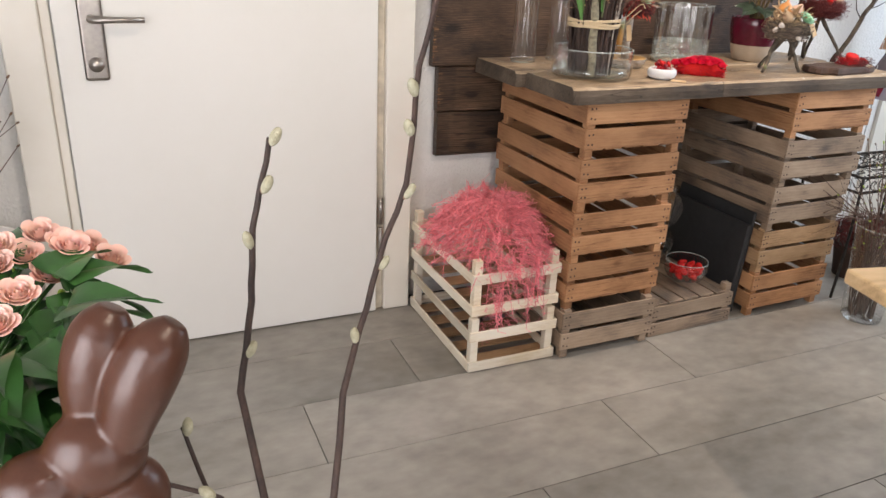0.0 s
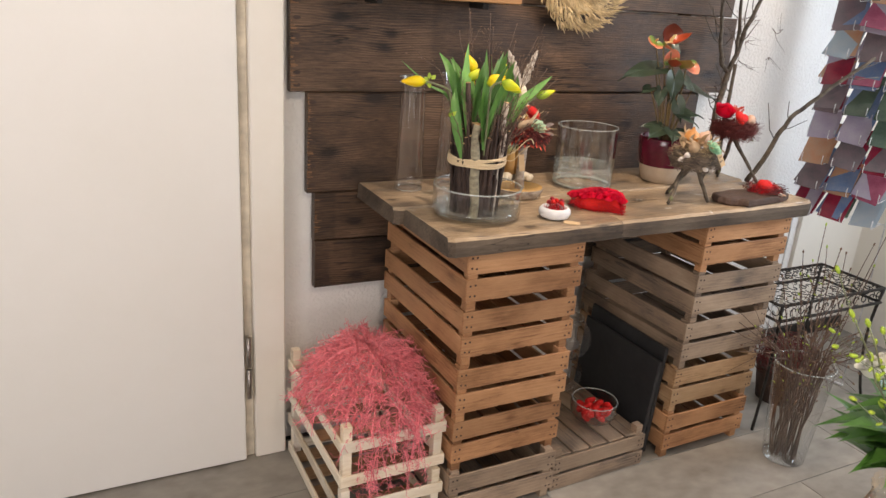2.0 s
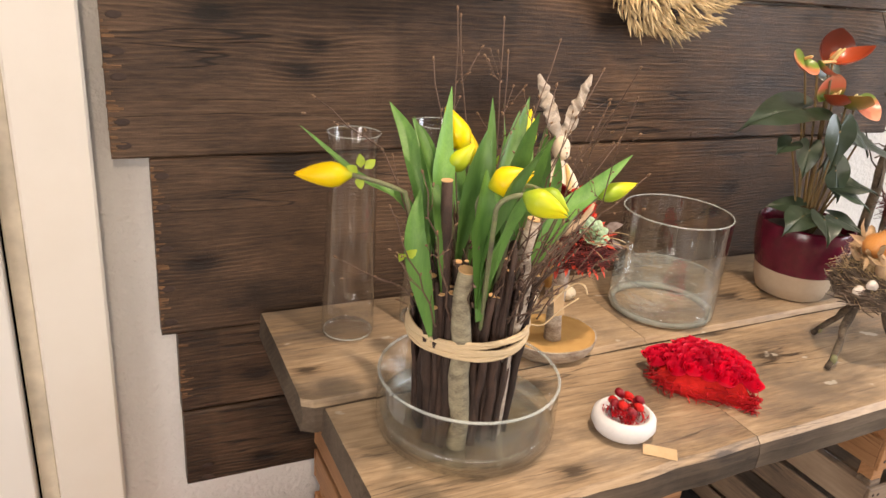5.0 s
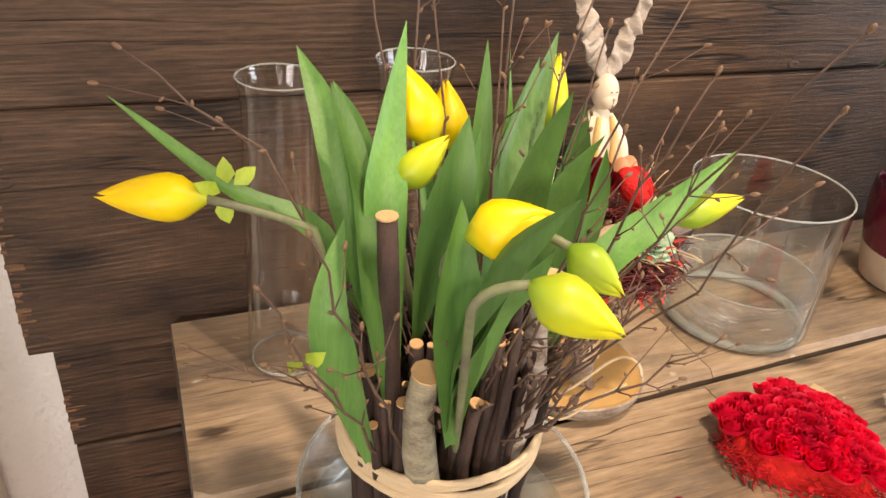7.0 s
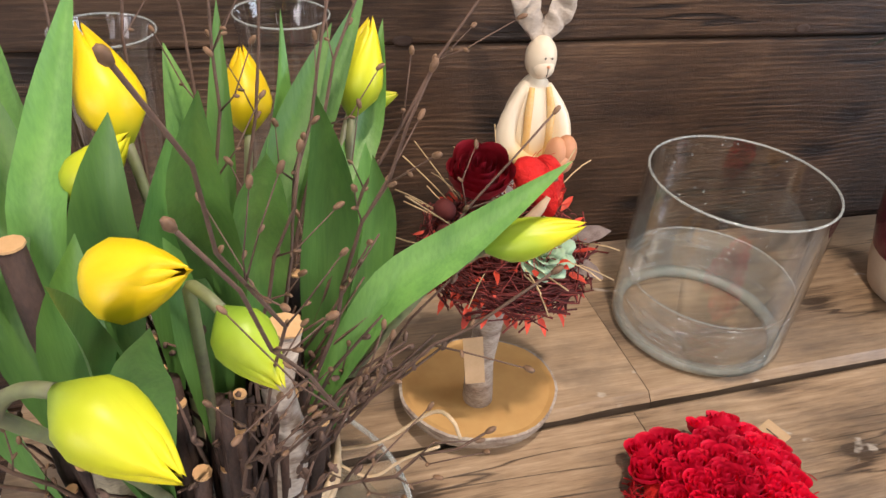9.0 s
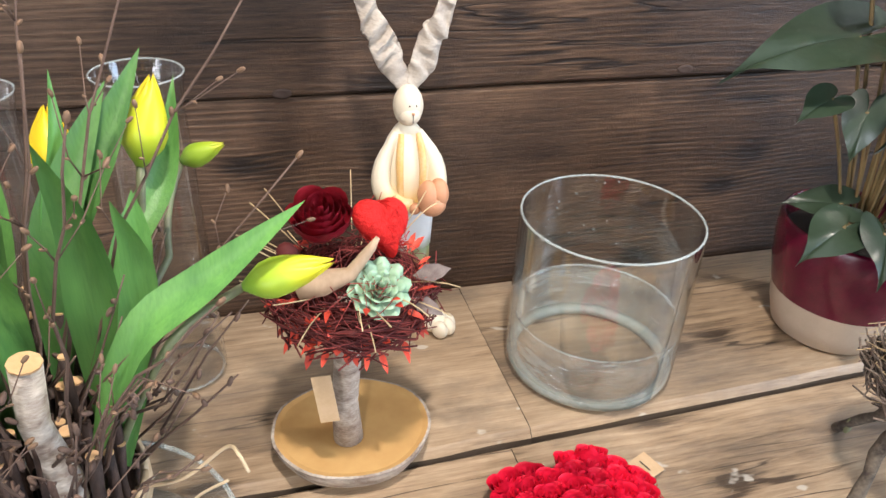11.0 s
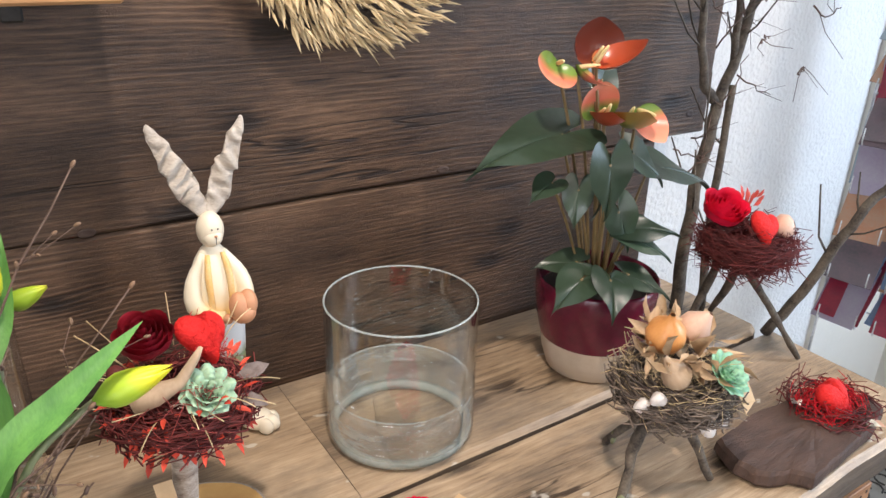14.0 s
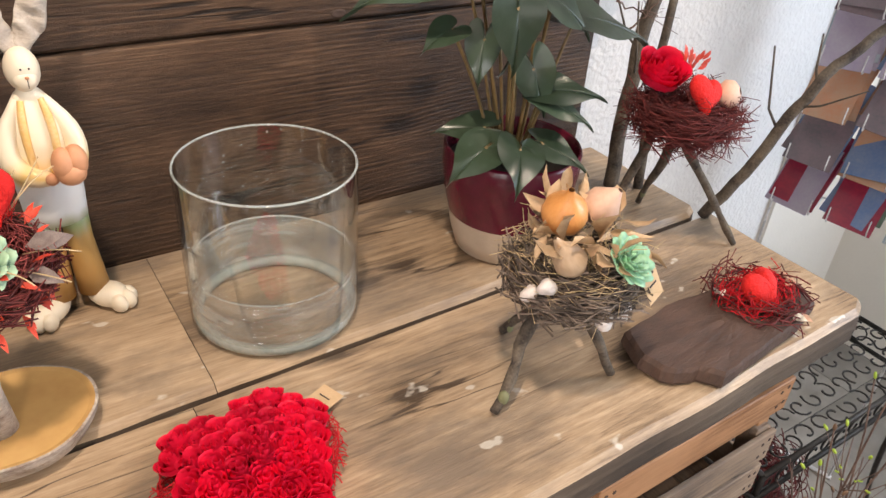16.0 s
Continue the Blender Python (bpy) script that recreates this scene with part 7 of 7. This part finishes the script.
for i in range(13):
    for j in range(6):
        scroll((SX0 + 0.025 + i * 0.044, SY0 + 0.025 + j * 0.046, SZ), (math.cos(i * 1.3 + j), math.sin(i * 1.3 + j), 0), (-math.sin(i * 1.3 + j), math.cos(i * 1.3 + j), 0), 0.022, 1 if (i + j) % 2 else -1)
    for y in (SY0, SY1):
        scroll((SX0 + 0.025 + i * 0.044, y, SZ - 0.03), (1, 0, 0), (0, 0, 1), 0.024, 1 if i % 2 else -1)
for j in range(6):
    for x in (SX0, SX1):
        scroll((x, SY0 + 0.025 + j * 0.046, SZ - 0.03), (0, 1, 0), (0, 0, 1), 0.024, 1 if j % 2 else -1)
part("scrollwork", bm, M["dark_metal"], ws)["kind"] = "stuff"

fv = thing("floor_vase", "tall tapered glass vase on the floor full of bare twigs", "vase", (2.535, 1.668, 0.0))
bm = bmesh.new()
prof = [(0.066, 0.0), (0.070, 0.006), (0.098, 0.37)]
lathe(bm, [(0, 0.001)] + prof, 48)
part("wall", bm, M["glass"], fv)
bm = bmesh.new()
torus(bm, 0.0965, 0.0022, 48, 6, (0, 0, 0.37))
part("lip", bm, M["rim"], fv)
bm = bmesh.new()
lathe(bm, [(0, 0.001), (0.066, 0.001), (0.068, 0.010), (0, 0.011)], 40)
part("foot", bm, M["glass"], fv)
rf = random.Random(31)
for k in range(46):
    a, rr = rf.uniform(0, math.tau), rf.uniform(0.0, 0.055)
    p0 = Vector((rr * math.cos(a), rr * math.sin(a), 0.016))
    lean = Vector((rf.uniform(-0.22, 0.26), rf.uniform(-0.18, 0.20), 0))
    h = rf.uniform(0.35, 0.52) if k > 10 else rf.uniform(0.62, 0.86)
    m0 = p0 * 0.9 + Vector((lean.x * 0.35, lean.y * 0.35, 0.38))
    if m0.xy.length > 0.085:
        m0.xy = m0.xy.normalized() * 0.085
    b, bd = bmesh.new(), bmesh.new()
    twig(b, bd if k < 24 else None, [p0, m0, p0 + Vector((lean.x, lean.y, h))], 0.0030, 0.0012, rf, side=6 if k < 24 else 3, side_len=0.09, wob=0.004, bud=0.0028, bud_step=3)
    t = part("twig", b, M["twig"], fv)
    if k < 24:
        part("bud_growth", bd, M["bud"] if k % 3 else M["bud_green"], t)["kind"] = "stuff"
    else:
        bd.free()
hp = thing("heather_pot", "pot of dark red heather on the floor beneath the stool", "potted plant", (2.86, 1.98, 0.0))
bm = bmesh.new()
lathe(bm, [(0, 0), (0.075, 0), (0.095, 0.14), (0.10, 0.145), (0.088, 0.14), (0, 0.13)], 32)
part("pot", bm, M["bark_plate"], hp)
bm = bmesh.new()
wool(bm, 900, (0, 0, 0.19), (0.15, 0.12, 0.10), rf, 0.0014, 0.05, 0.2)
part("heather", bm, M["maroon"], hp, "dark red heather shoots")["kind"] = "stuff"

rack = thing("card_rack", "white wire rack with greeting cards in clear sleeves", "card rack")
rack.location, rack.rotation_euler = (3.10, 2.275, 0.0), (0, 0, radians(-74))
RW, PITCH = 0.36, 0.118
bm = bmesh.new()
for x in (0.0, 3 * PITCH):
    tube(bm, [(x, 0.03, 0.004), (x, 0.03, 2.0)], 0.003, 6)
for x in (PITCH, 2 * PITCH):
    tube(bm, [(x, 0.03, 0.72), (x, 0.03, 2.0)], 0.002, 6)
for k in range(13):
    tube(bm, [(0, 0.03, 0.72 + k * 0.104), (3 * PITCH, 0.03, 0.72 + k * 0.104)], 0.002, 5)
tube(bm, [(-0.03, 0.03, 0.006), (RW, 0.03, 0.006)], 0.005, 6)
tube(bm, [(RW / 2, -0.15, 0.006), (RW / 2, 0.04, 0.006)], 0.005, 6)
part("wire_frame", bm, M["white_wire"], rack)
rc = random.Random(41)
for row in range(12):
    for col in range(3):
        z, x = 0.72 + row * 0.104, PITCH * (col + 0.5)
        for lay in range(3):
            w2, h2 = rc.uniform(0.046, 0.054), rc.uniform(0.074, 0.090)
            bm = bmesh.new()
            box(bm, (-w2, -h2, 0), (w2, h2, 0.0012))
            placed(part("card", bm, CARDS[rc.randrange(8)], rack, "printed greeting card", smooth=False),
                   pose(x + rc.uniform(-.006, .006), 0.004 - 0.012 * lay, z + h2 * 0.93 - 0.008 * lay, 56 + rc.uniform(-6, 6), rc.uniform(-8, 8), rc.uniform(-8, 8)))
        for s in (-1, 1):
            bm = bmesh.new()
            tube(bm, [(s * 0.04, 0.03, 0.0), (s * 0.04, -0.068, -0.006), (s * 0.04, -0.074, 0.002), (s * 0.04, -0.070, 0.030)], 0.0016, 5)
            placed(part("wire_clip", bm, M["white_wire"], rack), pose(x, 0, z))

# ---- display table with a bouquet ----
dt = thing("display_table", "light wooden display table with a worn top", "table", (1.215, 0.852, 0.0), -12)
bm = bmesh.new()
box(bm, (0, -0.75, 0.708), (1.05, 0, 0.738), 0.005, 2)
part("tabletop", bm, M["bench"], dt, smooth=False)
for x in (0.45, 0.94):
    for y in (-0.70, -0.35):
        bm = bmesh.new()
        box(bm, (x, y, 0), (x + 0.05, y + 0.05, 0.708), 0.003)
        part("leg", bm, M["bench"], dt, smooth=False)
bq = thing("bouquet_vase", "ribbed glass vase with a green, white and red bouquet", "vase", (1.325, 0.668, 0.738))
bm = bmesh.new()
prof = [(0.052, 0), (0.060, 0.006), (0.066, 0.05), (0.064, 0.10), (0.052, 0.14), (0.056, 0.16)]
lathe(bm, [(0, 0.001)] + prof, 72)
for v in bm.verts:
    a = math.atan2(v.co.y, v.co.x)
    k = 1 + 0.022 * math.cos(a * 24)
    v.co.x *= k
    v.co.y *= k
part("ribbed_wall", bm, M["glass"], bq)
bm = bmesh.new()
lathe(bm, [(0, 0.001), (0.054, 0.001), (0.059, 0.01), (0, 0.012)], 48)
part("foot", bm, M["glass"], bq)
bm = bmesh.new()
lathe(bm, [(0, 0.0125), (0.056, 0.0125), (0.061, 0.05), (0.060, 0.09), (0, 0.0895)], 48)
part("water", bm, M["water"], bq)
rq = random.Random(13)
for k in range(22):
    a = rq.uniform(0, math.tau)
    b = bmesh.new()
    tube(b, [(0.03 * math.cos(a), 0.03 * math.sin(a), 0.016), (-0.02 * math.cos(a), -0.02 * math.sin(a), 0.15), (-0.05 * math.cos(a), -0.05 * math.sin(a), 0.24)], 0.0025, 6)
    part("stalk", b, M["stem"], bq)
for k in range(84):
    a, up = rq.uniform(0, math.tau), rq.uniform(-0.15, 0.9)
    d = Vector((math.cos(a), math.sin(a), up))
    p = Vector((0.055 * math.cos(a), 0.055 * math.sin(a), 0.19 + 0.10 * rq.random()))
    placed(part("leaf", heart_leaf_bm(rq.uniform(0.06, 0.095), rq.uniform(0.045, 0.07), 0.3, 0.15, 3, 18, lobes=0.25), M["green_leaf"], bq), aimy(p, d, (0, 0.1, 1)))
for p, d in (((-0.055, -0.02, 0.30), (-0.7, -0.3, 0.6)), ((0.06, 0.0, 0.31), (0.5, -0.3, 0.7)), ((-0.02, 0.07, 0.30), (-0.2, 0.5, 0.8))):
    placed(part("flower", rose_bm(0.026, 5, 4, 1.1, 0.9), M["white_petal"], bq, "white flower"), aimz(p, d))
for p, d in (((0.0, -0.03, 0.375), (-0.3, -0.3, 0.9)), ((0.05, 0.05, 0.35), (0.2, 0.3, 0.9))):
    placed(part("rose", rose_bm(0.030, 6, 2, 1.2, 0.6), M["red"], bq, "red rose"), aimz(p, d))
for k in range(9):
    a = rq.uniform(0, math.tau)
    b, bd = bmesh.new(), bmesh.new()
    q = Vector((math.cos(a), math.sin(a), 0))
    twig(b, bd, [Vector((0, 0, 0.18)) + q * 0.03, Vector((0, 0, 0.30)) + q * 0.09, Vector((0, 0, 0.42)) + q * 0.17], 0.0018, 0.0009, rq, side=4, side_len=0.06, bud=0.003)
    t = part("twig", b, M["stem"], bq)
    part("bud_growth", bd, M["bud_green"], t)["kind"] = "stuff"

# ---- near display stand: kalanchoe, chocolate rabbit, pussy willow ----
st = thing("display_stand", "white display plinth for potted plants", "plinth")
bm = bmesh.new()
box(bm, (-0.62, -0.10, 0.0), (0.125, 0.395, 0.878), 0.004)
box(bm, (-0.62, 0.395, 0.0), (-0.055, 0.49, 0.878), 0.004)
part("body", bm, M["door"], st, smooth=False)
KZ = 0.878
kal = thing("kalanchoe", "kalanchoe with double salmon-pink flowers in a pink pot", "potted plant", (-0.132, 0.440, KZ + 0.012))
bm = bmesh.new()
lathe(bm, [(0, 0), (0.036, 0), (0.040, 0.004), (0.054, 0.095), (0.057, 0.098), (0.057, 0.108), (0.052, 0.108), (0.050, 0.09), (0, 0.085)], 44)
part("pot", bm, M["pink_pot"], kal, "matt pink pot")
bm = bmesh.new()
lathe(bm, [(0, -0.012), (0.062, -0.012), (0.066, -0.004), (0.060, -0.0002), (0, -0.0002)], 40)
part("saucer", bm, M["pink_pot"], kal)
rk = random.Random(17)
for k in range(120):
    a = rk.uniform(0, math.tau)
    f = rk.random()
    d = Vector((math.cos(a), math.sin(a), rk.uniform(-0.35, 0.55)))
    p = Vector(((0.030 + 0.03 * f) * math.cos(a) + 0.025 * f, (0.030 + 0.03 * f) * math.sin(a) + 0.05 * f, 0.085 + 0.075 * f))
    placed(part("leaf", heart_leaf_bm(rk.uniform(0.044, 0.066), rk.uniform(0.034, 0.050), 0.35, 0.2, 4, 22, wave=1.2, lobes=0.1), M["kal_leaf"], kal), aimy(p + d * 0.012, d, (0, 0, 1)))
kfl = None
heads_k = [(0.045, 0.09, 0.165), (0.06, 0.12, 0.158), (0.085, 0.13, 0.160), (0.075, 0.10, 0.150), (0.10, 0.135, 0.155), (0.02, 0.10, 0.172), (-0.01, 0.08, 0.170), (-0.04, 0.06, 0.165), (0.03, 0.06, 0.165), (0.0, 0.03, 0.155), (0.03, -0.01, 0.140), (-0.03, 0.0, 0.15), (-0.06, 0.03, 0.15), (0.06, 0.06, 0.155), (0.045, 0.115, 0.168), (0.115, 0.12, 0.148), (0.09, 0.115, 0.163), (0.07, 0.14, 0.166), (0.03, 0.125, 0.17), (0.0, 0.12, 0.172), (0.015, 0.08, 0.176), (-0.02, 0.10, 0.172), (0.05, 0.03, 0.150)]
for i, (x, y, z) in enumerate(heads_k):
    m = aimz((x, y, z), (x * 3 - 0.05, -0.35, 0.8), i)
    if kfl is None:
        kfl = placed(part("flower", rose_bm(0.0092, 5, 6, 0.9, 1.1), M["kal_petal"], kal, "double salmon-pink flower"), m)
    else:
        placed(twin(kfl, kal), m)
    b = bmesh.new()
    tube(b, bez((x * 0.3, y * 0.3, 0.10), (x * 0.6, y * 0.6, 0.14), (x, y, z), 4), 0.0016, 5)
    part("stalk", b, M["kal_leaf"], kal)
for i in range(10):
    x, y, z = heads_k[i % len(heads_k)]
    b = bmesh.new()
    ellipsoid(b, (x + rk.uniform(-.014, .014), y - 0.008, z - rk.uniform(0.002, 0.012)), (0.0028, 0.0028, 0.0034), 8, 6)
    part("flower_bud", b, M["bud_green"], kal)

# chocolate rabbit: one plain mesh
bm = bmesh.new()
C = Vector((-0.034, 0.358, 0.006))
ellipsoid(bm, C + Vector((0.010, 0.0, KZ + 0.050)), (0.034, 0.030, 0.050), 24, 14)
ellipsoid(bm, C + Vector((0.012, 0.0, KZ + 0.098)), (0.026, 0.023, 0.028), 22, 12)
ellipsoid(bm, C + Vector((0.004, -0.002, KZ + 0.134)), (0.026, 0.022, 0.024), 26, 16)
ellipsoid(bm, C + Vector((-0.022, -0.006, KZ + 0.122)), (0.025, 0.020, 0.019), 22, 12)
for s, dx, tipx, tz in ((0, 0.004, 0.021, 0.0), (1, 0.018, 0.049, -0.005)):
    base_ = C + Vector((dx, 0.008 - 0.016 * s, KZ + 0.142))
    tip_ = C + Vector((tipx, 0.012 - 0.018 * s, KZ + 0.208 + tz))
    tube(bm, bez(base_, (base_ + tip_) / 2 + Vector((-0.006, 0, 0.006)), tip_, 9), [0.0125, 0.0140, 0.0155, 0.0168, 0.0175, 0.0176, 0.0172, 0.0160, 0.0130, 0.0070], 18)
ellipsoid(bm, C + Vector((-0.018, -0.019, KZ + 0.134)), (0.0042, 0.003, 0.0034), 12, 8)
ellipsoid(bm, C + Vector((0.0, -0.012, KZ + 0.006)), (0.034, 0.034, 0.0065), 24, 8)
choc = tagged(part("chocolate_rabbit", bm, M["choc"]), "glossy milk chocolate rabbit on a plinth", "figurine")
md = choc.modifiers.new("fuse", "REMESH")
md.mode, md.voxel_size, md.use_smooth_shade = "VOXEL", 0.0016, True
sm = choc.modifiers.new("soften", "SMOOTH")
sm.factor, sm.iterations = 0.5, 7

pw = thing("willow_vase", "pussy willow twigs with furry catkins in a small glass bottle", "vase")
bm = bmesh.new()
prof = [(0.026, 0.0), (0.028, 0.004), (0.028, 0.026), (0.020, 0.034)]
lathe(bm, [(0, 0)] + prof + [(r - 0.002, max(z, 0.004)) for r, z in prof[::-1]] + [(0, 0.004)], 32, (0.085, 0.355, KZ))
part("bottle", bm, M["glass"], pw)


def willow(pts, r0, r1, cats):
    b, bd = bmesh.new(), bmesh.new()
    twig(b, bd, pts, r0, r1, rk, side=0, wob=0.0006, bud=0.0011, bud_step=4, n=8)
    t = part("willow_twig", b, M["stick"], pw, "slender dark pussy willow twig")
    bd.free()
    P = [Vector(p) for p in pts]
    for f, s in cats:
        seg = f * (len(P) - 1)
        i = min(int(seg), len(P) - 2)
        p = P[i].lerp(P[i + 1], seg - i)
        d = (P[i + 1] - P[i]).normalized()
        c = bmesh.new()
        ellipsoid(c, p + Vector((0.0030 * s, -0.001, 0)) + d * 0.003, (0.0033, 0.0032, 0.0060), 12, 9, (d + Vector((0.35 * s, 0, 0))).to_track_quat("Z", "Y").to_matrix(), lump=0.2)
        part("catkin", c, M["catkin"], t, "furry silver catkin")
        c = bmesh.new()
        ellipsoid(c, p + Vector((0.0012 * s, -0.0005, 0)), (0.0022, 0.0022, 0.0026), 8, 6)
        part("bud_scale", c, M["bud"], t)


willow([(0.062, 0.355, KZ + 0.006), (0.052, 0.413, 1.00), (0.062, 0.416, 1.06), (0.066, 0.416, 1.108), (0.078, 0.416, 1.162)], 0.0026, 0.0017, [(0.36, 1), (0.70, -1), (0.86, 1), (0.99, 1)])
willow([(0.088, 0.355, KZ + 0.006), (0.118, 0.410, 0.985), (0.134, 0.425, 1.024), (0.150, 0.420, 1.09), (0.160, 0.410, 1.13), (0.156, 0.385, 1.205), (0.160, 0.368, 1.256)], 0.0027, 0.0015, [(0.31, -1), (0.45, 1), (0.63, 1), (0.745, -1), (0.80, -1)])
willow([(0.076, 0.355, KZ + 0.006), (0.024, 0.385, 0.955), (0.014, 0.39, 0.998)], 0.0018, 0.0012, [(0.97, 1)])
willow([(0.07, 0.355, KZ + 0.01), (0.03, 0.360, 0.965), (-0.01, 0.36, 0.992)], 0.0018, 0.0012, [(0.6, 1)])

# ---- twigs in a metal pot by the door frame ----
lt = thing("twig_pot", "grey pot with bare birch twigs beside the door frame", "potted plant", (-0.40, 2.10, 0.0))
bm = bmesh.new()
lathe(bm, [(0, 0), (0.10, 0), (0.13, 0.48), (0.135, 0.50), (0.125, 0.50), (0.115, 0.46), (0, 0.45)], 36)
part("pot", bm, M["cotton"], lt, "rough pale grey pot")
for k in range(16):
    b, bd = bmesh.new(), bmesh.new()
    lean = Vector((rk.uniform(-0.2, 0.24), rk.uniform(-0.2, 0.1), 0))
    twig(b, bd, [(rk.uniform(-.06, .06), rk.uniform(-.06, .06), 0.44), lean * 0.4 + Vector((0, 0, 0.75)), lean + Vector((0, 0, rk.uniform(0.95, 1.25)))], 0.004, 0.0014, rk, side=7, side_len=0.14, wob=0.006, bud=0.003)
    t = part("twig", b, M["twig"], lt)
    part("bud_growth", bd, M["bud"], t)["kind"] = "stuff"

# ---- floor planks ----
plank_cache = {}
row_i = 0
y = Y1 - 0.02 - 0.0
while y > Y0:
    x = X0 - (0.37 * row_i) % 1.22
    while x < X1:
        a, b2 = max(x, X0), min(x + 1.22, X1)
        if b2 - a > 0.02:
            lo_y = max(y - 0.28, Y0)
            key = (round(b2 - a, 3), round(y - lo_y, 3))
            ctr = ((a + b2) / 2, (y + lo_y) / 2, -0.002)
            if key not in plank_cache:
                hw, hd = (b2 - a) / 2 - 0.0012, (y - lo_y) / 2 - 0.0012
                plank_cache[key] = part("plank", boxbm((-hw, -hd, -0.002), (hw, hd, 0.002), 0.0008), M["floor"], floor, smooth=False, loc=ctr)
            else:
                twin(plank_cache[key], floor, ctr)
        x += 1.22
    y -= 0.28
    row_i += 1
